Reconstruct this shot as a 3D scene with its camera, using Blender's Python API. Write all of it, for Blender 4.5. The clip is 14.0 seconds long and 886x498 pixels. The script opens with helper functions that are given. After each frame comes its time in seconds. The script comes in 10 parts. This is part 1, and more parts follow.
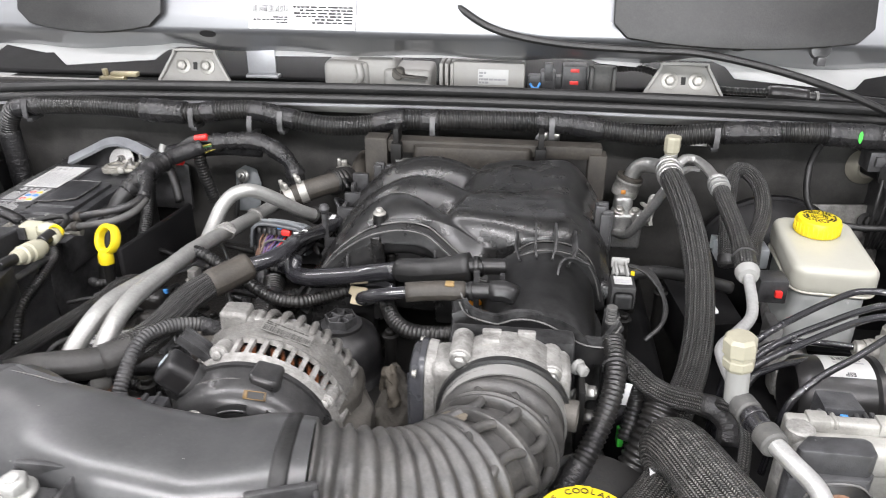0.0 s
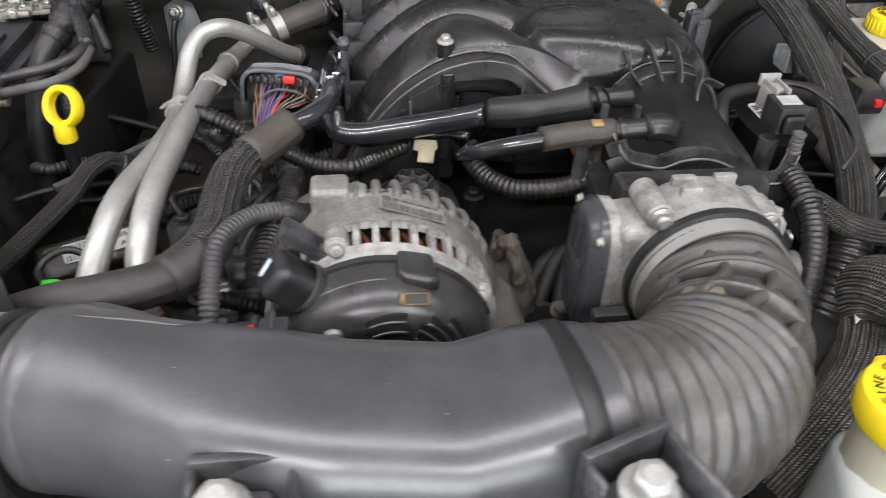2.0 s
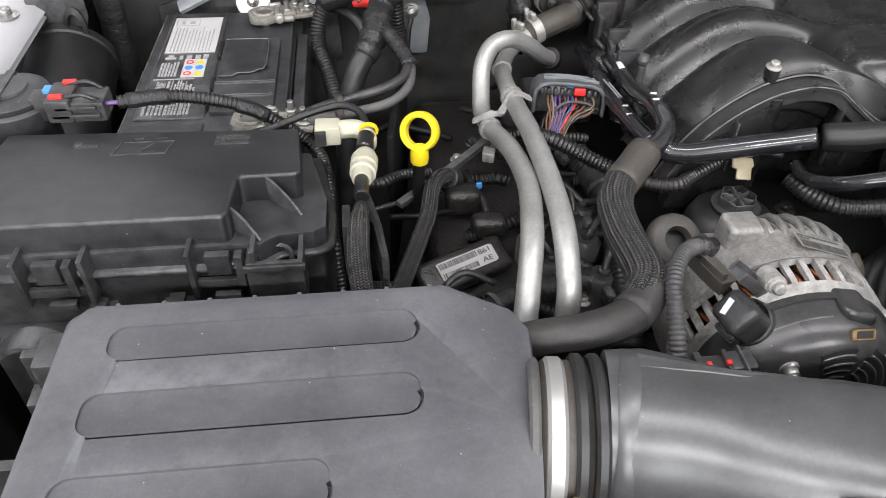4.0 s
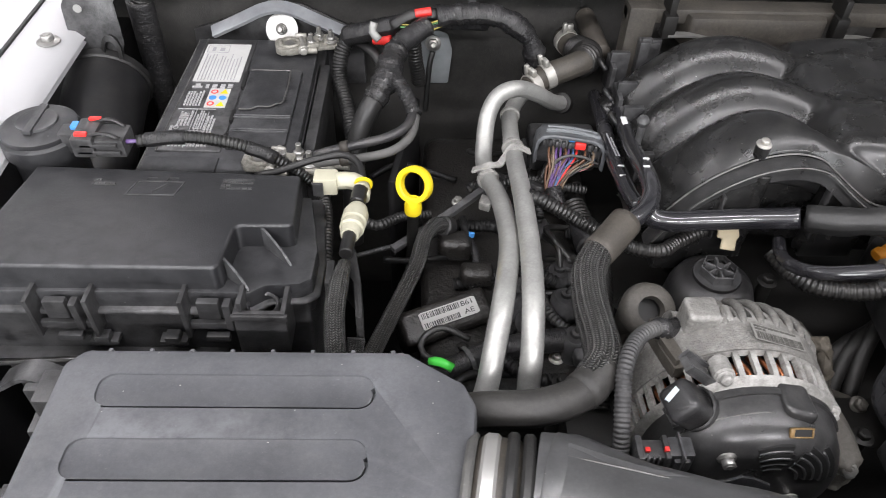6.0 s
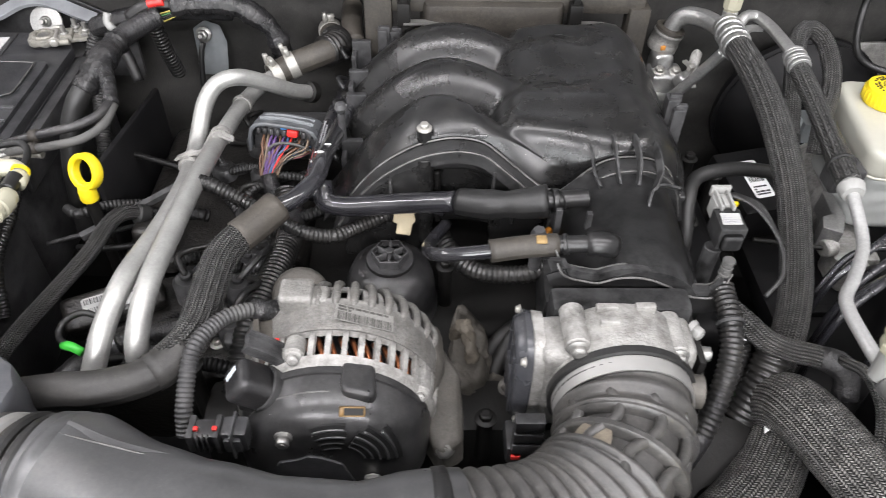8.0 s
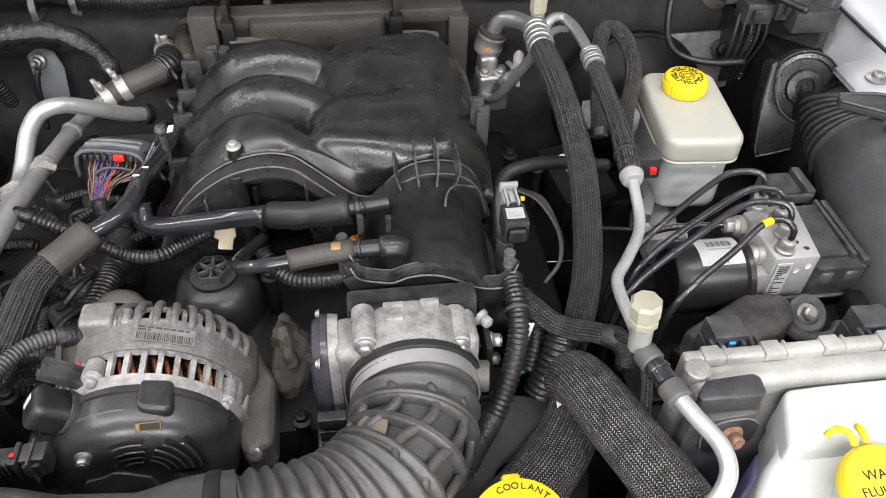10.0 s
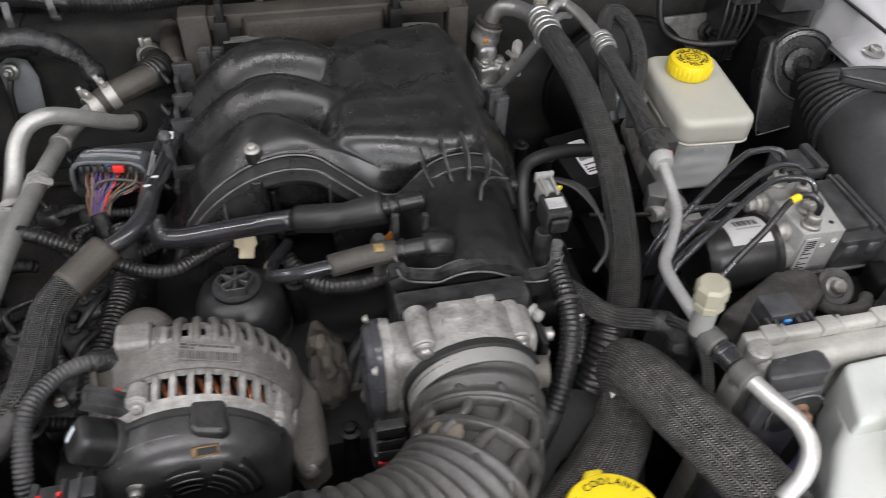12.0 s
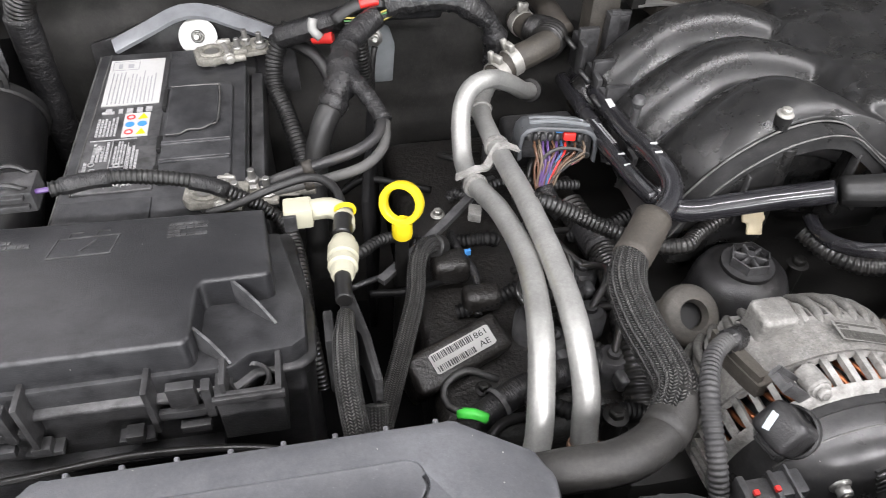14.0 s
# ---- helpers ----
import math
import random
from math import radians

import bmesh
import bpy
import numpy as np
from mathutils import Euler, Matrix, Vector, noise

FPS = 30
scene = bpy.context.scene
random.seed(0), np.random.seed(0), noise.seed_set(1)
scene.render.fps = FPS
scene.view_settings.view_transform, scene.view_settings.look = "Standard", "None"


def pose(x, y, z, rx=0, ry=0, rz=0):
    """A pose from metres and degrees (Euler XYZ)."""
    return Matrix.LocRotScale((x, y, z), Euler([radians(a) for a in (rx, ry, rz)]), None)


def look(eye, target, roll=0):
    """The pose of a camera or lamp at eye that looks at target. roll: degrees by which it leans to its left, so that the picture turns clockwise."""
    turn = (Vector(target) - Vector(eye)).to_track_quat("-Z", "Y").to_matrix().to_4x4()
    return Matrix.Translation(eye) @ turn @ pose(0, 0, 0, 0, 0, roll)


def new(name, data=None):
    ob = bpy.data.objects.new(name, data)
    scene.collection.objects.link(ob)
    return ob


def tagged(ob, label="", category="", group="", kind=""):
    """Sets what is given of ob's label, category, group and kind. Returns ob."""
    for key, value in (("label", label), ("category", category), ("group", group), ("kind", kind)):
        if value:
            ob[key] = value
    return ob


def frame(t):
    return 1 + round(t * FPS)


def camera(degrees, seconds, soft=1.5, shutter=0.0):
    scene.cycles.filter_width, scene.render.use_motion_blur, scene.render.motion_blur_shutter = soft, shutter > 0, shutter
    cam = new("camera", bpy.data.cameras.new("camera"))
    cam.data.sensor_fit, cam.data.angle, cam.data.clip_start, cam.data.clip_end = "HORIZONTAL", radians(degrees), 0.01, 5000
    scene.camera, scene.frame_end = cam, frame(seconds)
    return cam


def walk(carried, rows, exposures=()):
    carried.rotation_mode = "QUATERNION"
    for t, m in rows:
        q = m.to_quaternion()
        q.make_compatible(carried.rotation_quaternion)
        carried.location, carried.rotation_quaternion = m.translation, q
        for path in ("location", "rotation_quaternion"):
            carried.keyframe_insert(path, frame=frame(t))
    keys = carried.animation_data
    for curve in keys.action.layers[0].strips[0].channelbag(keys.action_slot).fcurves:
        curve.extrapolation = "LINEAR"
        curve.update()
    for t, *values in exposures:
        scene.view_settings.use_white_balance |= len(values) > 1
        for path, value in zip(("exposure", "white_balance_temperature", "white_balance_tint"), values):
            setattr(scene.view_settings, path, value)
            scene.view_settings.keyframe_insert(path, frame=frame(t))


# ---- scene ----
cam = camera(62.2, 14.0, soft=0.55, shutter=0.3)
EXPOSURES = [(0, 0.05), (0.7, -0.1), (1.6, -0.35), (2.5, -0.2), (3.2, -0.25), (4.2, -0.2), (6.5, -0.12), (7.2, 0.02), (9, 0.1), (11.4, -0.6), (12, -0.64), (12.5, -0.14), (13, 0.08), (14, 0.12)]
PATH = [
    (0, (0.165, 0.129, 1.409), (-0.047, 1.918, 0.54), 0.3),
    (0.5, (0.206, 0.176, 1.358), (0.012, 1.953, 0.461), 0.4),
    (1, (0.155, 0.23, 1.335), (0.059, 1.931, 0.288), 0.7),
    (1.5, (0.073, 0.285, 1.328), (0.143, 1.898, 0.148), 1.3),
    (2, (-0.078, 0.269, 1.333), (0.126, 1.836, 0.108), 1.8),
    (2.5, (-0.175, 0.273, 1.359), (0.088, 1.776, 0.066), 2.0),
    (3, (-0.258, 0.279, 1.387), (0.017, 1.75, 0.06), 2.2),
    (3.5, (-0.345, 0.289, 1.407), (-0.094, 1.753, 0.068), 2.0),
    (4, (-0.387, 0.305, 1.415), (-0.201, 1.766, 0.063), 1.6),
    (4.2, (-0.388, 0.31, 1.416), (-0.225, 1.764, 0.053), 1.6),
    (6.3, (-0.293, 0.322, 1.497), (-0.251, 1.75, 0.097), 1.9),
    (6.5, (-0.242, 0.319, 1.496), (-0.206, 1.746, 0.095), 1.6),
    (7, (-0.148, 0.313, 1.482), (-0.116, 1.745, 0.086), 1.5),
    (7.5, (-0.068, 0.312, 1.488), (-0.035, 1.742, 0.091), 1.5),
    (8, (0.005, 0.307, 1.491), (0.043, 1.737, 0.093), 1.4),
    (8.5, (0.077, 0.296, 1.501), (0.132, 1.726, 0.104), 1.3),
    (9, (0.123, 0.282, 1.516), (0.222, 1.706, 0.115), 1.6),
    (9.2, (0.132, 0.277, 1.525), (0.25, 1.701, 0.125), 1.6),
    (11.3, (0.109, 0.290, 1.524), (0.433, 1.675, 0.119), 1.9),
    (11.5, (0.117, 0.296, 1.519), (0.447, 1.680, 0.114), 1.9),
    (12, (0.043, 0.307, 1.507), (0.392, 1.690, 0.104), 2.3),
    (12.5, (-0.133, 0.332, 1.490), (0.231, 1.722, 0.099), 2.6),
    (13, (-0.262, 0.369, 1.454), (0.095, 1.763, 0.065), 2.6),
    (13.5, (-0.357, 0.406, 1.435), (-0.017, 1.799, 0.042), 2.4),
    (14, (-0.4, 0.426, 1.432), (-0.101, 1.822, 0.032), 2.1),
]
walk(cam, [(t, look(eye, target, roll)) for t, eye, target, roll in PATH], EXPOSURES)

# ---- light: a bright workshop, wide ceiling panels overhead ----
world = bpy.data.worlds.new("world")
scene.world = world
world.use_nodes = True
world.node_tree.nodes["Background"].inputs[0].default_value = (0.9, 0.95, 1.0, 1)
world.node_tree.nodes["Background"].inputs[1].default_value = 0.05


def ceiling_lamp(x, y, sx, sy, watts):
    lamp = bpy.data.lights.new("ceiling_lamp", "AREA")
    lamp.shape, lamp.size, lamp.size_y, lamp.energy = "RECTANGLE", sx, sy, watts
    lamp.color = (1.0, 0.97, 1.0)
    new("ceiling_lamp", lamp).matrix_world = pose(x, y, 2.93)


# Unseen lamps; the pair at y 3.2 is added to brighten the cowl.
for lx, ly, watts in ((-1.1, -1.7, 110), (1.1, -1.7, 110), (-1.5, 0.35, 28), (0.0, 0.35, 24), (1.5, 0.35, 24), (-1.0, 3.2, 60), (1.0, 3.2, 60)):
    ceiling_lamp(lx, ly, 1.5, 0.16, watts)
# Unseen extra lamp, added for highlights on the runners' left slopes.
ceiling_lamp(-2.5, 1.3, 0.16, 2.4, 40)


# added daylight lamp in an unseen, assumed door opening in front of the car
front_fill = bpy.data.lights.new("front_fill_light", "AREA")
front_fill.shape, front_fill.size, front_fill.size_y, front_fill.energy = "RECTANGLE", 3.6, 2.5, 330
front_fill.color = (0.96, 0.98, 1.0)
new("front_fill_light", front_fill).matrix_world = pose(-0.3, -4.02, 1.3, 90, 0, 0)


# ---- materials ----
def tree(name):
    m = bpy.data.materials.new(name)
    m.use_nodes = True
    nt = m.node_tree
    return m, nt, nt.nodes["Principled BSDF"]


def link(nt, a, b):
    nt.links.new(a, b)


def node(nt, kind, **ins):
    n = nt.nodes.new(kind)
    for k, v in ins.items():
        n.inputs[k.replace("_", " ")].default_value = v
    return n


def calc(nt, op, a, b=None, c=None):
    n = nt.nodes.new("ShaderNodeMath")
    n.operation = op
    for i, v in enumerate((a, b, c)):
        if v is None:
            continue
        if isinstance(v, (int, float)):
            n.inputs[i].default_value = v
        else:
            link(nt, v, n.inputs[i])
    return n.outputs[0]


def ramp(nt, fac, lo, hi, a=(0, 0, 0), b=(1, 1, 1)):
    r = nt.nodes.new("ShaderNodeValToRGB")
    r.color_ramp.elements[0].position, r.color_ramp.elements[1].position = lo, hi
    r.color_ramp.elements[0].color, r.color_ramp.elements[1].color = (*a, 1), (*b, 1)
    link(nt, fac, r.inputs[0])
    return r.outputs[0]


def mixed(nt, fac, a, b):
    m = nt.nodes.new("ShaderNodeMix")
    m.data_type = "RGBA"
    for sock, v in ((m.inputs[0], fac), (m.inputs[6], a), (m.inputs[7], b)):
        if isinstance(v, tuple):
            sock.default_value = (*v, 1)
        elif isinstance(v, (int, float)):
            sock.default_value = v
        else:
            link(nt, v, sock)
    return m.outputs[2]


def noise_of(nt, scale, detail=4.0, rough=0.6, coords=None):
    n = node(nt, "ShaderNodeTexNoise", Scale=scale, Detail=detail, Roughness=rough)
    if coords is None:
        coords = nt.nodes.new("ShaderNodeTexCoord").outputs["Object"]
    link(nt, coords, n.inputs["Vector"])
    return n.outputs["Fac"]


def bumped(nt, bsdf, height, strength, distance=0.001):
    b = node(nt, "ShaderNodeBump", Strength=strength, Distance=distance)
    link(nt, height, b.inputs["Height"])
    link(nt, b.outputs[0], bsdf.inputs["Normal"])


def surface(name, base, rough, metal=0.0, dust=0.0, dust_colour=(0.22, 0.2, 0.175), grain=900.0, bump=0.25, blotch=14.0, vary=0.35, spec=0.5, depth=0.0006, coat=0.0, speck=0.0, edge=0.0, lint=0.0):
    """A worn surface: blotchy tone, fine grain, dust specks and smears of their own shape. edge: pale edge highlights
    painted in.
    """
    m, nt, b = tree(name)
    big, fine = noise_of(nt, blotch, 5), noise_of(nt, grain, 3)
    dark = tuple(c * (1 - vary) for c in base)
    light = tuple(min(1, c * (1 + vary)) for c in base)
    colour = mixed(nt, ramp(nt, big, 0.3, 0.7), dark, light)
    if dust:
        smear = calc(nt, "MULTIPLY", ramp(nt, noise_of(nt, blotch * 2.3, 7, 0.72), 0.42, 0.75), dust)
        colour = mixed(nt, smear, colour, dust_colour)
        specks = calc(nt, "MULTIPLY", ramp(nt, noise_of(nt, 420, 2), 0.70, 0.78), min(1, dust * 1.1))
        colour = mixed(nt, specks, colour, tuple(min(1, c * 1.7) for c in dust_colour))
    if dust:
        film = calc(nt, "MULTIPLY", ramp(nt, noise_of(nt, 170, 8, 0.8), 0.48, 0.72), min(0.5, dust * 0.8))
        colour = mixed(nt, film, colour, tuple(c * 0.8 for c in dust_colour))
    if speck:
        mottle = calc(nt, "MULTIPLY", ramp(nt, noise_of(nt, 330, 6, 0.75), 0.38, 0.66), speck)
        colour = mixed(nt, mottle, colour, tuple(c * 0.38 for c in base))
        pale = calc(nt, "MULTIPLY", ramp(nt, noise_of(nt, 520, 3, 0.6), 0.62, 0.72), speck * 0.7)
        colour = mixed(nt, pale, colour, tuple(min(1, c * 1.7) for c in base))
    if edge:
        # Edge highlights painted in: convex edges turn paler, broken up by noise.
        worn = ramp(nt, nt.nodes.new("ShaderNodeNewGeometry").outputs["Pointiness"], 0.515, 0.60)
        edge_mix = calc(nt, "MULTIPLY", calc(nt, "MULTIPLY", worn, ramp(nt, noise_of(nt, 60, 5, 0.7), 0.3, 0.6)), edge)
        colour = mixed(nt, edge_mix, colour, tuple(min(0.7, c * 2.2 + 0.10) for c in base))
    if lint:
        cells = node(nt, "ShaderNodeTexVoronoi", Scale=240.0)
        link(nt, nt.nodes.new("ShaderNodeTexCoord").outputs["Object"], cells.inputs["Vector"])
        few = calc(nt, "LESS_THAN", calc(nt, "FRACT", calc(nt, "MULTIPLY", cells.outputs["Color"], 7.0)), lint)
        dot = calc(nt, "LESS_THAN", calc(nt, "ADD", cells.outputs["Distance"], calc(nt, "MULTIPLY", noise_of(nt, 900, 2), 0.2)), 0.21)
        colour = mixed(nt, calc(nt, "MULTIPLY", calc(nt, "MULTIPLY", few, dot), 0.75), colour, (0.42, 0.41, 0.38))
    link(nt, colour, b.inputs["Base Color"])
    r = nt.nodes.new("ShaderNodeMapRange")
    r.inputs["To Min"].default_value, r.inputs["To Max"].default_value = max(0.05, rough - 0.12), min(1, rough + 0.14)
    link(nt, big, r.inputs["Value"])
    link(nt, r.outputs[0], b.inputs["Roughness"])
    b.inputs["Metallic"].default_value = metal
    b.inputs["Specular IOR Level"].default_value = spec
    b.inputs["Coat Weight"].default_value = coat
    bumped(nt, b, fine, bump, depth)
    return m


def braid(name, pitch=0.0026, col_width=0.0034, strand=(0.012, 0.012, 0.012), glint=(0.24, 0.235, 0.22), dust=0.08):
    """A woven sleeve: crossing strands along and round the hose."""
    m, nt, b = tree(name)
    uv = nt.nodes.new("ShaderNodeTexCoord").outputs["UV"]
    sep = nt.nodes.new("ShaderNodeSeparateXYZ")
    link(nt, uv, sep.inputs[0])
    u, v = calc(nt, "MULTIPLY", sep.outputs[0], 1 / pitch), calc(nt, "MULTIPLY", sep.outputs[1], 1 / col_width)
    col = calc(nt, "FLOOR", v)
    odd = calc(nt, "SUBTRACT", calc(nt, "MULTIPLY", calc(nt, "MODULO", col, 2.0), 2.0), 1.0)
    inside = calc(nt, "SUBTRACT", v, col)
    slant = calc(nt, "ADD", u, calc(nt, "MULTIPLY", calc(nt, "MULTIPLY", inside, odd), 0.9))
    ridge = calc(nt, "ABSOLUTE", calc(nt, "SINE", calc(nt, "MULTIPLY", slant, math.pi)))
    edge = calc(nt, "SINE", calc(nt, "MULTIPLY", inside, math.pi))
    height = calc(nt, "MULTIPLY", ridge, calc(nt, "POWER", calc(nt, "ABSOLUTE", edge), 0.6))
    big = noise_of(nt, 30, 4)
    # Painted glints: strand crests turn pale, gaps stay dark, stronger in random spots.
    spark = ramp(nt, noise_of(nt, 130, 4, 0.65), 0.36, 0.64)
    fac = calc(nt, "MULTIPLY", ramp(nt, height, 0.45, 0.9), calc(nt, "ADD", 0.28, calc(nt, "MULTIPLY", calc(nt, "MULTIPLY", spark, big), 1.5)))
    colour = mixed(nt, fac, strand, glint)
    colour = mixed(nt, calc(nt, "MULTIPLY", ramp(nt, noise_of(nt, 55, 6), 0.5, 0.8), dust), colour, (0.2, 0.185, 0.16))
    link(nt, colour, b.inputs["Base Color"])
    b.inputs["Roughness"].default_value = 0.4
    bumped(nt, b, height, 1.0, 0.0014)
    return m


def printed(name, paper=(0.5, 0.5, 0.49)):
    return surface(name, paper, 0.45, vary=0.06, grain=400, bump=0.05, dust=0.12)


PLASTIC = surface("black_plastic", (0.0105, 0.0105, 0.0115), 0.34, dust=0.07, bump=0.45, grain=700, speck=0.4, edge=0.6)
BELLOWS_RUBBER = surface("grey_bellows_rubber", (0.05, 0.049, 0.0475), 0.37, dust=0.4, dust_colour=(0.17, 0.16, 0.145), bump=0.4, grain=400, blotch=20, speck=0.45)
DOME = surface("dusty_black_dome", (0.026, 0.026, 0.0265), 0.30, dust=0.22, dust_colour=(0.14, 0.135, 0.13), bump=0.15, grain=600, blotch=30, speck=0.3, lint=0.01)
FENDER_DUCT = surface("dusty_grey_black_duct", (0.04, 0.04, 0.042), 0.42, dust=0.25, dust_colour=(0.13, 0.13, 0.13), bump=0.4, grain=600, blotch=12, speck=0.4)
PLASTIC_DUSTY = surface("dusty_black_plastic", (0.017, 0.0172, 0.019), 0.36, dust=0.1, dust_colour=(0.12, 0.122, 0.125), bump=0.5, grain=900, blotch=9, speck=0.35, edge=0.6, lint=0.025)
PLASTIC_SATIN = surface("satin_black_plastic", (0.012, 0.012, 0.0125), 0.33, dust=0.06, speck=0.4, bump=0.12, grain=700)
MANIFOLD = surface("moulded_black_nylon", (0.010, 0.010, 0.0102), 0.27, dust=0.15, dust_colour=(0.11, 0.106, 0.098), bump=0.12, grain=700, blotch=24, speck=0.25, depth=0.0006, lint=0.02)
DUCT = surface("grey_black_duct_plastic", (0.052, 0.0525, 0.054), 0.34, spec=0.8, dust=0.22, dust_colour=(0.12, 0.12, 0.118), bump=0.06, grain=700, blotch=12, speck=0.35, lint=0.02)
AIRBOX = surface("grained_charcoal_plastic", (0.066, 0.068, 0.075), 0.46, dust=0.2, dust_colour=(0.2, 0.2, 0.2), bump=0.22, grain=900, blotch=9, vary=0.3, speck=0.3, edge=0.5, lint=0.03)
RUBBER = surface("matt_rubber", (0.014, 0.014, 0.014), 0.45, dust=0.12, dust_colour=(0.10, 0.094, 0.085), bump=0.4, grain=400, speck=0.5)
RUBBER_DUSTY = surface("dusty_rubber", (0.024, 0.0232, 0.022), 0.52, dust=0.25, dust_colour=(0.11, 0.103, 0.092), speck=0.5, bump=0.35, grain=450)
RUBBER_BROWN = surface("dusty_brown_rubber", (0.042, 0.037, 0.031), 0.6, dust=0.32, dust_colour=(0.14, 0.122, 0.095), speck=0.5, bump=0.3, grain=500)
GLOSS = surface("gloss_black_tube", (0.014, 0.014, 0.017), 0.24, dust=0.05, bump=0.02, coat=0.8)
LOOM = surface("black_loom", (0.010, 0.010, 0.010), 0.3, dust=0.07, bump=0.05, lint=0.01)


def taped(name, rough=0.36):
    """Cloth tape wound in overlapping turns, with creases."""
    m = surface(name, (0.014, 0.014, 0.015), rough, dust=0.06, bump=0.2)
    nt = m.node_tree
    b = nt.nodes["Principled BSDF"]
    sep = nt.nodes.new("ShaderNodeSeparateXYZ")
    link(nt, nt.nodes.new("ShaderNodeTexCoord").outputs["UV"], sep.inputs[0])
    turn = calc(nt, "FRACT", calc(nt, "ADD", calc(nt, "MULTIPLY", sep.outputs[0], 85.0), calc(nt, "MULTIPLY", sep.outputs[1], 11.0)))
    wide = nt.nodes.new("ShaderNodeCombineXYZ")
    link(nt, calc(nt, "MULTIPLY", sep.outputs[0], 260.0), wide.inputs[0])
    link(nt, calc(nt, "MULTIPLY", sep.outputs[1], 70.0), wide.inputs[1])
    crease = noise_of(nt, 1.0, 5, 0.65, wide.outputs[0])
    h = calc(nt, "ADD", calc(nt, "MULTIPLY", turn, 0.6), calc(nt, "ADD", noise_of(nt, 90, 4), calc(nt, "MULTIPLY", crease, 1.4)))
    bumped(nt, b, h, 0.9, 0.0016)
    return m


TAPE = taped("cloth_tape")
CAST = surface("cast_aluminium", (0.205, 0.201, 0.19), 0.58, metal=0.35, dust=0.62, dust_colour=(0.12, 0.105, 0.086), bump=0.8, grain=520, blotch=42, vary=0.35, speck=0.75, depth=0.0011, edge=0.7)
MACHINED = surface("machined_aluminium", (0.36, 0.355, 0.34), 0.42, metal=0.8, dust=0.18, bump=0.3, grain=600, vary=0.12, speck=0.3)
PIPE = surface("aluminium_pipe", (0.40, 0.40, 0.385), 0.4, metal=0.55, dust=0.2, dust_colour=(0.2, 0.19, 0.165), bump=0.3, grain=260, blotch=30, vary=0.16, speck=0.3)
BARE_PIPE = surface("bare_aluminium_line", (0.56, 0.56, 0.55), 0.36, metal=0.6, dust=0.12, bump=0.3, grain=300, vary=0.12, speck=0.3)
PIPE_DULL = surface("dull_white_aluminium_pipe", (0.46, 0.46, 0.45), 0.40, metal=0.8, dust=0.2, bump=0.5, grain=500, vary=0.2, speck=0.4)
STEEL = surface("zinc_steel", (0.36, 0.355, 0.34), 0.42, metal=0.85, dust=0.1, bump=0.1, vary=0.1)
STEEL_SATIN = surface("satin_zinc", (0.46, 0.45, 0.42), 0.48, metal=0.6, dust=0.3, dust_colour=(0.3, 0.28, 0.24), bump=0.3, speck=0.3)
CASTBLOCK = surface("blasted_aluminium", (0.40, 0.40, 0.385), 0.6, metal=0.35, dust=0.2, dust_colour=(0.26, 0.25, 0.22), bump=0.6, grain=600, vary=0.12, speck=0.3)
CABLE = surface("grey_cable_tape", (0.022, 0.022, 0.0235), 0.34, dust=0.15, bump=0.4, grain=120, depth=0.0015)
RUBBER_GREY = surface("grey_rubber", (0.06, 0.06, 0.0585), 0.6, dust=0.3, dust_colour=(0.2, 0.19, 0.17), bump=0.4, grain=300)
# Near black: for deep parts, the bay's shade is in this colour.
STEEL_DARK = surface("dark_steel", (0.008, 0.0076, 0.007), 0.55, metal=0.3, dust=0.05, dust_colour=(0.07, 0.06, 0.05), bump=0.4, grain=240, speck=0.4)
RUST = surface("rusty_steel", (0.2, 0.1, 0.055), 0.7, metal=0.3, dust=0.4, bump=0.5, grain=300, blotch=90, vary=0.6)
COPPER = surface("copper_winding", (0.30, 0.11, 0.05), 0.35, metal=0.9, vary=0.4, blotch=200)
YELLOW = surface("yellow_plastic", (0.74, 0.57, 0.012), 0.38, dust=0.04, bump=0.08, vary=0.05)
HEADER = surface("pale_oxidised_header", (0.36, 0.355, 0.33), 0.5, metal=0.2, dust=0.25, dust_colour=(0.25, 0.24, 0.21), bump=0.4, grain=300, speck=0.25)
CREAM = surface("cream_nylon", (0.42, 0.405, 0.31), 0.45, dust=0.08, bump=0.15, vary=0.08)
AGED_CREAM = surface("aged_cream_cap", (0.30, 0.285, 0.215), 0.5, dust=0.2, bump=0.3, vary=0.2)
TANK = surface("translucent_white_tank", (0.50, 0.52, 0.50), 0.4, dust=0.06, bump=0.2, grain=120, vary=0.06, depth=0.001)
RESERVOIR = surface("yellowed_reservoir_plastic", (0.41, 0.405, 0.35), 0.35, dust=0.06, bump=0.12, grain=90, vary=0.07, depth=0.001)
RESERVOIR_LOW = surface("milky_reservoir_plastic", (0.45, 0.465, 0.45), 0.35, dust=0.08, bump=0.12, grain=90, vary=0.1, depth=0.001)
SILVER = surface("silver_car_paint", (0.25, 0.255, 0.265), 0.42, metal=0.7, bump=0.02, vary=0.04, coat=0.6)
FENDER_PAINT = surface("silver_fender_paint", (0.42, 0.42, 0.428), 0.5, metal=0.3, bump=0.02, vary=0.04)
HORN = surface("glossy_grey_black_plastic", (0.014, 0.014, 0.015), 0.28, dust=0.07, bump=0.15, speck=0.3)
SILVER_DULL = surface("silver_underhood_paint", (0.3, 0.305, 0.32), 0.4, metal=0.5, dust=0.3, bump=0.06, vary=0.12)
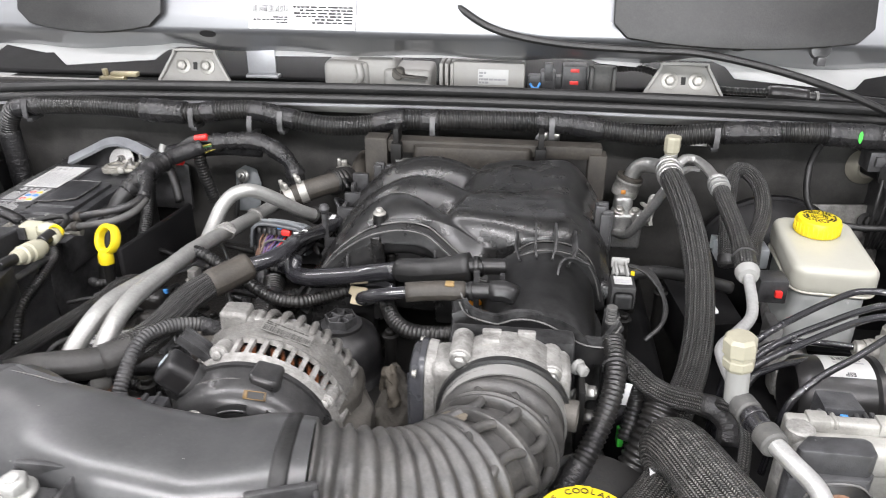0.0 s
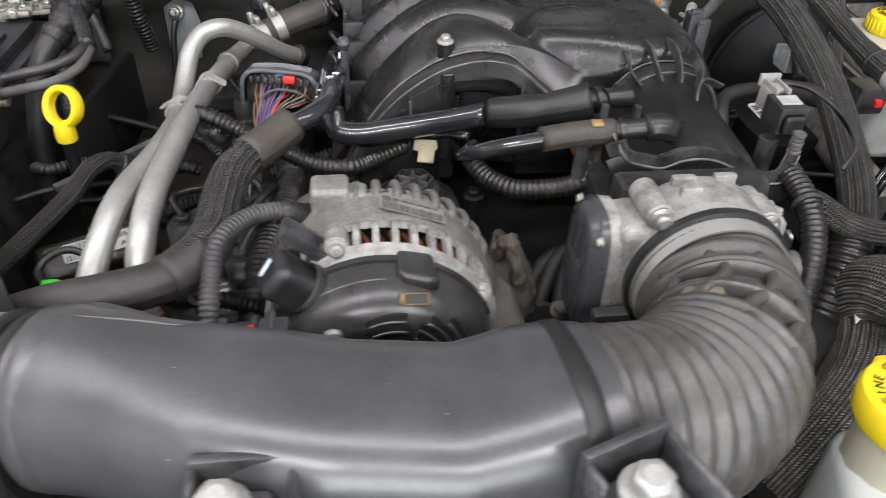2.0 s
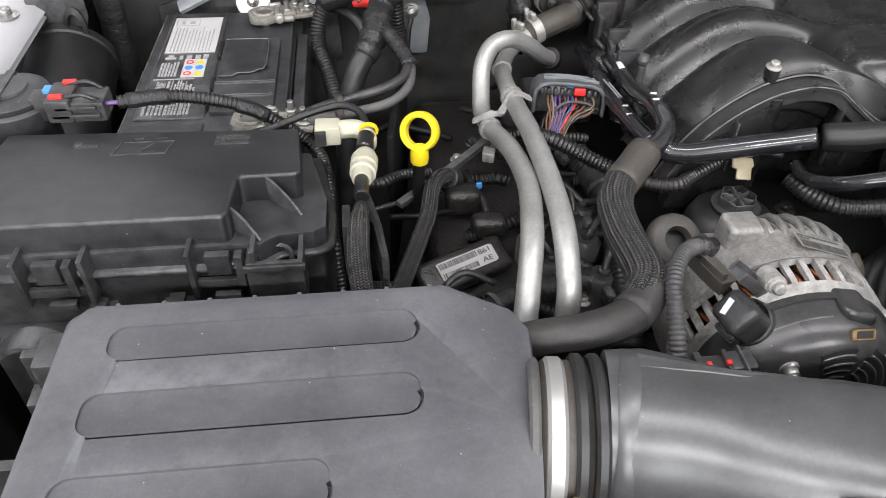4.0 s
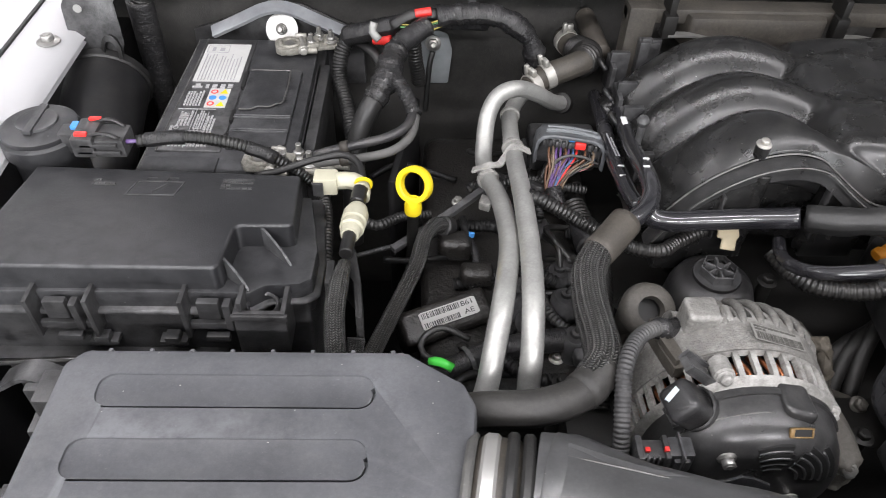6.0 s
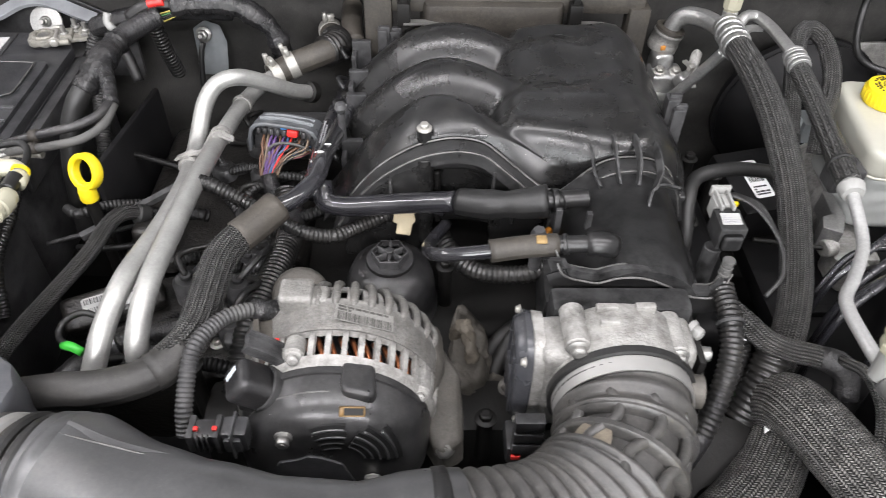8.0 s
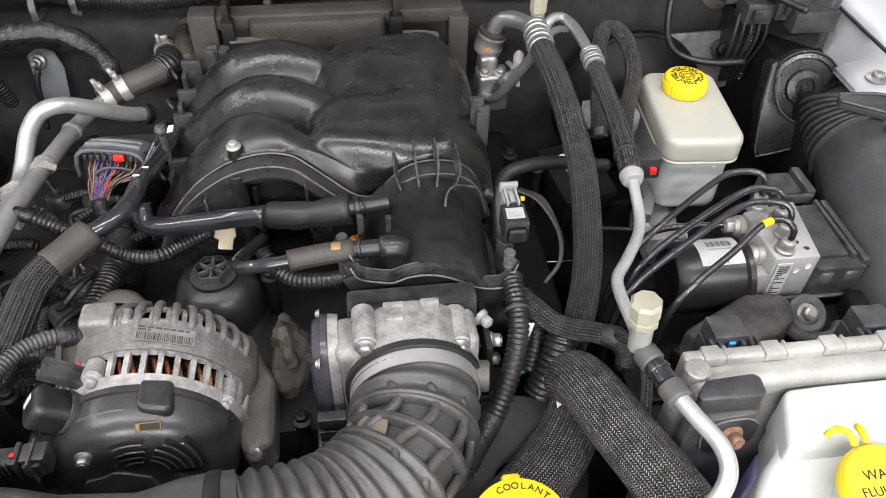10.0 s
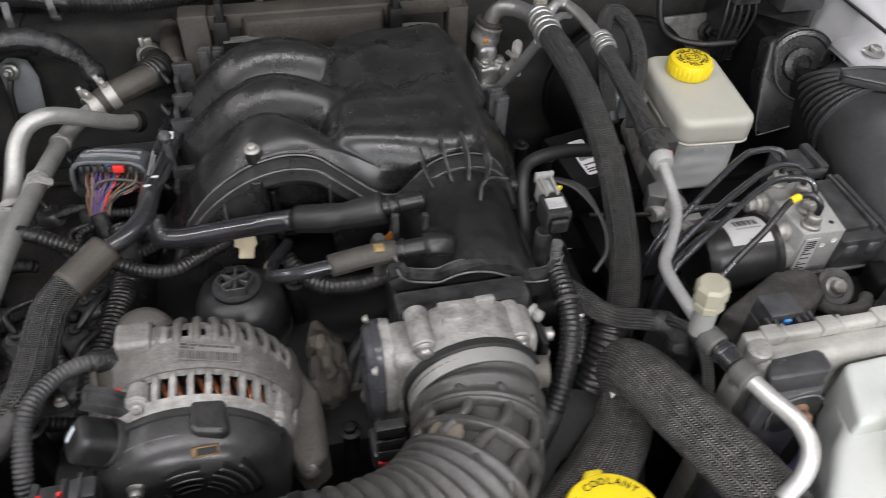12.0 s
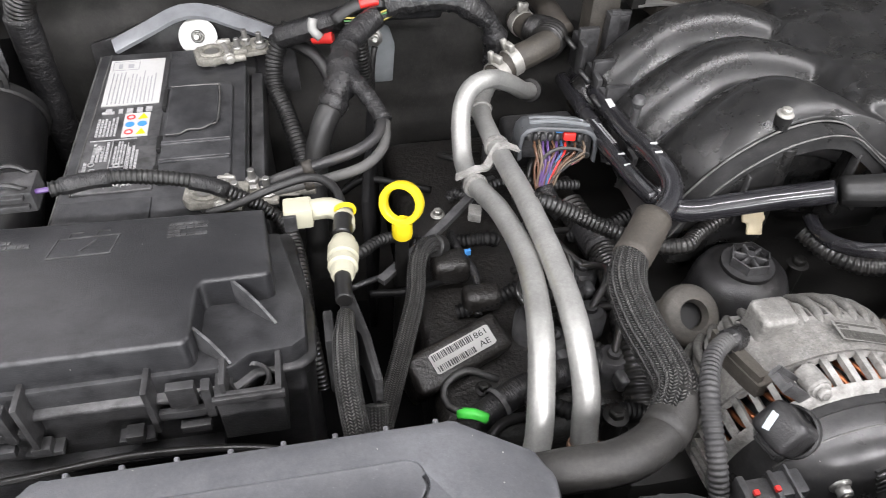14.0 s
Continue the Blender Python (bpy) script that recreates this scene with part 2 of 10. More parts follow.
HOOD_SKIN = surface("pale_silver_hood_skin", (0.45, 0.45, 0.445), 0.5, dust=0.08, dust_colour=(0.45, 0.44, 0.42), bump=0.02, vary=0.04)
PRIMER = surface("pale_cowl_paint", (0.30, 0.295, 0.28), 0.55, dust=0.3, dust_colour=(0.3, 0.28, 0.24), bump=0.1, vary=0.1)
FIREWALL = surface("charcoal_sound_mat", (0.028, 0.0273, 0.026), 0.78, spec=0.3, dust=0.2, dust_colour=(0.12, 0.115, 0.105), bump=0.35, grain=420, blotch=11, depth=0.0015)
BLACK_PAINT = surface("black_chassis_paint", (0.005, 0.005, 0.0055), 0.5, spec=0.22, dust=0.02, bump=0.3, grain=300)
BROWN_PLATE = surface("grimy_brown_plate", (0.034, 0.030, 0.025), 0.62, dust=0.3, dust_colour=(0.12, 0.105, 0.08), bump=0.6, grain=300, speck=0.6)
DARK_CONN = surface("slate_grey_plastic", (0.085, 0.092, 0.10), 0.42, dust=0.2, bump=0.2, speck=0.3)
BROWN_GRIME = surface("oily_black_cover", (0.012, 0.011, 0.01), 0.4, dust=0.1, dust_colour=(0.06, 0.052, 0.042), bump=0.7, grain=200, blotch=25, speck=0.5, depth=0.002)
GREY_CONN = surface("grey_plastic", (0.2, 0.215, 0.225), 0.4, dust=0.15, bump=0.15)
WHITE_CONN = surface("white_plastic", (0.26, 0.26, 0.25), 0.4, dust=0.12, bump=0.1, vary=0.06)
RED = surface("red_plastic", (0.7, 0.035, 0.03), 0.35, bump=0.05, vary=0.08)
WIRE_DULL = surface("soiled_yellow_wire", (0.32, 0.26, 0.05), 0.5, vary=0.3, dust=0.2)
WIRE_GREEN = surface("soiled_green_wire", (0.06, 0.2, 0.06), 0.5, vary=0.3, dust=0.2)
ORANGE = surface("orange_plastic", (0.8, 0.3, 0.02), 0.4, bump=0.05, vary=0.08)
GREEN = surface("green_tape", (0.06, 0.55, 0.06), 0.45, bump=0.2, vary=0.1)
BLUE = surface("blue_plastic", (0.06, 0.25, 0.6), 0.4, bump=0.05, vary=0.1)
PURPLE = surface("purple_wire", (0.1, 0.055, 0.17), 0.4, vary=0.1)
BROWN = surface("brown_wire", (0.12, 0.06, 0.035), 0.4, vary=0.1)
WIRE_TAN = surface("tan_wire", (0.16, 0.12, 0.085), 0.5, vary=0.2)
WIRE_BLUE = surface("dull_blue_wire", (0.05, 0.11, 0.22), 0.5, vary=0.2)
PINK = surface("pink_wire", (0.7, 0.3, 0.32), 0.4, vary=0.1)
TAN = surface("tan_paper_tag", (0.42, 0.36, 0.24), 0.6, dust=0.2, bump=0.3, vary=0.15)
PAPER = printed("white_label")
PAPER_CLEAN = printed("clean_white_label", (0.7, 0.7, 0.7))
PAPER_OLD = printed("soiled_label", (0.36, 0.36, 0.352))
# Pale edge tone: scuffs, plus edge reflections put into the colour.
PALE_EDGE = surface("pale_moulding_edge", (0.085, 0.085, 0.083), 0.4, vary=0.6, blotch=60, dust=0.2)
SMOKY = surface("smoky_grey_plastic", (0.042, 0.044, 0.05), 0.24, dust=0.12, bump=0.1, speck=0.3)
BAND = surface("brushed_steel_band", (0.46, 0.455, 0.44), 0.45, metal=0.7, dust=0.08, bump=0.15, vary=0.08)
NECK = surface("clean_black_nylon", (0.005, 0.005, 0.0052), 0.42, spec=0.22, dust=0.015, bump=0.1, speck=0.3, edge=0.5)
GRIMY_LIGHT = surface("soiled_cast_metal", (0.115, 0.108, 0.097), 0.62, metal=0.3, dust=0.4, dust_colour=(0.13, 0.115, 0.095), bump=0.8, grain=300, speck=0.5)
GRIMY = surface("grimy_cast_metal", (0.08, 0.073, 0.063), 0.7, metal=0.2, dust=0.35, dust_colour=(0.09, 0.078, 0.06), bump=0.9, grain=300, speck=0.5)
# Black for print; in holes, slots and recesses it paints their shade.
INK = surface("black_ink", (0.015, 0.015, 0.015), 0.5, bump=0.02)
INK_GREY = surface("grey_ink", (0.3, 0.3, 0.31), 0.5, bump=0.02)
PRINT_WHITE = surface("small_white_print", (0.36, 0.36, 0.36), 0.55, vary=0.3, blotch=300)
CRUMPLED = taped("crumpled_shiny_tape", 0.26)
WHITE_INK = surface("white_ink", (0.62, 0.62, 0.62), 0.5, bump=0.02)
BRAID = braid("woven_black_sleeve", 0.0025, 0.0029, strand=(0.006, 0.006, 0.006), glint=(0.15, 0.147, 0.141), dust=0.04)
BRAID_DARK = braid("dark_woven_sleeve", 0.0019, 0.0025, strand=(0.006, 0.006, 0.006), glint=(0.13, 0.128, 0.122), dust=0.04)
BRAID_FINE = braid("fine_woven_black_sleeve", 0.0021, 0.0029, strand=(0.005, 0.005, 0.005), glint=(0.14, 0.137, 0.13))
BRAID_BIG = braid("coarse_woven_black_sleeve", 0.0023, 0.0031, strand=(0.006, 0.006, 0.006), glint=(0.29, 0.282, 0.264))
CONCRETE = surface("pale_workshop_floor", (0.3, 0.3, 0.31), 0.35, dust=0.1, bump=0.2, grain=60, blotch=2.2, vary=0.1)
WALL = surface("white_workshop_wall", (0.5, 0.5, 0.495), 0.7, bump=0.3, grain=60, blotch=2, vary=0.05)


# ---- mesh tools ----
BASE = {}


def mesh_of(verts, faces, uvs=None, smooth=True):
    me = bpy.data.meshes.new("mesh")
    me.from_pydata([tuple(v) for v in verts], [], faces)
    if uvs is not None:
        layer = me.uv_layers.new(name="UVMap")
        for loop in me.loops:
            layer.data[loop.index].uv = uvs[loop.vertex_index]
    if smooth:
        me.shade_smooth()
    me.update()
    return me


def from_bm(bm, angle=35):
    me = bpy.data.meshes.new("mesh")
    bm.normal_update()
    for e in bm.edges:
        e.smooth = len(e.link_faces) == 2 and e.calc_face_angle(0) < radians(angle)
    for f in bm.faces:
        f.smooth = True
    bm.to_mesh(me)
    bm.free()
    return me


def joined(*meshes):
    bm = bmesh.new()
    for me in meshes:
        bm.from_mesh(me)
    out = bpy.data.meshes.new("mesh")
    bm.to_mesh(out)
    bm.free()
    return out


def moved(me, m):
    me = me.copy()
    me.transform(m)
    return me


def spline(points, step=0.005):
    """Points along a smooth curve through the given ones, at even steps."""
    p = [Vector(q) for q in points]
    if len(p) == 2:
        n = max(2, int((p[1] - p[0]).length / step))
        return [p[0].lerp(p[1], i / n) for i in range(n + 1)]
    p = [p[0] * 2 - p[1]] + p + [p[-1] * 2 - p[-2]]
    out = []
    for i in range(1, len(p) - 2):
        n = max(2, int((p[i + 1] - p[i]).length / step))
        a, b, c, d = p[i - 1], p[i], p[i + 1], p[i + 2]
        for k in range(n):
            t = k / n
            out.append(0.5 * (2 * b + (c - a) * t + (2 * a - 5 * b + 4 * c - d) * t * t + (3 * b - a - 3 * c + d) * t ** 3))
    out.append(p[-2])
    return out


def tube(points, r, seg=14, step=0.005, corr=None, radii=None, flat=1.0, cap=True, wobble=0.0, twist=0.0):
    """A hose along a smooth curve. corr: (pitch, depth) of its rings. radii: pairs of (share of length, factor). flat: its height against its width."""
    if corr:
        step = min(step, corr[0] / 6)
    line = spline(points, step)
    dist = [0.0]
    for a, b in zip(line[:-1], line[1:]):
        dist.append(dist[-1] + (b - a).length)
    total = dist[-1] or 1
    t0 = (line[1] - line[0]).normalized()
    up = Vector((0, 0, 1)) if abs(t0.z) < 0.9 else Vector((0, 1, 0))
    side = t0.cross(up).normalized()
    verts, uvs, faces = [], [], []
    for i, p in enumerate(line):
        tan = (line[min(i + 1, len(line) - 1)] - line[max(i - 1, 0)]).normalized()
        side = (side - tan * side.dot(tan)).normalized()
        nor = side.cross(tan)
        f = 1.0
        if radii:
            s = dist[i] / total
            for (s0, f0), (s1, f1) in zip(radii[:-1], radii[1:]):
                if s0 <= s <= s1:
                    k = (s - s0) / max(1e-6, s1 - s0)
                    f = f0 + (f1 - f0) * k * k * (3 - 2 * k)
        rr = r * f
        if corr:
            rr += 0.5 * corr[1] * (0.5 * math.cos(2 * math.pi * dist[i] / corr[0]) ** 1 - 0.5)
        if wobble:
            rr *= 1 + wobble * noise.noise(p * 120)
        for k in range(seg + 1):
            a = 2 * math.pi * k / seg
            verts.append(p + side * (math.cos(a) * rr) + nor * (math.sin(a) * rr * flat))
            uvs.append((dist[i], a * r))
    w = seg + 1
    for i in range(len(line) - 1):
        for k in range(seg):
            faces.append((i * w + k, i * w + k + 1, (i + 1) * w + k + 1, (i + 1) * w + k))
    if cap:
        faces.append(tuple(range(seg - 1, -1, -1)))
        faces.append(tuple((len(line) - 1) * w + k for k in range(seg)))
    return mesh_of(verts, faces, uvs)


def rbox(x0, x1, y0, y1, z0, z1, bevel=0.003, segs=2, m=None, taper=1.0):
    bm = bmesh.new()
    bmesh.ops.create_cube(bm, size=1)
    for v in bm.verts:
        k = taper if v.co.z > 0 else 1
        v.co = ((x0 + x1) / 2 + v.co.x * (x1 - x0) * k, (y0 + y1) / 2 + v.co.y * (y1 - y0) * k, (z0 + z1) / 2 + v.co.z * (z1 - z0))
    if bevel:
        bmesh.ops.bevel(bm, geom=list(bm.edges), offset=bevel, segments=segs, affect="EDGES", profile=0.6)
    if m is not None:
        bm.transform(m)
    return from_bm(bm, 50)


def prism(outline, z0, z1, bevel=0.002, segs=2, m=None, shear=None):
    """An outline in x and y, raised from z0 to z1, with rounded edges. shear: z added per metre of (x, y) from a point."""
    bm = bmesh.new()
    low = [bm.verts.new((x, y, z0)) for x, y in outline]
    top = [bm.verts.new((x, y, z1)) for x, y in outline]
    n = len(outline)
    bm.faces.new(low[::-1])
    bm.faces.new(top)
    for i in range(n):
        bm.faces.new((low[i], low[(i + 1) % n], top[(i + 1) % n], top[i]))
    bmesh.ops.recalc_face_normals(bm, faces=bm.faces)
    if bevel:
        sharp = [e for e in bm.edges if e.calc_face_angle(0) > radians(20)]
        bmesh.ops.bevel(bm, geom=sharp, offset=bevel, segments=segs, affect="EDGES", profile=0.6)
    if shear:
        (ox, oy), (kx, ky) = shear
        for v in bm.verts:
            v.co.z += (v.co.x - ox) * kx + (v.co.y - oy) * ky
    if m is not None:
        bm.transform(m)
    return from_bm(bm, 50)


def lathe(profile, seg=28, m=None, start=0.0, sweep=2 * math.pi, angle=40):
    """Turns pairs of (radius, height) round the z axis."""
    bm = bmesh.new()
    full = abs(sweep - 2 * math.pi) < 1e-6
    count = seg if full else seg + 1
    rings = []
    for r, z in profile:
        if r < 1e-6:
            rings.append([bm.verts.new((0, 0, z))])
        else:
            rings.append([bm.verts.new((r * math.cos(start + sweep * k / seg), r * math.sin(start + sweep * k / seg), z)) for k in range(count)])
    for a, b in zip(rings[:-1], rings[1:]):
        for k in range(seg):
            k2 = (k + 1) % count
            q = [a[k % len(a)], a[k2 % len(a)], b[k2 % len(b)], b[k % len(b)]]
            q = list(dict.fromkeys(q))
            if len(q) > 2:
                bm.faces.new(q)
    bmesh.ops.recalc_face_normals(bm, faces=bm.faces)
    if m is not None:
        bm.transform(m)
    return from_bm(bm, angle)


def aimed(loc, way):
    """A pose at loc whose z axis points along way."""
    return Matrix.Translation(loc) @ Vector(way).to_track_quat("Z", "Y").to_matrix().to_4x4()


def rod(a, b, r, seg=12, r2=None):
    a, b = Vector(a), Vector(b)
    h = (b - a).length
    r2 = r if r2 is None else r2
    e = min(r, r2, h) * 0.15
    return lathe([(0, 0), (r - e, 0), (r, e), (r2, h - e), (r2 - e, h), (0, h)], seg, aimed(a, b - a))


def hex_head(loc, way, r=0.006, h=0.005, washer=1.45):
    m = aimed(loc, way)
    hexagon = [(r * math.cos(k * math.pi / 3), r * math.sin(k * math.pi / 3)) for k in range(6)]
    w = lathe([(0, 0), (r * washer, 0), (r * washer, h * 0.18), (r * 1.05, h * 0.4), (0, h * 0.4)], 20, m)
    return joined(w, prism(hexagon, h * 0.3, h * 1.15, r * 0.12, 1, m), lathe([(0, 0), (r * 0.5, 0), (r * 0.5, h * 1.25), (0, h * 1.25)], 12, m))


def weathered(me, amount=0.0012, scale=90.0, cuts=2):
    """The mesh with a rough cast skin."""
    bm = bmesh.new()
    bm.from_mesh(me)
    bmesh.ops.triangulate(bm, faces=bm.faces)
    bmesh.ops.subdivide_edges(bm, edges=[e for e in bm.edges if e.calc_length() > 0.004], cuts=cuts, use_grid_fill=True)
    bm.normal_update()
    for v in bm.verts:
        v.co += v.normal * amount * (noise.noise(v.co * scale) + 0.5 * noise.noise(v.co * scale * 2.7))
    return from_bm(bm, 70)


def strip(points, width, thick, up=(0, 0, 1), step=0.004):
    """A band of rectangular section along a smooth curve; width lies across both the curve and up."""
    line = spline(points, step)
    up = Vector(up).normalized()
    verts, faces = [], []
    for i, p in enumerate(line):
        tan = (line[min(i + 1, len(line) - 1)] - line[max(i - 1, 0)]).normalized()
        s = tan.cross(up).normalized()
        u = s.cross(tan).normalized()
        for a, b in ((-1, -1), (1, -1), (1, 1), (-1, 1)):
            verts.append(p + s * (a * width / 2) + u * (b * thick / 2))
    for i in range(len(line) - 1):
        for k in range(4):
            faces.append((i * 4 + k, i * 4 + (k + 1) % 4, i * 4 + 4 + (k + 1) % 4, i * 4 + 4 + k))
    faces += [(3, 2, 1, 0), tuple(len(verts) - 4 + k for k in range(4))]
    me = mesh_of(verts, faces, None, False)
    bm = bmesh.new()
    bm.from_mesh(me)
    bmesh.ops.recalc_face_normals(bm, faces=bm.faces)
    return from_bm(bm, 40)


def lettering(text, size, m, depth=0.0002):
    """Raised letters in Blender's own font, centred at the pose m."""
    cu = bpy.data.curves.new("writing", "FONT")
    cu.body, cu.size, cu.extrude, cu.align_x, cu.align_y = text, size, depth, "CENTER", "CENTER"
    ob = bpy.data.objects.new("writing", cu)
    scene.collection.objects.link(ob)
    me = bpy.data.meshes.new_from_object(ob.evaluated_get(bpy.context.evaluated_depsgraph_get()))
    bpy.data.objects.remove(ob)
    me.transform(m)
    return me


def bars(cells, m, z=0.0003):
    """Flat printed bars on a label: rows of (x, y, width, height) in the label's own plane."""
    out = [rbox(x, x + w, y, y + h, -z, z, 0, 1, m) for x, y, w, h in cells]
    return joined(*out)


def text_rows(x0, x1, y0, y1, rows, seed, fill=0.62):
    """Rows of broken bars that stand for small print."""
    rnd = random.Random(seed)
    cells, dy = [], (y1 - y0) / rows
    for i in range(rows):
        x = x0
        while x < x1 - (x1 - x0) * 0.05:
            w = rnd.uniform(0.06, 0.2) * (x1 - x0)
            w = min(w, x1 - x)
            cells.append((x, y0 + i * dy, w * 0.85, dy * fill))
            x += w
            if rnd.random() < 0.1:
                break
    return cells


def words(x0, x1, y0, y1, rows, seed, along="x", fill=0.55, size=0.005):
    """Lines of small print, as one bar for each word."""
    rnd = random.Random(seed)
    a0, a1, b0, b1 = (x0, x1, y0, y1) if along == "x" else (y0, y1, x0, x1)
    cells, d = [], (b1 - b0) / rows
    for i in range(rows):
        a, stop = a0, a1 - rnd.uniform(0, 0.25) * (a1 - a0)
        while a < stop:
            w = min(rnd.uniform(0.4, 1.5) * size, a1 - a)
            cells.append((a, b0 + i * d, w, d * fill))
            a += w + 0.45 * size
    return cells if along == "x" else [(y, x, h, w) for x, y, w, h in cells]


def barcode(x0, x1, y0, y1, seed):
    rnd = random.Random(seed)
    cells, x = [], x0
    while x < x1:
        w = rnd.choice((0.0005, 0.0008, 0.0013))
        cells.append((x, y0, w, y1 - y0))
        x += w + rnd.choice((0.0006, 0.001))
    return cells


def thing(name, base, label, category, group="", kind=""):
    ob = new(name)
    ob.location = base
    ob.empty_display_size = 0.02
    BASE[ob.name] = Vector(base)
    return tagged(ob, label, category, group, kind)


def part(name, me, material, parent, label=""):
    """One mesh under a thing or a part; the mesh is given in world places."""
    if isinstance(me, bmesh.types.BMesh):
        me = from_bm(me)
    base = BASE[parent.name]
    me.transform(Matrix.Translation(-base))
    me.materials.clear()
    me.materials.append(material)
    ob = new(name, me)
    ob.parent = parent
    BASE[ob.name] = base
    if label:
        tagged(ob, label)
    return ob


def solo(name, me, material, label, category, group="", kind=""):
    """A thing that is one mesh, with its origin at its foot."""
    lo = [min(v.co[i] for v in me.vertices) for i in range(3)]
    hi = [max(v.co[i] for v in me.vertices) for i in range(3)]
    base = Vector(((lo[0] + hi[0]) / 2, (lo[1] + hi[1]) / 2, lo[2]))
    me.transform(Matrix.Translation(-base))
    me.materials.clear()
    me.materials.append(material)
    ob = new(name, me)
    ob.location = base
    BASE[ob.name] = base
    return tagged(ob, label, category, group, kind)


# ---- the room ----
def slab(name, x0, x1, y0, y1, z0, z1, material, label, category):
    return solo(name, rbox(x0, x1, y0, y1, z0, z1, 0), material, label, category, kind="structure")


slab("floor", -4, 4, -4, 4.5, -0.1, 0, CONCRETE, "pale grey sealed workshop floor", "floor")
slab("ceiling", -4, 4, -4, 4.5, 3.0, 3.1, WALL, "plain white workshop ceiling", "ceiling")
slab("wall_north", -4.1, 4.1, 4.5, 4.6, 0, 3.0, WALL, "plain white workshop wall", "wall")
# The opening is assumed, made for the added front lamp.
solo("wall_south", joined(rbox(-4.1, -2.15, -4.1, -4, 0, 3.0, 0), rbox(1.55, 4.1, -4.1, -4, 0, 3.0, 0), rbox(-2.15, 1.55, -4.1, -4, 2.6, 3.0, 0)), WALL, "white workshop wall with an assumed wide opening", "wall", kind="structure")
slab("wall_west", -4.1, -4, -4, 4.5, 0, 3.0, WALL, "plain white workshop wall", "wall")
slab("wall_east", 4, 4.1, -4, 4.5, 0, 3.0, WALL, "plain white workshop wall", "wall")

# ---- the car body round the engine bay ----
car = thing("car_body", (0, 1.0, 0), "silver car body around an open black engine bay", "car")


def firewall_sheet():
    verts, faces, nx, nz = [], [], 90, 36
    for j in range(nz + 1):
        for i in range(nx + 1):
            x, z = -0.80 + 1.60 * i / nx, 0.45 + 0.665 * j / nz
            p = Vector((x, 0, z))
            y = 1.30 + 0.006 * noise.noise(p * 9) + 0.003 * noise.noise(p * 30)
            y -= 0.012 * max(0, math.sin(x * 9 + 0.6)) * (1 if z < 1.0 else 0.3)
            verts.append((x, y, z))
    for j in range(nz):
        for i in range(nx):
            a = j * (nx + 1) + i
            faces.append((a, a + 1, a + nx + 2, a + nx + 1))
    return joined(mesh_of(verts, faces), rbox(-0.8, 0.8, 1.318, 1.33, 0.45, 1.115, 0))


part("firewall", firewall_sheet(), FIREWALL, car, "charcoal sound-deadening mat on the firewall")
part("bay_floor", rbox(-0.8, 0.8, -0.1, 1.3, 0.40, 0.45, 0), BLACK_PAINT, car, "black chassis floor")
# Unseen front wall, raised and moved back to shade the bay from low light.
part("front_panel", rbox(-0.85, 0.85, 0.20, 0.24, 0.4, 1.03, 0.01), BLACK_PAINT, car, "unseen black front wall that blocks low light into the bay")
part("inner_fender", prism([(-0.80, 0.2), (-0.735, 0.2), (-0.735, 0.9), (-0.74, 1.3), (-0.80, 1.3)], 0.45, 0.99, 0.006), BLACK_PAINT, car, "black inner fender")
part("inner_fender", prism([(0.80, 0.2), (0.72, 0.2), (0.70, 0.95), (0.735, 1.3), (0.80, 1.3)], 0.45, 1.0, 0.006), BLACK_PAINT, car, "black inner fender")


def fender(s):
    """A fender: a flat inner ledge, then the outer skin that rolls off to the side."""
    rows = [(0.745, 1.035), (0.755, 1.043), (0.80, 1.048), (0.815, 1.052), (0.835, 1.062), (0.90, 1.068), (0.98, 1.062), (1.06, 1.03), (1.10, 0.96), (1.11, 0.6)]
    verts, faces, n = [], [], 30
    for j in range(n + 1):
        y = 0.0 + 1.5 * j / n
        for x, z in rows:
            drop = 0.22 if s > 0 and y > 1.09 and x < 0.812 else 0
            verts.append((s * (x - 0.05 * max(0, 0.9 - y) * 0.4), y, z + 0.015 * (y - 1) - drop))
    w = len(rows)
    for j in range(n):
        for k in range(w - 1):
            a = j * w + k
            faces.append((a, a + 1, a + w + 1, a + w) if s > 0 else (a, a + w, a + w + 1, a + 1))
    top = mesh_of(verts, faces)
    low = [(x, y, z - 0.006) for x, y, z in verts]
    under = mesh_of(low, [f[::-1] for f in faces])
    return joined(top, under)


for s in (-1, 1):
    wheel = part("wheel", lathe([(0.0, 0.02), (0.20, 0.02), (0.21, 0.0), (0.21, 0.2), (0.0, 0.2)], 40, aimed((s * 0.84, 0.55, 0.37), (s, 0, 0))), STEEL_DARK, car, "dark steel wheel")
    part("tyre", lathe([(0.20, 0.0), (0.30, -0.01), (0.355, 0.01), (0.37, 0.04), (0.37, 0.17), (0.355, 0.2), (0.30, 0.215), (0.20, 0.2)], 48, aimed((s * 0.84, 0.55, 0.37), (s, 0, 0))), RUBBER, wheel, "black tyre")
    part("fender", fender(s), FENDER_PAINT, car, "silver painted fender with a flat inner ledge")
for s in (-1, 1):
    part("fender_gap", strip([(s * (0.812 - 0.02 * max(0, 0.9 - y)), y, 1.0525 + 0.015 * (y - 1)) for y in (0.1, 0.5, 0.9, 1.1, 1.4)], 0.004, 0.003, step=0.05), INK, car, "dark seam beside the ledge")
for p in ((0.772, 1.005, 1.046), (0.78, 1.2, 1.049), (-0.775, 1.12, 1.047), (-0.775, 0.95, 1.045)):
    part("fender_bolt", hex_head(p, (0, 0, 1), 0.008, 0.008, 1.7), STEEL, car, "zinc-plated flange bolt")
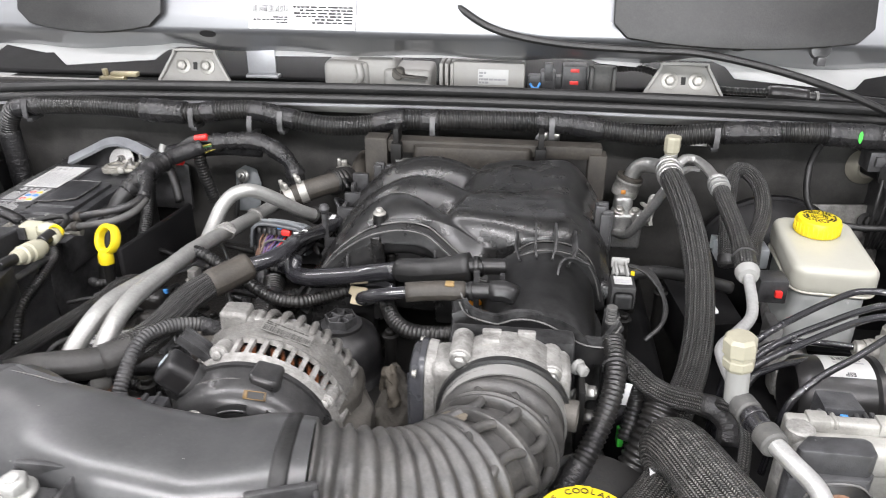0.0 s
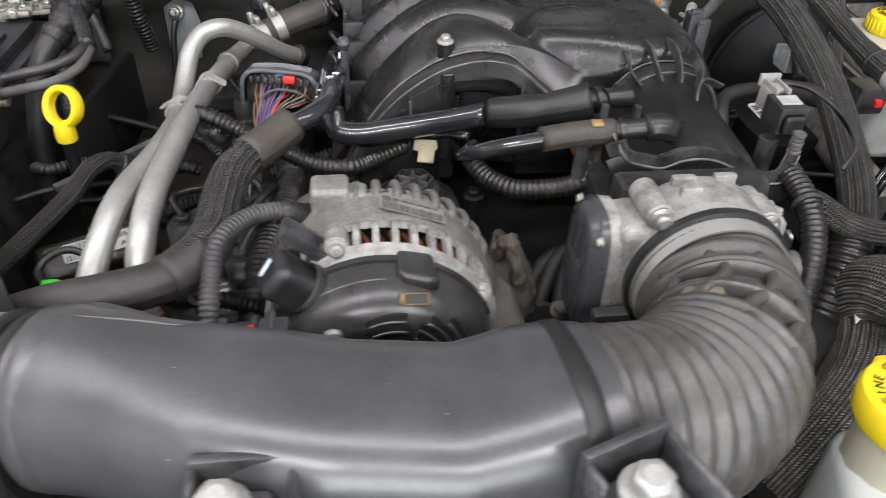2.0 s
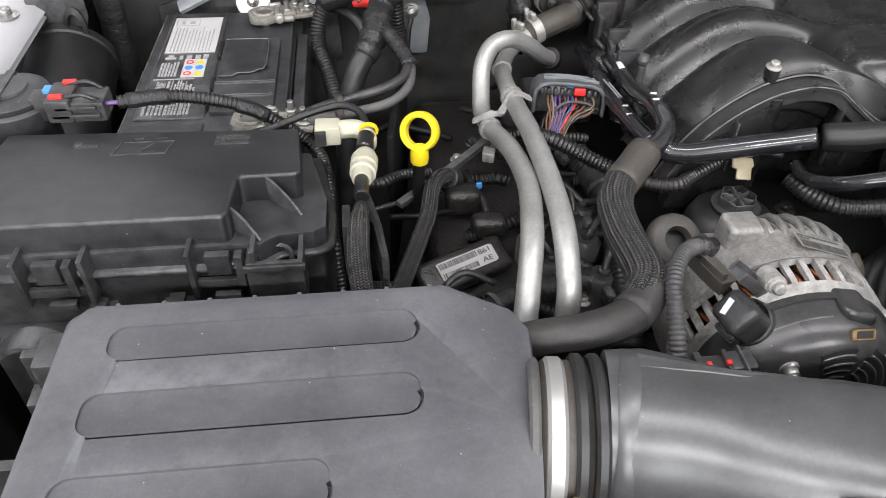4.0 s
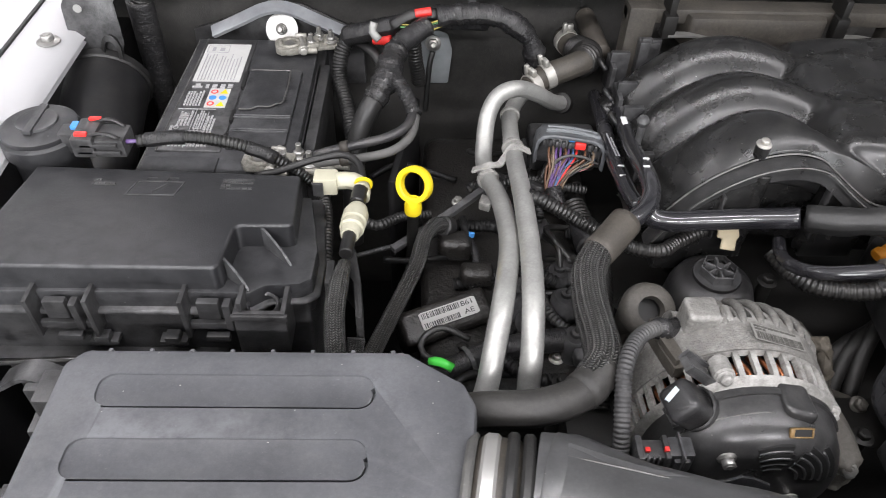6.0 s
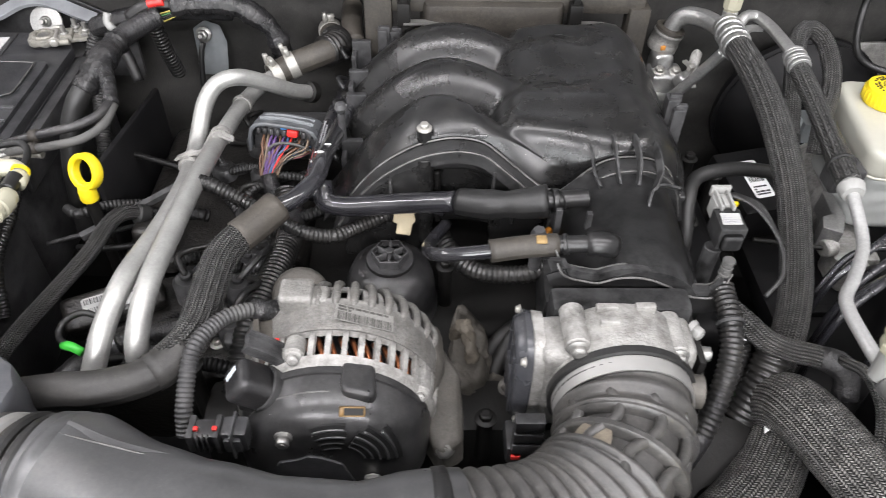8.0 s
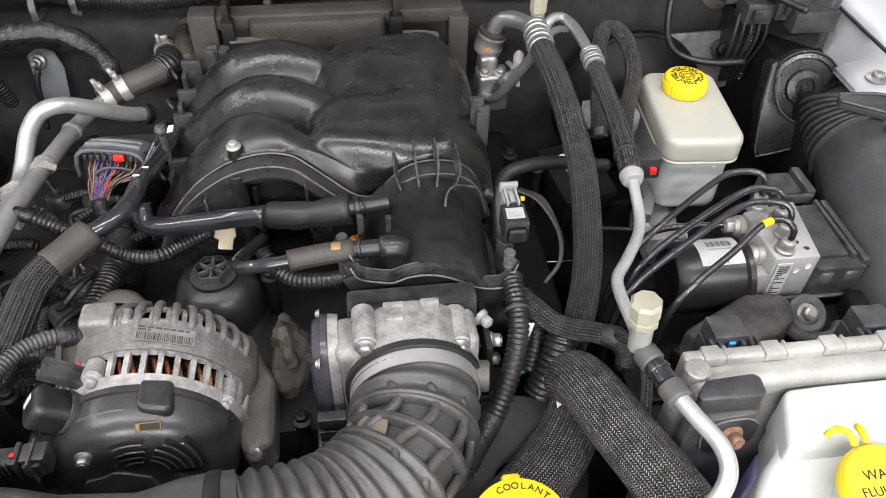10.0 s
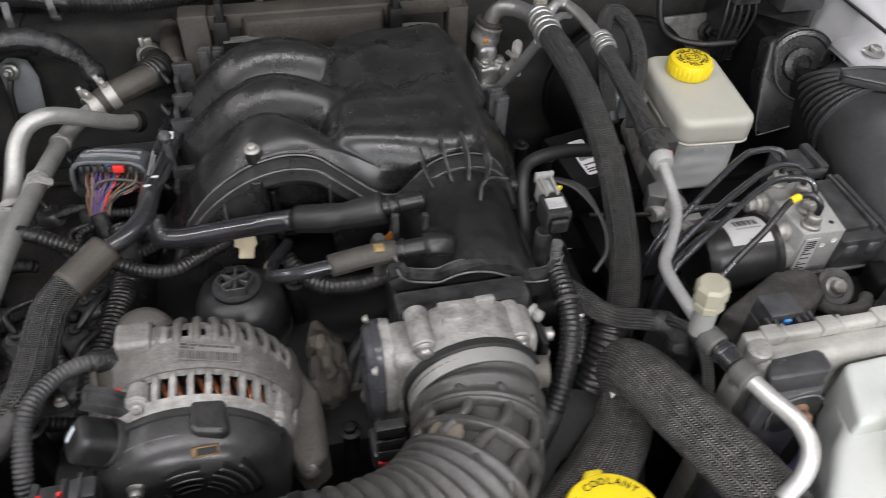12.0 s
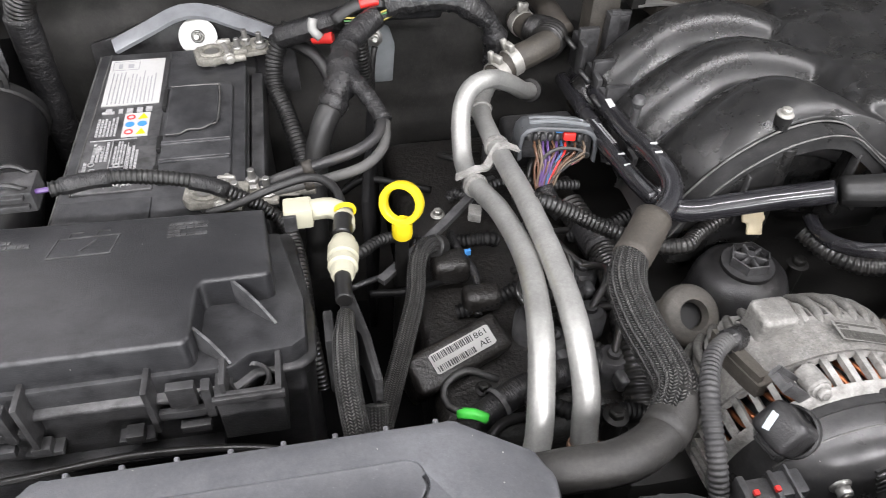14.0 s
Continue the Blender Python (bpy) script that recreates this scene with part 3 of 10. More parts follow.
part("ledge_hole", lathe([(0, 0), (0.011, 0), (0.012, 0.001), (0.013, 0.0005)], 24, pose(0.757, 0.858, 1.0435)), INK, car, "dark round hole in the ledge")


part("corner_panel", joined(prism([(0.705, 1.245), (0.79, 1.16), (0.805, 1.165), (0.805, 1.31), (0.705, 1.31)], 0.92, 1.098, 0.004), rbox(0.735, 0.80, 1.15, 1.20, 1.03, 1.062, 0.004)), PLASTIC, car, "black corner panel below the cowl")


# cowl, seal and what lies behind it
def seal_line(dy, dz):
    return [(-0.86, 1.42 + dy, 1.06 + dz), (-0.80, 1.33 + dy, 1.092 + dz), (-0.735, 1.285 + dy, 1.108 + dz), (-0.5, 1.278 + dy, 1.121 + dz), (0.03, 1.275 + dy, 1.13 + dz),
            (0.45, 1.278 + dy, 1.127 + dz), (0.70, 1.285 + dy, 1.119 + dz), (0.80, 1.33 + dy, 1.10 + dz), (0.86, 1.42 + dy, 1.07 + dz)]


cowl = thing("cowl", (0, 1.38, 1.09), "grey cowl trough with a black rubber seal under the hood", "cowl")
part("trough", rbox(-0.84, 0.84, 1.285, 1.375, 1.085, 1.108, 0.004), PRIMER, cowl, "pale grey trough floor")
# Well and back panel are black: the gap's shade is in their colour.
part("well", rbox(-0.84, 0.84, 1.375, 1.62, 1.07, 1.09, 0.004), BLACK_PAINT, cowl, "dark well of the cowl")
part("back_panel", prism([(-0.9, 1.44), (0.9, 1.44), (0.9, 1.80), (-0.9, 1.80)], 1.095, 1.105, 0.003, 1, shear=((0, 1.44), (0, 0.26))), BLACK_PAINT, cowl, "sloping cowl panel, blackened for the shade behind the seal")
part("seal", tube(seal_line(0, 0), 0.0085, 12, 0.02), RUBBER, cowl, "black rubber weather seal")
part("seal", tube(seal_line(-0.014, -0.013), 0.007, 12, 0.02), RUBBER, cowl, "black rubber weather seal lip")
part("flange", strip(seal_line(-0.004, -0.022), 0.034, 0.004, step=0.03), SILVER_DULL, cowl)
part("flange", strip(seal_line(0.02, -0.004), 0.018, 0.004, step=0.03), SILVER_DULL, cowl)
part("water_shield", joined(rbox(-0.182, -0.105, 1.337, 1.42, 1.10, 1.158, 0.012, 3), rbox(-0.13, -0.06, 1.345, 1.42, 1.10, 1.165, 0.016, 3), rbox(-0.08, 0.0, 1.335, 1.42, 1.10, 1.148, 0.010, 3), tube([(-0.13, 1.338, 1.115), (-0.118, 1.334, 1.135), (-0.122, 1.338, 1.155)], 0.007, 10)), PRIMER, cowl, "grey pressed housing")
part("pivot_arm", strip([(-0.06, 1.332, 1.150), (-0.045, 1.33, 1.140), (-0.005, 1.332, 1.136)], 0.004, 0.022, (0, -1, 0.1)), BROWN_PLATE, cowl, "dirty pivot arm")
part("tab_plate", joined(rbox(-0.312, -0.263, 1.334, 1.338, 1.134, 1.175, 0.001), rbox(-0.312, -0.256, 1.32, 1.338, 1.130, 1.135, 0.001)), SILVER_DULL, cowl, "folded grey tab")
part("clip_plate", joined(rbox(-0.586, -0.541, 1.335, 1.35, 1.112, 1.120, 0.002), rbox(-0.57, -0.522, 1.345, 1.36, 1.118, 1.126, 0.002), rod((-0.577, 1.345, 1.12), (-0.577, 1.343, 1.132), 0.005)), surface("yellow_zinc", (0.42, 0.37, 0.24), 0.45, metal=0.5, dust=0.3), cowl, "yellow zinc clip plate")
part("bracket", joined(rbox(0.262, 0.298, 1.338, 1.345, 1.112, 1.165, 0.003), rbox(0.258, 0.264, 1.325, 1.345, 1.112, 1.162, 0.002), rbox(0.294, 0.300, 1.325, 1.345, 1.112, 1.162, 0.002)), RUBBER_GREY, cowl, "grey pressed bracket")
part("wire_loom", tube([(0.30, 1.38, 1.15), (0.34, 1.37, 1.155), (0.40, 1.365, 1.14), (0.465, 1.345, 1.130), (0.545, 1.342, 1.128)], 0.0065, 12, corr=(0.0055, 0.0026)), LOOM, cowl, "black corrugated loom")
part("tape_wrap", tube([(0.54, 1.342, 1.128), (0.57, 1.341, 1.127), (0.60, 1.340, 1.124)], 0.011, 14, wobble=0.15), CABLE, cowl, "crumpled grey tape")
part("wire_loom", tube([(0.595, 1.340, 1.124), (0.64, 1.340, 1.122), (0.70, 1.342, 1.119), (0.76, 1.35, 1.11)], 0.0075, 12), CABLE, cowl, "grey taped cable")
part("cable_tie", lathe([(0.008, -0.002), (0.0098, -0.002), (0.0098, 0.002), (0.008, 0.002)], 16, aimed((0.613, 1.340, 1.1235), (1, 0, -0.05))), WHITE_CONN, cowl)
part("pivot", rod((-0.052, 1.345, 1.142), (-0.054, 1.325, 1.142), 0.010), GRIMY_LIGHT, cowl, "wiper pivot")
part("crossbar", rbox(-0.02, 0.6, 1.48, 1.50, 1.10, 1.115, 0.006), BLACK_PAINT, cowl)

wiper_motor = thing("wiper_motor", (0.10, 1.36, 1.108), "grey wiper motor with a white label in the cowl", "motor")
part("housing", joined(rbox(0.035, 0.155, 1.34, 1.41, 1.10, 1.163, 0.006), *[rbox(0.014 + 0.009 * k, 0.020 + 0.009 * k, 1.337, 1.40, 1.11, 1.16, 0.002) for k in range(3)]), PRIMER, wiper_motor, "grey cast housing")
part("label", rbox(0.078, 0.128, 1.3385, 1.3395, 1.127, 1.152, 0), PAPER, wiper_motor, "white printed label")
part("print", bars(text_rows(0.080, 0.126, 0.129, 0.150, 4, 3), Matrix(((1, 0, 0, 0), (0, 0, 1, 1.338), (0, 1, 0, 1.0), (0, 0, 0, 1)))), INK_GREY, wiper_motor)
part("plug", joined(rbox(0.180, 0.205, 1.345, 1.375, 1.105, 1.150, 0.004), rbox(0.186, 0.200, 1.342, 1.36, 1.135, 1.163, 0.002), rbox(0.16, 0.225, 1.36, 1.38, 1.11, 1.14, 0.004)), PLASTIC, wiper_motor, "black plug")
part("wire_loom", tube([(0.164, 1.336, 1.132), (0.168, 1.333, 1.126), (0.176, 1.333, 1.126), (0.180, 1.337, 1.133)], 0.0022, 8), BLUE, wiper_motor, "blue and purple wires")
part("relay", rbox(0.215, 0.255, 1.345, 1.38, 1.11, 1.16, 0.003), PLASTIC, wiper_motor, "black relay block")
part("red_clip", rbox(0.228, 0.242, 1.3435, 1.346, 1.15, 1.156, 0.001), RED, wiper_motor)
part("red_clip", rbox(0.228, 0.242, 1.3435, 1.346, 1.13, 1.136, 0.001), RED, wiper_motor)

hood = thing("hood", (0, 1.34, 1.175), "open silver hood with black insulation pads and a label", "hood")


def hood_sheet():
    prof = [(1.385, 1.192), (1.362, 1.178), (1.343, 1.171), (1.334, 1.1715), (1.312, 1.184), (1.279, 1.206), (1.264, 1.2135), (1.262, 1.221), (1.268, 1.24), (1.282, 1.275), (1.32, 1.38), (1.45, 1.75), (1.60, 2.2)]
    verts, faces, nx = [], [], 60
    for i in range(nx + 1):
        x = -0.78 + 1.56 * i / nx
        dip = 0.010 * math.exp(-((abs(x) - 0.415) / 0.06) ** 2)
        for k, (y, z) in enumerate(prof):
            verts.append((x, y, z + (dip if k < 5 else 0) + 0.0035 * math.cos(x * 26) * (k in (3, 4))))
    w = len(prof)
    for i in range(nx):
        for k in range(w - 1):
            a = i * w + k
            faces.append((a, a + w, a + w + 1, a + 1))
    back = [(x, y + 0.01, z + 0.006) for x, y, z in verts]
    return joined(mesh_of(verts, faces), mesh_of(back, [f[::-1] for f in faces]))


part("panel", hood_sheet(), SILVER, hood, "silver painted inner hood panel")
SKIN_EDGE = [(-0.753, 1.183), (-0.647, 1.167), (-0.632, 1.168), (-0.609, 1.149), (-0.454, 1.161), (-0.434, 1.175), (-0.415, 1.181), (-0.3, 1.182), (-0.291, 1.173), (-0.245, 1.172), (0.254, 1.18), (0.268, 1.175), (0.324, 1.171), (0.335, 1.179), (0.352, 1.182), (0.437, 1.182), (0.457, 1.175), (0.472, 1.159), (0.63, 1.148), (0.646, 1.15), (0.659, 1.164), (0.769, 1.185)]
part("outer_skin", prism(SKIN_EDGE + [(0.769, 1.194), (-0.753, 1.194)], 0, 0.003, 0.0008, 1, Matrix.Translation((0.165, 0.129, 1.409)) @ Matrix.Scale(1.034, 4) @ Matrix.Translation((-0.165, -0.129, -1.409)) @ Matrix(((1, 0, 0, 0), (0, 0.45, 1, 1.293 - 0.45 * 1.165), (0, 1, 0, 0), (0, 0, 0, 1)))), HOOD_SKIN, hood, "pale outer skin of the hood with a jagged lower edge")
for hx in (-0.397, 0.402):
    lean = Matrix.Translation((hx, 1.312, 1.122)) @ Matrix.Rotation(radians(72), 4, "X")
    hinge = part("hinge", prism([(-0.062, 0), (0.062, 0), (0.052, 0.012), (0.036, 0.045), (0.03, 0.05), (-0.03, 0.05), (-0.036, 0.045), (-0.052, 0.012)], 0, 0.003, 0.001, 1, lean), PRIMER, hood, "silver trapezoid hinge plate")
    part("rim", strip([lean @ Vector(q) for q in ((-0.062, 0, 0.004), (-0.036, 0.045, 0.006), (-0.03, 0.051, 0.006), (0.03, 0.051, 0.006), (0.036, 0.045, 0.006), (0.062, 0, 0.004))], 0.004, 0.008, (0, -0.95, 0.3)), PRIMER, hinge)
    for dx in (-0.021, 0.021):
        part("bolt", hex_head(lean @ Vector((dx, 0.026, 0.003)), (0, -0.95, 0.31), 0.0085, 0.009, 1.55), STEEL_SATIN, hinge, "zinc flange nut")
    part("slot", rbox(-0.0035, 0.0035, 0.020, 0.032, 0.003, 0.0036, 0, 1, lean), STEEL_DARK, hinge)


def pad(x0, x1):
    out = []
    for k in range(9):
        t = k / 8
        out.append((x0 + (x1 - x0) * t, 0.012 * (1 - (2 * t - 1) ** 2) * -1))
    outline = [(x0 - 0.03, 0.7), (x0 - 0.02, 0.02)] + out + [(x1 + 0.02, 0.02), (x1 + 0.03, 0.7)]
    m = Matrix.Translation((0, 1.258, 1.219)) @ Matrix.Rotation(radians(72), 4, "X")
    return prism(outline, 0.0, 0.014, 0.005, 2, m)


part("insulation_pad", pad(-0.63, -0.43), RUBBER, hood, "black moulded insulation pad")
part("insulation_pad", pad(0.30, 0.62), RUBBER, hood, "black moulded insulation pad")
# Added unseen pad: gives the parts below a dark hood to reflect.
part("insulation_pad", prism([(-0.66, 0.16), (0.66, 0.16), (0.64, 0.86), (-0.64, 0.86)], 0.0, 0.018, 0.006, 2, Matrix.Translation((0, 1.262, 1.219)) @ Matrix.Rotation(radians(72), 4, "X")), RUBBER, hood, "wide black pad added out of view for dark reflections")
hl = Matrix.Translation((-0.190, 1.2675, 1.2405)) @ Matrix.Rotation(radians(69), 4, "X")
part("label", rbox(-0.084, 0.084, -0.021, 0.024, 0.0005, 0.0018, 0, 1, hl), PAPER_CLEAN, hood, "white printed information label")
part("print", joined(bars(text_rows(-0.08, 0.015, -0.014, 0.014, 6, 8), hl @ pose(0, 0, 0.0018, 0, 0, 180), 0.0004), bars(barcode(0.02, 0.078, -0.015, -0.004, 4), hl @ pose(0, 0, 0.0018, 0, 0, 180), 0.0004), bars(text_rows(0.022, 0.078, 0.002, 0.014, 3, 9), hl @ pose(0, 0, 0.0018, 0, 0, 180), 0.0004)), INK, hood)
for x in (-0.345, 0.464):
    part("hole", lathe([(0, 0), (0.012, 0), (0.012, 0.0012), (0, 0.0014)], 24, aimed((x, 1.2665, 1.2105), (0, -0.78, -0.62)) @ Matrix.Diagonal((1.1, 0.62, 1, 1))), INK, hood, "dark oval hole")
part("clip", joined(lathe([(0, 0), (0.016, 0), (0.014, 0.006), (0.006, 0.008), (0, 0.008)], 20, aimed((0.575, 1.262, 1.212), (0, -1, 0.2))), rbox(0.569, 0.581, 1.245, 1.262, 1.19, 1.203, 0.002)), PLASTIC, hood, "black push clip")
solo("washer_hose", tube([(0.02, 1.30, 1.275), (0.10, 1.255, 1.232), (0.2, 1.25, 1.212), (0.33, 1.248, 1.206), (0.41, 1.248, 1.203), (0.52, 1.245, 1.182), (0.62, 1.245, 1.152), (0.72, 1.25, 1.112), (0.8, 1.27, 1.085)], 0.0055, 10, 0.01), RUBBER, "thin black rubber washer hose clipped to the hood", "hose")

# ---- the harness along the firewall ----
harness = thing("firewall_harness", (0, 1.225, 1.09), "thick black corrugated wiring harness taped along the firewall", "wiring harness")
HARN = [(-0.70, 1.235, 0.80), (-0.702, 1.235, 0.97), (-0.70, 1.23, 1.04), (-0.685, 1.225, 1.078), (-0.656, 1.225, 1.094), (-0.551, 1.225, 1.099), (-0.436, 1.225, 1.095), (-0.37, 1.225, 1.093), (-0.332, 1.225, 1.098), (-0.266, 1.225, 1.101), (-0.212, 1.225, 1.090),
        (-0.149, 1.225, 1.081), (-0.085, 1.225, 1.084), (-0.04, 1.225, 1.094), (0.048, 1.225, 1.097), (0.135, 1.225, 1.099), (0.22, 1.225, 1.098), (0.305, 1.225, 1.088), (0.371, 1.225, 1.085), (0.436, 1.225, 1.092), (0.547, 1.225, 1.098), (0.626, 1.225, 1.097), (0.72, 1.23, 1.09), (0.79, 1.26, 1.06)]
part("corrugated_sleeve", tube(HARN, 0.0158, 14, corr=(0.0052, 0.0046)), LOOM, harness, "black corrugated sleeve")


def along(line, x0, x1):
    """The stretch of a line between two x, which grows along it."""
    fine = spline(line, 0.006)
    return [p for p in fine if x0 <= p.x <= x1 and p.z > 1.05]


for x0, x1, r in ((-0.675, -0.60, 0.0158), (-0.452, -0.365, 0.0185), (-0.352, -0.315, 0.0162), (-0.275, -0.195, 0.0158), (-0.075, -0.005, 0.0158), (0.0, 0.04, 0.0162), (0.175, 0.292, 0.0155), (0.452, 0.545, 0.0165), (0.592, 0.70, 0.0178)):
    part("tape_wrap", tube(along(HARN, x0, x1)[::4], r, 16, 0.004, wobble=0.12), CRUMPLED, harness, "wrinkled black cloth tape")
part("tape_wrap", tube([(-0.702, 1.235, 0.86), (-0.702, 1.235, 0.97), (-0.699, 1.229, 1.05)], 0.0172, 16, 0.004, wobble=0.05), TAPE, harness)
part("paint_mark", lathe([(0, 0), (0.004, 0), (0.004, 0.001), (0, 0.0012)], 12, aimed((0.637, 1.2068, 1.0995), (0, -1, 0.1)) @ Matrix.Diagonal((0.7, 2.2, 1, 1))), GREEN, harness, "green paint mark")
for x, z in ((-0.645, 1.074), (-0.365, 1.07), (-0.22, 1.07), (-0.27, 1.062), (0.02, 1.07), (0.20, 1.075), (0.44, 1.07)):
    part("clip", joined(rbox(x - 0.005, x + 0.005, 1.212, 1.245, z - 0.003, z + 0.004, 0.002), strip([(x, 1.206, z + 0.005), (x, 1.2065, z + 0.02), (x, 1.212, z + 0.034)], 0.008, 0.003, (0, -1, 0))), PLASTIC, harness, "black cable clip")
for x, sx in ((0.435, 0.022), (0.195, 0.02)):
    solo("harness_bracket", prism([(x - sx, 0), (x + sx, 0), (x + sx, 0.012), (x - sx * 0.6, 0.014)], 0, 0.002, 0.0006, 1, Matrix.Translation((0, 1.255, 1.062)) @ Matrix.Rotation(radians(60), 4, "X")), STEEL, "small zinc bracket on the firewall", "bracket")

# grommet with a cable, and the cable hanging in a loop
grommet = thing("cable_grommet", (0.692, 1.285, 1.01), "pale rubber grommet with a cable through the firewall", "grommet")
part("ring", lathe([(0.012, 0), (0.028, 0), (0.030, 0.004), (0.022, 0.012), (0.016, 0.016), (0.012, 0.014)], 28, aimed((0.692, 1.296, 1.03), (0, -1, 0))), surface("aged_rubber", (0.16, 0.15, 0.12), 0.6, dust=0.3), grommet, "pale aged rubber ring")
part("boot", rod((0.692, 1.29, 1.03), (0.705, 1.255, 1.028), 0.011), RUBBER, grommet)
solo("speed_cable", tube([(0.74, 1.14, 1.070), (0.70, 1.20, 1.073), (0.672, 1.262, 1.066), (0.645, 1.278, 1.075), (0.612, 1.262, 1.076), (0.588, 1.235, 1.046), (0.588, 1.215, 0.998), (0.608, 1.205, 0.975), (0.65, 1.19, 0.968), (0.70, 1.18, 0.972)], 0.005, 10), RUBBER, "grey-black cable looping down the firewall", "cable")

# ---- engine block and dark depths ----
engine = thing("engine_block", (0.05, 0.85, 0.45), "grimy dark engine block deep in the bay", "engine")
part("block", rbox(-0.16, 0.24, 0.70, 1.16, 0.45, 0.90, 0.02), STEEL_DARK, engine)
part("head_cover", rbox(-0.33, -0.13, 0.72, 1.12, 0.80, 0.925, 0.02, 3), BROWN_GRIME, engine, "black valve cover")
part("head_cover", rbox(0.22, 0.34, 0.78, 1.14, 0.80, 0.91, 0.02, 3), BLACK_PAINT, engine, "black valve cover")
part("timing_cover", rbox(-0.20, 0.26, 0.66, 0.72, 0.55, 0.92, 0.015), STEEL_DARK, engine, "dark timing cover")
for p in ((0.349, 1.0, 0.94), (0.312, 1.0, 0.965), (-0.204, 0.70, 0.96), (0.022, 0.83, 0.955), (0.29, 0.90, 0.955), (-0.155, 0.87, 0.945), (-0.05, 0.90, 0.95), (-0.13, 0.80, 0.95), (0.055, 0.66, 0.94)):
    part("stud", joined(rod((p[0], p[1], 0.88), p, 0.007), hex_head(p, (0, 0, 1), 0.0065, 0.007, 1.5)), STEEL_DARK, engine, "dull steel stud")
rnd = random.Random(5)
for k in range(10):
    x, y = rnd.uniform(-0.26, -0.15), rnd.uniform(0.74, 1.08)
    h = 0.935 + rnd.uniform(0.004, 0.02)
    part("coil_cover", joined(lathe([(0, 0.915 - h), (0.015, 0.915 - h), (0.015, -0.006), (0.011, -0.001), (0.006, 0), (0.005, 0.003), (0, 0.003)], 18, pose(x, y, h)), rbox(-0.005, 0.005, -0.026, -0.008, -0.018, -0.004, 0.002, 1, pose(x, y, h, 0, 0, rnd.uniform(0, 180)))), PLASTIC, engine)
    part("coil_lead", tube([(x, y, h), (x + rnd.uniform(-0.02, 0.02), y + 0.02, h + 0.012), (x + rnd.uniform(-0.03, 0.03), y + 0.045, h + 0.004), (x + rnd.uniform(-0.03, 0.03), y + 0.07, h - 0.02)], 0.0035, 8), LOOM, engine)
part("pulley", lathe([(0.02, 0), (0.075, 0), (0.078, 0.004), (0.075, 0.008), (0.070, 0.009), (0.075, 0.013), (0.078, 0.02), (0.06, 0.024), (0.02, 0.02)], 36, aimed((0.235, 0.60, 0.90), (0.25, -0.6, 0.75))), STEEL_DARK, engine, "belt pulley coloured near black")

for k in range(16):
    x, y = rnd.uniform(-0.36, -0.14), rnd.uniform(0.70, 1.02)
    a, r = rnd.uniform(0, 6.28), rnd.uniform(0.0025, 0.008)
    step = [Vector((math.cos(a + 0.5 * i * rnd.uniform(-1, 1)), math.sin(a + 0.5 * i * rnd.uniform(-1, 1)), 0)) for i in range(4)]
    line, p = [], Vector((x, y, 0.925 + rnd.uniform(0.0, 0.012)))
    for i, d in enumerate(step):
        line.append(p.copy())
        p = p + d * 0.035 + Vector((0, 0, (0.012, 0.006, -0.006, -0.016)[i]))
    part("lead", tube(line, r, 10, 0.004, corr=(0.0045, 0.0025) if r > 0.005 else None), (NECK, RUBBER, TAPE, NECK)[k % 4], engine)
for k in range(7):
    x, y = rnd.uniform(-0.34, -0.15), rnd.uniform(0.72, 1.0)
    part("cover_bolt", hex_head((x, y, 0.925), (0, 0, 1), 0.005, 0.006, 1.5), STEEL_DARK if k % 3 else STEEL_SATIN, engine)

# coil pack label strip
tag861 = thing("part_label", (-0.30, 0.785, 0.96), "white barcode label on the dark valve cover", "label")
lm = Matrix.Translation((-0.302, 0.790, 0.948)) @ Matrix.Rotation(radians(25), 4, "Z") @ Matrix.Rotation(radians(24), 4, "X") @ Matrix.Diagonal((1.12, 0.85, 1, 1))
part("paper", prism([(-0.027, -0.009), (-0.025, -0.0105), (0.025, -0.0105), (0.027, -0.009), (0.027, 0.009), (0.025, 0.0105), (-0.025, 0.0105), (-0.027, 0.009)], -0.0004, 0.0004, 0, 1, lm), PAPER_OLD, tag861)
part("barcode", joined(bars(barcode(-0.025, 0.011, 0.002, 0.009, 11), lm, 0.0007), bars(barcode(-0.025, 0.009, -0.009, -0.003, 12), lm, 0.0007)), INK, tag861)
part("writing", joined(lettering("861", 0.0085, lm @ pose(0.0185, 0.005, 0.0006)), lettering("AE", 0.0085, lm @ pose(0.018, -0.005, 0.0006))), INK, tag861, "black printed characters")
part("backing", rbox(-0.045, 0.040, -0.022, 0.020, -0.04, -0.001, 0.008, 3, lm), BROWN_GRIME, tag861, "black cover under the label")

# ---- intake manifold ----
manifold = thing("intake_manifold", (0.08, 1.0, 0.93), "black moulded intake manifold with three arched runners", "intake manifold")


def hump(x, keys):
    """A smooth line through pairs of (x, height)."""
    xs, zs = [q[0] for q in keys], [q[1] for q in keys]
    return float(np.interp([x + d for d in (-0.024, -0.017, -0.011, -0.005, 0, 0.005, 0.011, 0.017, 0.024)], xs, zs).mean())


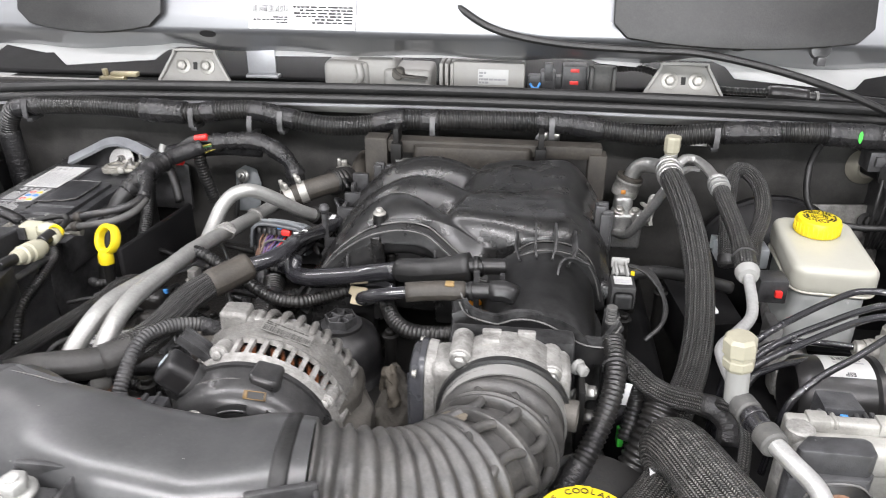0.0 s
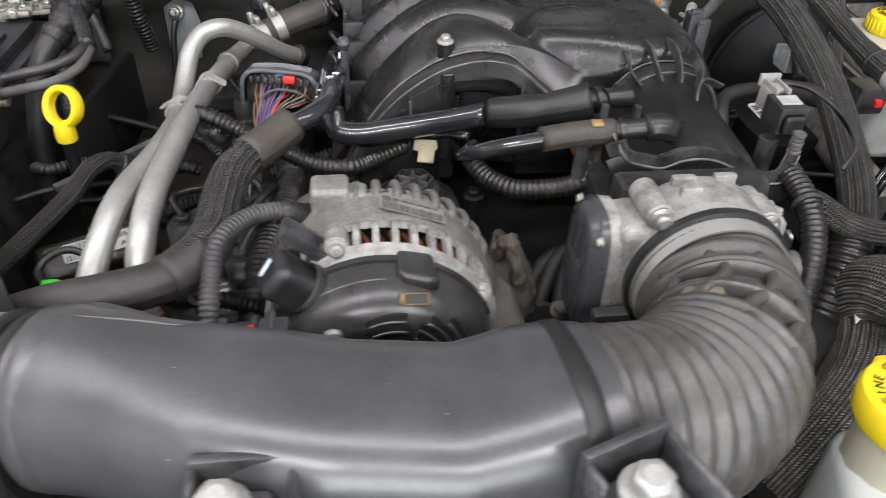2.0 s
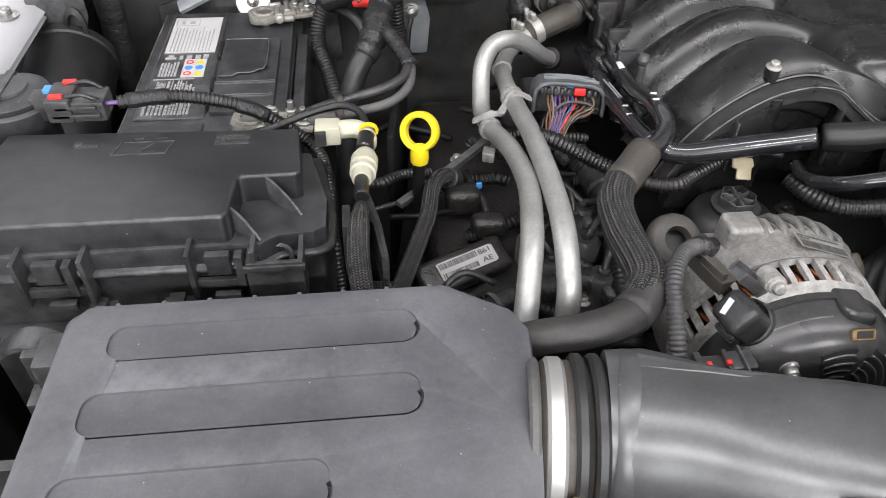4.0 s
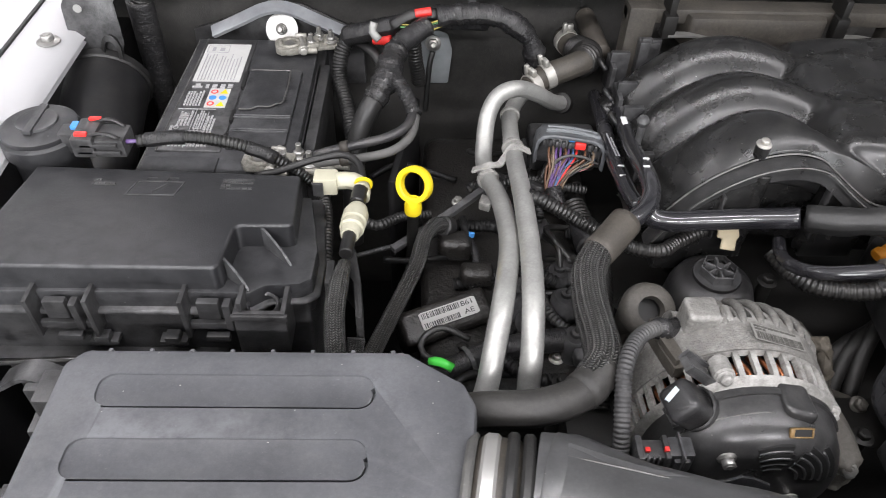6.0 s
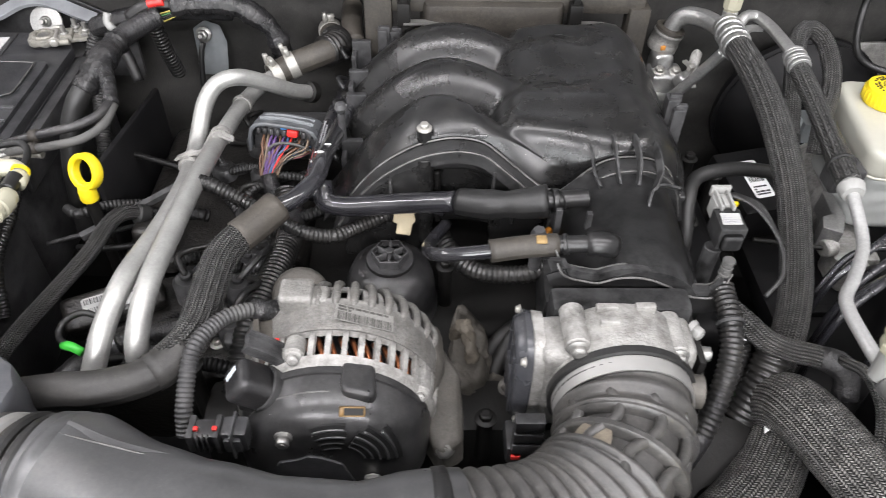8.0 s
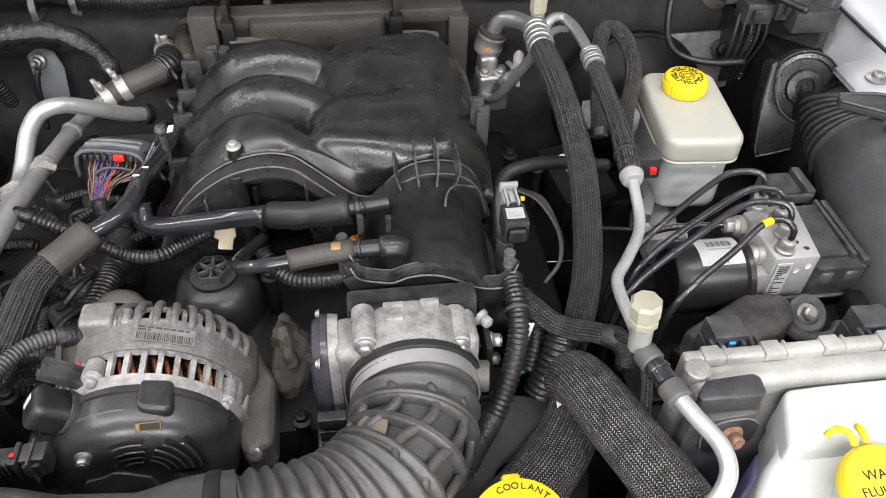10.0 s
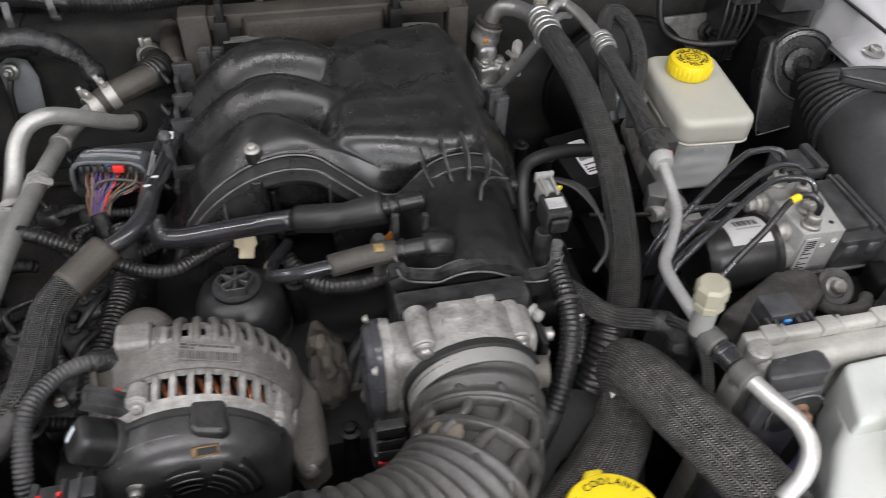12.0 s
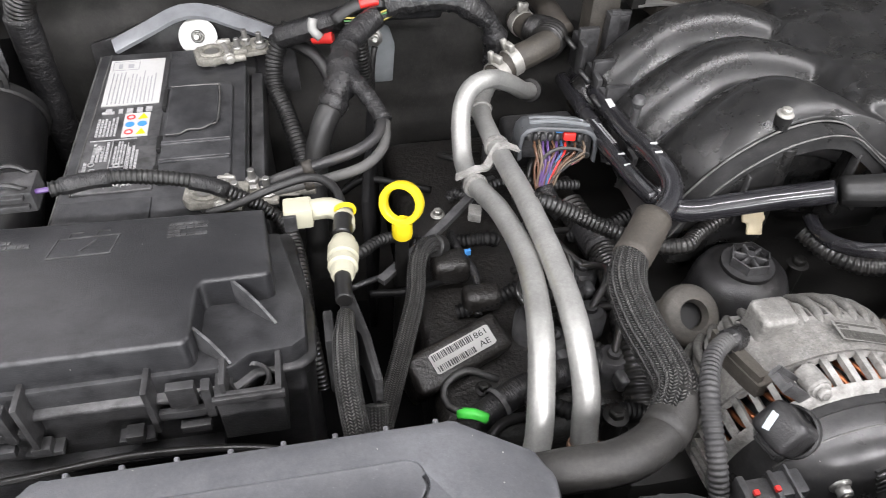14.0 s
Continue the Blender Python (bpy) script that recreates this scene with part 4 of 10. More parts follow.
RUNNERS = ((0.943, [(-0.112, 0.945), (-0.094, 0.985), (-0.074, 1.014), (-0.052, 1.040), (-0.03, 1.062), (-0.008, 1.080), (0.010, 1.088), (0.024, 1.090), (0.042, 1.087), (0.062, 1.080), (0.085, 1.072), (0.11, 1.06), (0.3, 1.0)]),
           (1.034, [(-0.112, 0.955), (-0.094, 0.993), (-0.076, 1.013), (-0.052, 1.036), (-0.029, 1.055), (-0.005, 1.069), (0.018, 1.077), (0.04, 1.079), (0.065, 1.077), (0.09, 1.072), (0.12, 1.06), (0.3, 1.0)]),
           (1.112, [(-0.112, 0.97), (-0.09, 1.003), (-0.06, 1.030), (-0.039, 1.052), (-0.016, 1.067), (0.019, 1.077), (0.05, 1.078), (0.08, 1.074), (0.11, 1.06), (0.3, 1.0)]))


ARCH = [(-0.094, 0.890, 0.964), (-0.080, 0.890, 0.992), (-0.065, 0.890, 1.014), (-0.0535, 0.890, 1.028), (-0.035, 0.890, 1.045), (-0.008, 0.890, 1.062), (0.0185, 0.890, 1.070), (0.039, 0.890, 1.071), (0.0585, 0.888, 1.067), (0.0705, 0.885, 1.059), (0.091, 0.880, 1.043), (0.1145, 0.871, 1.028),
        (0.131, 0.866, 1.026), (0.139, 0.865, 1.031), (0.149, 0.865, 1.042), (0.165, 0.865, 1.059), (0.18, 0.866, 1.066), (0.199, 0.868, 1.067), (0.22, 0.870, 1.062), (0.236, 0.872, 1.051), (0.247, 0.873, 1.033), (0.255, 0.874, 1.005)]


def arch_height(x):
    return hump(x, [(q[0], q[2]) for q in ARCH])


def arch_depth(x):
    return hump(x, [(q[0], q[1]) for q in ARCH])


def ease(v):
    return max(0.0, min(1.0, v))


def manifold_height(x, y):
    left, front, near = 0.0, arch_height(x), arch_depth(x)
    for k, (c, keys) in enumerate(RUNNERS):
        z = hump(x, keys)
        # the runners bend forward as they reach the chamber
        c -= (0.85, 0.6, 0.3)[k] * 0.018 * math.log(1 + math.exp((x - 0.024) / 0.018))
        d = (y - c) / 0.042
        if k == 0 and d < 0:
            fall = max(0.004, z - front) * ((c - y) / max(0.03, c - near)) ** 2.4
        else:
            fall = 0.036 * d * d if abs(d) < 1.1 else 0.0436 + 0.1 * (abs(d) - 1.1)
        left = max(left, z - fall)
    lobe = 1.084
    edge = float(np.interp(y, [0.872, 0.885, 0.935, 1.06, 1.16], [0.069, 0.069, 0.084, 0.087, 0.105]))
    lobe -= 0.009 * max(0, (edge + 0.016 - x) / 0.016) ** 2
    shoulder = near + 0.042 + 0.010 * ease((x - 0.20) / 0.06)
    lobe -= max(0.004, 1.082 - front) * max(0, (shoulder - y) / (shoulder - near)) ** 3.4
    lobe -= 0.022 * max(0, (x - 0.207) / 0.038) ** 2 + 0.018 * max(0, (y - 1.092) / 0.045) ** 2
    # the front half of the chamber lies a step above the rear half
    s = (y - 0.951 - 0.52 * (x - 0.085) - 0.010 * math.sin((x - 0.085) * 46)) / 0.007
    lobe -= 0.008 / (1 + math.exp(-s)) * ease((0.225 - x) / 0.05)
    lobe -= 0.006 * math.exp(-((y - 1.085 + 0.25 * (x - 0.15)) / 0.02) ** 2) * ease((0.21 - x) / 0.06)
    lobe -= 0.004 * math.exp(-((x - 0.152) ** 2 + (y - 0.984) ** 2) / 0.00012)
    lobe += 0.0024 * noise.noise(Vector((x * 17, y * 17, 0.3))) + 0.0024 * math.sin(y * 34 + x * 12) * ease((y - 0.92) / 0.03) + 0.006 * math.exp(-((x - 0.15) ** 2 + (y - 1.07) ** 2) / 0.0016)
    lobe -= 0.009 * ease((0.145 - x) / 0.06) * ease((y - 0.955) / 0.05)
    k = 330
    return math.log(math.exp(k * (left - 1)) + math.exp(k * (lobe - 1))) / k + 1


def manifold_shell():
    nx, ny = 170, 140
    verts, faces = [], []
    for j in range(ny + 1):
        for i in range(nx + 1):
            x = -0.108 + 0.375 * i / nx
            y0 = arch_depth(x) + 0.003
            y = y0 + (1.166 - y0) * j / ny
            verts.append((x, y, max(0.955, manifold_height(x, y))))
    for j in range(ny):
        for i in range(nx):
            a = j * (nx + 1) + i
            q = (a, a + 1, a + nx + 2, a + nx + 1)
            if max(verts[k][2] for k in q) > 0.956:
                faces.append(q)
    n = len(verts)
    verts += [(x, y + 0.026, 0.94) for x, y, z in verts[:nx + 1]]
    for i in range(nx):
        faces.append((i + 1, i, n + i, n + i + 1))
    return mesh_of(verts, faces)


part("shell", manifold_shell(), MANIFOLD, manifold, "dusty black moulded nylon shell")
part("flange", strip([(x, y - 0.009, z - 0.004) for x, y, z in ARCH], 0.005, 0.020, (0, -1, 0.12)), DOME, manifold, "joint flange of the two manifold halves")
part("flange", strip([(x, y - 0.016, z - 0.011) for x, y, z in ARCH], 0.012, 0.003, (0, -1, 0.12)), DOME, manifold, "front face of the flange")
for dy, dz in ((0.001, -0.0005), (-0.0185, -0.0025)):
    part("flange_lip", tube([(x, y + dy, z + dz) for x, y, z in ARCH], 0.0011, 6), PALE_EDGE, manifold, "pale edge of the flange")
upright = Matrix(((1, 0, 0, 0), (0, 0, 1, 0.871), (0, 1, 0, 0), (0, 0, 0, 1)))
part("lower_shell", prism([(-0.085, 0.93), (-0.004, 0.93), (-0.004, 1.053), (-0.03, 1.039), (-0.05, 1.021), (-0.065, 1.003), (-0.079, 0.98)], 0, 0.02, 0.004, 2, upright), MANIFOLD, manifold, "dusty lower manifold half")
part("lower_shell", prism([(0.068, 0.95), (0.125, 0.95), (0.125, 1.012), (0.108, 1.020), (0.088, 1.034), (0.068, 1.048)], 0, 0.02, 0.004, 2, upright), MANIFOLD, manifold, "dusty lower manifold half")
part("lower_shell", tube([(-0.01, 0.908, 1.036), (0.02, 0.907, 1.042), (0.05, 0.907, 1.040), (0.08, 0.904, 1.030)], 0.017, 20), DOME, manifold, "underside of the first runner")
for x, z in ((0.067, 1.058), (0.088, 1.04), (-0.035, 1.045)):
    part("rib", rbox(x, x + 0.003, 0.866, 0.876, 0.98, z - 0.010, 0.0008, 1), DOME, manifold)
part("screw", tube([(0.012, 0.897, 0.96), (0.012, 0.897, 1.025)], 0.005, 10, corr=(0.003, 0.001)), STEEL_DARK, manifold, "dark threaded screw")
part("bolt_post", rod((0, 0.896, 1.03), (0, 0.897, 1.077), 0.0072, 20), MANIFOLD, manifold)
part("bolt", hex_head((0, 0.897, 1.077), (0, -0.1, 1), 0.0047, 0.0055, 1.6), STEEL_SATIN, manifold, "pale zinc flange bolt")
part("post", rod((0.0, 0.878, 0.95), (0.0, 0.878, 1.058), 0.0085, 16), MANIFOLD, manifold)
# neck towards the throttle
neck = lathe([(0, 0), (0.058, 0), (0.062, 0.004), (0.061, 0.05), (0.058, 0.11), (0.055, 0.135), (0, 0.135)], 48, aimed((0.186, 0.862, 1.0), (0, -1, 0.0)))
part("neck", neck, NECK, manifold, "smooth black manifold neck")
for x, z in ((0.160, 1.069), (0.180, 1.077), (0.201, 1.078), (0.222, 1.070)):
    out = Vector((x - 0.186, 0, z - 1.0)).normalized()
    low = Vector((0.186, 0, 1.0)) + out * 0.062
    part("rib", strip([Vector((x, 0.885, z)), Vector((x, 0.866, z + 0.001)), Vector((x, 0.848, z - 0.006)), Vector((low.x, 0.832, low.z))], 0.0022, 0.008, out), NECK, manifold, "thin upright web")
part("web", strip([(0.203, 0.806, 1.052), (0.206, 0.815, 1.066), (0.216, 0.824, 1.068), (0.236, 0.832, 1.058)], 0.0022, 0.006, (0, -0.6, 0.8)), NECK, manifold, "small curved bracket")
FLANGE = [(0.110, 0.740, 1.066), (0.114, 0.737, 1.058), (0.121, 0.737, 1.052), (0.135, 0.737, 1.048), (0.147, 0.737, 1.046), (0.159, 0.737, 1.051), (0.174, 0.737, 1.053), (0.19, 0.737, 1.050), (0.208, 0.737, 1.041), (0.224, 0.737, 1.031), (0.238, 0.737, 1.028), (0.249, 0.737, 1.029), (0.253, 0.738, 1.036), (0.262, 0.748, 1.046)]
part("throttle_flange", strip([(x, y - 0.006, z - 0.003) for x, y, z in FLANGE], 0.005, 0.015, (0, 0, 1)), NECK, manifold, "wavy black throttle flange")
part("throttle_flange", strip([(x, y - 0.012, z - 0.012) for x, y, z in FLANGE], 0.016, 0.003, (0, -1, 0.1)), PLASTIC_SATIN, manifold)
for dy, dz in ((0.001, 0.0005), (-0.0135, -0.001)):
    part("flange_lip", tube([(x, y + dy, z + dz) for x, y, z in FLANGE], 0.001, 6), PALE_EDGE, manifold, "pale edge of the flange")
part("plenum_front", prism([(0.105, 0.735), (0.25, 0.735), (0.255, 0.80), (0.245, 0.86), (0.125, 0.86), (0.11, 0.80)], 0.95, 1.008, 0.012), NECK, manifold)
for y, z in ((1.155, 1.03), (1.10, 1.02), (1.055, 1.015), (0.985, 1.0)):
    part("bracket", joined(rbox(-0.094, -0.070, y - 0.004, y + 0.004, z - 0.06, z, 0.002), rbox(-0.094, -0.088, y - 0.02, y + 0.02, z - 0.055, z - 0.012, 0.002), tube([(-0.10, y - 0.012, z - 0.02), (-0.108, y, z - 0.012), (-0.10, y + 0.012, z - 0.02)], 0.003, 8)), PLASTIC, manifold, "black moulded side bracket")
for x, y, z in ((-0.055, 1.158, 1.045), (-0.040, 1.165, 1.04), (0.256, 0.957, 1.078), (0.262, 0.95, 1.07)):
    part("lug", joined(rbox(x - 0.006, x + 0.006, y - 0.008, y + 0.008, z - 0.06, z, 0.002), rbox(x - 0.003, x + 0.009, y - 0.003, y + 0.003, z - 0.05, z + 0.003, 0.001)), PLASTIC, manifold, "black moulded lug")
stud_ball = joined(rod((-0.092, 0.985, 1.0), (-0.092, 0.985, 1.035), 0.004), lathe([(0, -0.007), (0.005, -0.005), (0.007, 0), (0.005, 0.005), (0, 0.007)], 16, pose(-0.092, 0.985, 1.042)))
part("ball_stud", stud_ball, PLASTIC, manifold, "black cover ball stud")
stud_ball2 = joined(rod((0.103, 0.785, 1.0), (0.103, 0.785, 1.036), 0.006), lathe([(0, -0.007), (0.005, -0.005), (0.0075, 0), (0.005, 0.006), (0, 0.007)], 16, pose(0.103, 0.785, 1.043)))
part("ball_stud", stud_ball2, PLASTIC, manifold, "black cover ball stud")

# plate behind the manifold
plate = thing("bulkhead_frame", (0.1, 1.18, 0.95), "grimy brown frame plate behind the intake manifold", "bracket")
part("frame", joined(rbox(-0.078, -0.043, 1.168, 1.20, 0.90, 1.082, 0.004), rbox(0.255, 0.282, 1.168, 1.20, 0.90, 1.068, 0.004), rbox(-0.078, 0.275, 1.175, 1.205, 1.058, 1.078, 0.004)), BROWN_PLATE, plate, "brown dusty frame")
part("inner_plate", prism([(0.0, 1.160), (0.168, 1.160), (0.178, 1.195), (-0.01, 1.195)], 1.03, 1.074, 0.006), BROWN_PLATE, plate, "folded brown plate")
for x in (-0.028, 0.185):
    part("clip", joined(rbox(x - 0.008, x + 0.008, 1.155, 1.172, 1.048, 1.078, 0.002), rbox(x - 0.004, x + 0.004, 1.158, 1.19, 1.075, 1.10, 0.001)), STEEL_DARK, plate, "dark spring clip")
    part("clip_arm", strip([(x, 1.16, 1.052), (x + 0.03, 1.158, 1.053), (x + 0.055, 1.16, 1.048)], 0.01, 0.003), STEEL, plate, "zinc clip arm")

def loft(sections, seg=40, square=2.6):
    """Sections of (centre, half depth along its own level side, half height, direction): a closed skin through them; square may follow x."""
    verts, faces = [], []
    for (c, a, b, way) in sections:
        power = square(c[0]) if callable(square) else square
        way = Vector(way).normalized()
        side = way.cross(Vector((0, 0, 1))).normalized()
        up = side.cross(way)
        for k in range(seg):
            t = 2 * math.pi * k / seg
            ct, st = math.cos(t), math.sin(t)
            verts.append(Vector(c) + side * (a * math.copysign(abs(ct) ** (2 / power), ct)) + up * (b * math.copysign(abs(st) ** (2 / power), st)))
    for j in range(len(sections) - 1):
        for k in range(seg):
            faces.append((j * seg + k, j * seg + (k + 1) % seg, (j + 1) * seg + (k + 1) % seg, (j + 1) * seg + k))
    faces += [tuple(range(seg))[::-1], tuple((len(sections) - 1) * seg + k for k in range(seg))]
    me = mesh_of(verts, faces)
    bm = bmesh.new()
    bm.from_mesh(me)
    bmesh.ops.recalc_face_normals(bm, faces=bm.faces)
    return from_bm(bm, 60)


# ---- throttle body ----
tb = thing("electronic_throttle", (0.155, 0.67, 0.93), "cast aluminium throttle body with a black actuator cover", "throttle body")
part("housing", joined(
    rbox(0.092, 0.214, 0.648, 0.692, 0.945, 1.046, 0.012, 3),
    lathe([(0, 0), (0.056, 0), (0.058, 0.006), (0.058, 0.045), (0, 0.045)], 40, aimed((0.157, 0.688, 1.004), (0, -1, 0)))), CAST, tb, "grey cast aluminium housing")
for x, z in ((0.118, 1.050), (0.196, 1.040)):
    part("bolt_boss", joined(rod((x, 0.690, z), (x, 0.650, z + 0.002), 0.0098, 20)), CAST, tb)
    part("bolt", hex_head((x, 0.650, z + 0.002), (0, -1, 0), 0.0065, 0.006, 1.35), MACHINED, tb, "socket bolt")
for x0, x1, y in ((0.135, 0.152, 0.682), (0.136, 0.151, 0.668), (0.166, 0.182, 0.683)):
    part("casting_rib", rbox(x0, x1, y - 0.003, y + 0.003, 1.055, 1.0645, 0.0018), CAST, tb)
part("port", lathe([(0.0, -0.01), (0.0135, -0.01), (0.0135, 0.016), (0.0115, 0.017), (0.0105, 0.013), (0.0, 0.013)], 24, aimed((0.204, 0.642, 1.010), (1, -0.15, 0))), GRIMY_LIGHT, tb, "round cast port")
part("adapter", rbox(0.104, 0.218, 0.690, 0.716, 0.96, 1.050, 0.006), NECK, tb, "black adapter plate")
part("actuator_base", loft([((x, 0.677, 0.993), a * 0.82, b, (-1, 0, 0)) for x, a, b in ((0.096, 0.035, 0.052), (0.088, 0.036, 0.053), (0.0865, 0.0345, 0.0515))], 56, 3.4), CAST, tb, "cast actuator rim")
part("actuator_cover", loft([((x, 0.677, 0.993), a * 0.82, b, (-1, 0, 0)) for x, a, b in ((0.0866, 0.0365, 0.0535), (0.0815, 0.0370, 0.0540), (0.0795, 0.0345, 0.0510), (0.0760, 0.0340, 0.0500), (0.0735, 0.0315, 0.0475), (0.0727, 0.024, 0.040), (0.0724, 0.004, 0.006))], 56, 3.2), SMOKY, tb, "smoky grey-black actuator cover")
for y in (0.658, 0.672, 0.686):
    part("cover_rib", strip([(0.0722, y, 0.957), (0.0718, y, 0.993), (0.0722, y, 1.029)], 0.0022, 0.002, (-1, 0, 0)), SMOKY, tb)
part("cover_plate", rbox(0.0705, 0.0730, 0.661, 0.693, 0.975, 1.004, 0.0012, 2), SMOKY, tb, "raised square on the cover")
for y, z in ((0.650, 1.034), (0.704, 1.034), (0.650, 0.955)):
    part("cover_screw", hex_head((0.080, y, z), (-1, 0, 0.1), 0.0032, 0.003, 1.3), STEEL_SATIN, tb, "small cover screw")
for z in (0.985, 0.968, 0.952):
    part("cover_clip", rbox(0.074, 0.098, 0.622, 0.632, z - 0.007, z + 0.007, 0.0015), PLASTIC, tb, "black cover clip")
part("plug", joined(rbox(0.070, 0.10, 0.625, 0.655, 0.925, 0.948, 0.004), rod((0.095, 0.635, 0.935), (0.118, 0.630, 0.938), 0.008)), PLASTIC, tb, "black plug")
part("plug_lock", rbox(0.074, 0.082, 0.622, 0.627, 0.936, 0.942, 0.001), RED, tb)

for z in (1.024, 0.992):
    part("flange_nut", joined(hex_head((0.221, 0.694, z), (0.6, -0.8, 0), 0.006, 0.010, 1.3)), WHITE_CONN, tb, "pale flange nut")
# ---- alternator ----
alt = thing("alternator", (-0.065, 0.67, 0.91), "grey cast alternator with a black rear cover and copper windings", "alternator")
AX, AZ, VX = -0.070, 0.961, -0.064


def alt_body():
    """The two cast shells, with windows cut round the rim."""
    verts, faces, seg = [], [], 120
    rows = [(0.640, 0.074), (0.645, 0.080), (0.650, 0.0825), (0.654, 0.0832), (0.660, 0.0835), (0.666, 0.0838), (0.672, 0.084), (0.6745, 0.0828), (0.677, 0.0842), (0.698, 0.0848), (0.705, 0.0845), (0.712, 0.083), (0.720, 0.079), (0.728, 0.073), (0.738, 0.062), (0.745, 0.044), (0.748, 0.015)]
    for y, r in rows:
        for k in range(seg):
            a = 2 * math.pi * k / seg
            verts.append((AX + r * math.cos(a), y, AZ + r * math.sin(a)))
    for j in range(len(rows) - 1):
        for k in range(seg):
            slot = k % 3 in (1, 2)
            if (2 <= j <= 5 and slot) or (10 <= j <= 12 and slot):
                continue
            faces.append((j * seg + k, j * seg + (k + 1) % seg, (j + 1) * seg + (k + 1) % seg, (j + 1) * seg + k))
    me = mesh_of(verts, faces)
    bm = bmesh.new()
    bm.from_mesh(me)
    bmesh.ops.recalc_face_normals(bm, faces=bm.faces)
    bmesh.ops.solidify(bm, geom=list(bm.faces), thickness=0.005)
    return from_bm(bm, 40)


part("body", alt_body(), CAST, alt, "grey cast aluminium body with cooling windows")
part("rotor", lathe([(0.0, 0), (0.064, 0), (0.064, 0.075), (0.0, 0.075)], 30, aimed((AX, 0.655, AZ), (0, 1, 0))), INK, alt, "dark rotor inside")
for k in range(26):
    a = radians(5 + 170 * k / 25)
    c, s = math.cos(a), math.sin(a)
    part("winding", tube([(AX + 0.074 * c, 0.650, AZ + 0.074 * s), (AX + 0.0768 * math.cos(a + 0.05), 0.660, AZ + 0.0768 * math.sin(a + 0.05)), (AX + 0.074 * math.cos(a + 0.1), 0.672, AZ + 0.074 * math.sin(a + 0.1))], 0.0022, 6), COPPER, alt, "copper winding")
for k in range(17):
    a = radians(10 + 10 * k)
    c, s = math.cos(a), math.sin(a)
    part("fin", tube([(AX + r * c, y, AZ + r * s) for r, y in ((0.080, 0.698), (0.0842, 0.704), (0.0848, 0.712), (0.080, 0.724), (0.067, 0.736))], 0.0036, 8, 0.004), CAST, alt, "cast cooling fin")
cover = part("rear_cover", lathe([(0.0, 0.048), (0.03, 0.0485), (0.052, 0.0475), (0.0625, 0.044), (0.069, 0.038), (0.0735, 0.029), (0.0762, 0.015), (0.0775, 0.002), (0.076, 0.0)], 60, aimed((AX, 0.645, AZ), (0, -1, 0))), DOME, alt, "black domed rear cover")
part("cover_ridge", tube([(AX + 0.0738 * math.cos(radians(a)), 0.622, AZ + 0.0738 * math.sin(radians(a))) for a in range(88, 150, 6)], 0.0011, 6), PALE_EDGE, cover, "pale rim line")
part("cover_ridge", strip([(AX + 0.0778 * math.cos(radians(a)), 0.638, AZ + 0.0778 * math.sin(radians(a))) for a in range(20, 125, 8)], 0.003, 0.005, (0, -1, 0)), DOME, cover)
part("cover_lug", prism([(-0.0605, 0.624), (-0.057, 0.6185), (-0.038, 0.6165), (-0.0335, 0.6215), (-0.0355, 0.647), (-0.0600, 0.647)], 1.008, 1.0385, 0.0055, 4, shear=((-0.047, 0.635), (-0.22, 0.0))), DOME, cover, "raised lug")
win = aimed((-0.0505, 0.6085, 1.0295), (0.12, -0.80, 0.58)) @ Matrix.Rotation(radians(-8), 4, "Z")
part("window_frame", joined(*[rbox(a, b, c, d, -0.001, 0.0016, 0.0004, 1, win) for a, b, c, d in ((-0.0095, 0.0095, 0.0028, 0.0038), (-0.0095, 0.0095, -0.0038, -0.0028), (-0.0095, -0.006, -0.0038, 0.0038), (0.0082, 0.0095, -0.0038, 0.0038))]), surface("brown_window", (0.24, 0.15, 0.06), 0.5, vary=0.4, speck=0.5), cover, "small brown window frame")
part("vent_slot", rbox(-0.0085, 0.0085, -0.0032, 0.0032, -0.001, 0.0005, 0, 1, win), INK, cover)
PROFILE = [(0.0, 0.048), (0.03, 0.0485), (0.052, 0.0475), (0.0625, 0.044), (0.069, 0.038), (0.0735, 0.029), (0.0762, 0.015)]


def on_cover(r, a, lift=0.0):
    """A point on the domed cover, at a radius and angle about the vents' middle."""
    x, z = VX + r * math.cos(radians(a)), 0.983 + r * math.sin(radians(a))
    d = math.hypot(x - AX, z - AZ)
    return (x, 0.645 - float(np.interp(d, [q[0] for q in PROFILE], [q[1] for q in PROFILE])) - lift, z)


# Black strips and paler ribs put slot shade and lit edges into colour.
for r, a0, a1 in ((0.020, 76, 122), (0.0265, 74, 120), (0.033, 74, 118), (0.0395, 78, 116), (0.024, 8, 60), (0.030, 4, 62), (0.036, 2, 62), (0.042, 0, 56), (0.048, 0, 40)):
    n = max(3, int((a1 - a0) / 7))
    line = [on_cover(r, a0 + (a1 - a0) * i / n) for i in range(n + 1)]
    part("vent_slot", strip(line, 0.0042, 0.0024, (0, -1, 0.15 + 5 * max(0, r - 0.035))), INK, cover, "vent slot as a flat dark strip")
    rib = [on_cover(r - 0.003, a0 + (a1 - a0) * i / n, 0.0006) for i in range(n + 1)]
    part("vent_rib", tube(rib, 0.0013, 6), DUCT, cover)
part("hub_plate", prism([(-0.047, -0.05), (0.006, -0.05), (0.012, -0.035), (0.004, -0.006), (-0.012, 0.004), (-0.022, 0.006), (-0.030, 0.001), (-0.044, -0.003), (-0.047, -0.008)], 0, 0.003, 0.0012, 2, Matrix.Translation((VX, 0.5975, 0.983)) @ Matrix.Rotation(radians(90), 4, "X")), PLASTIC_DUSTY, cover)
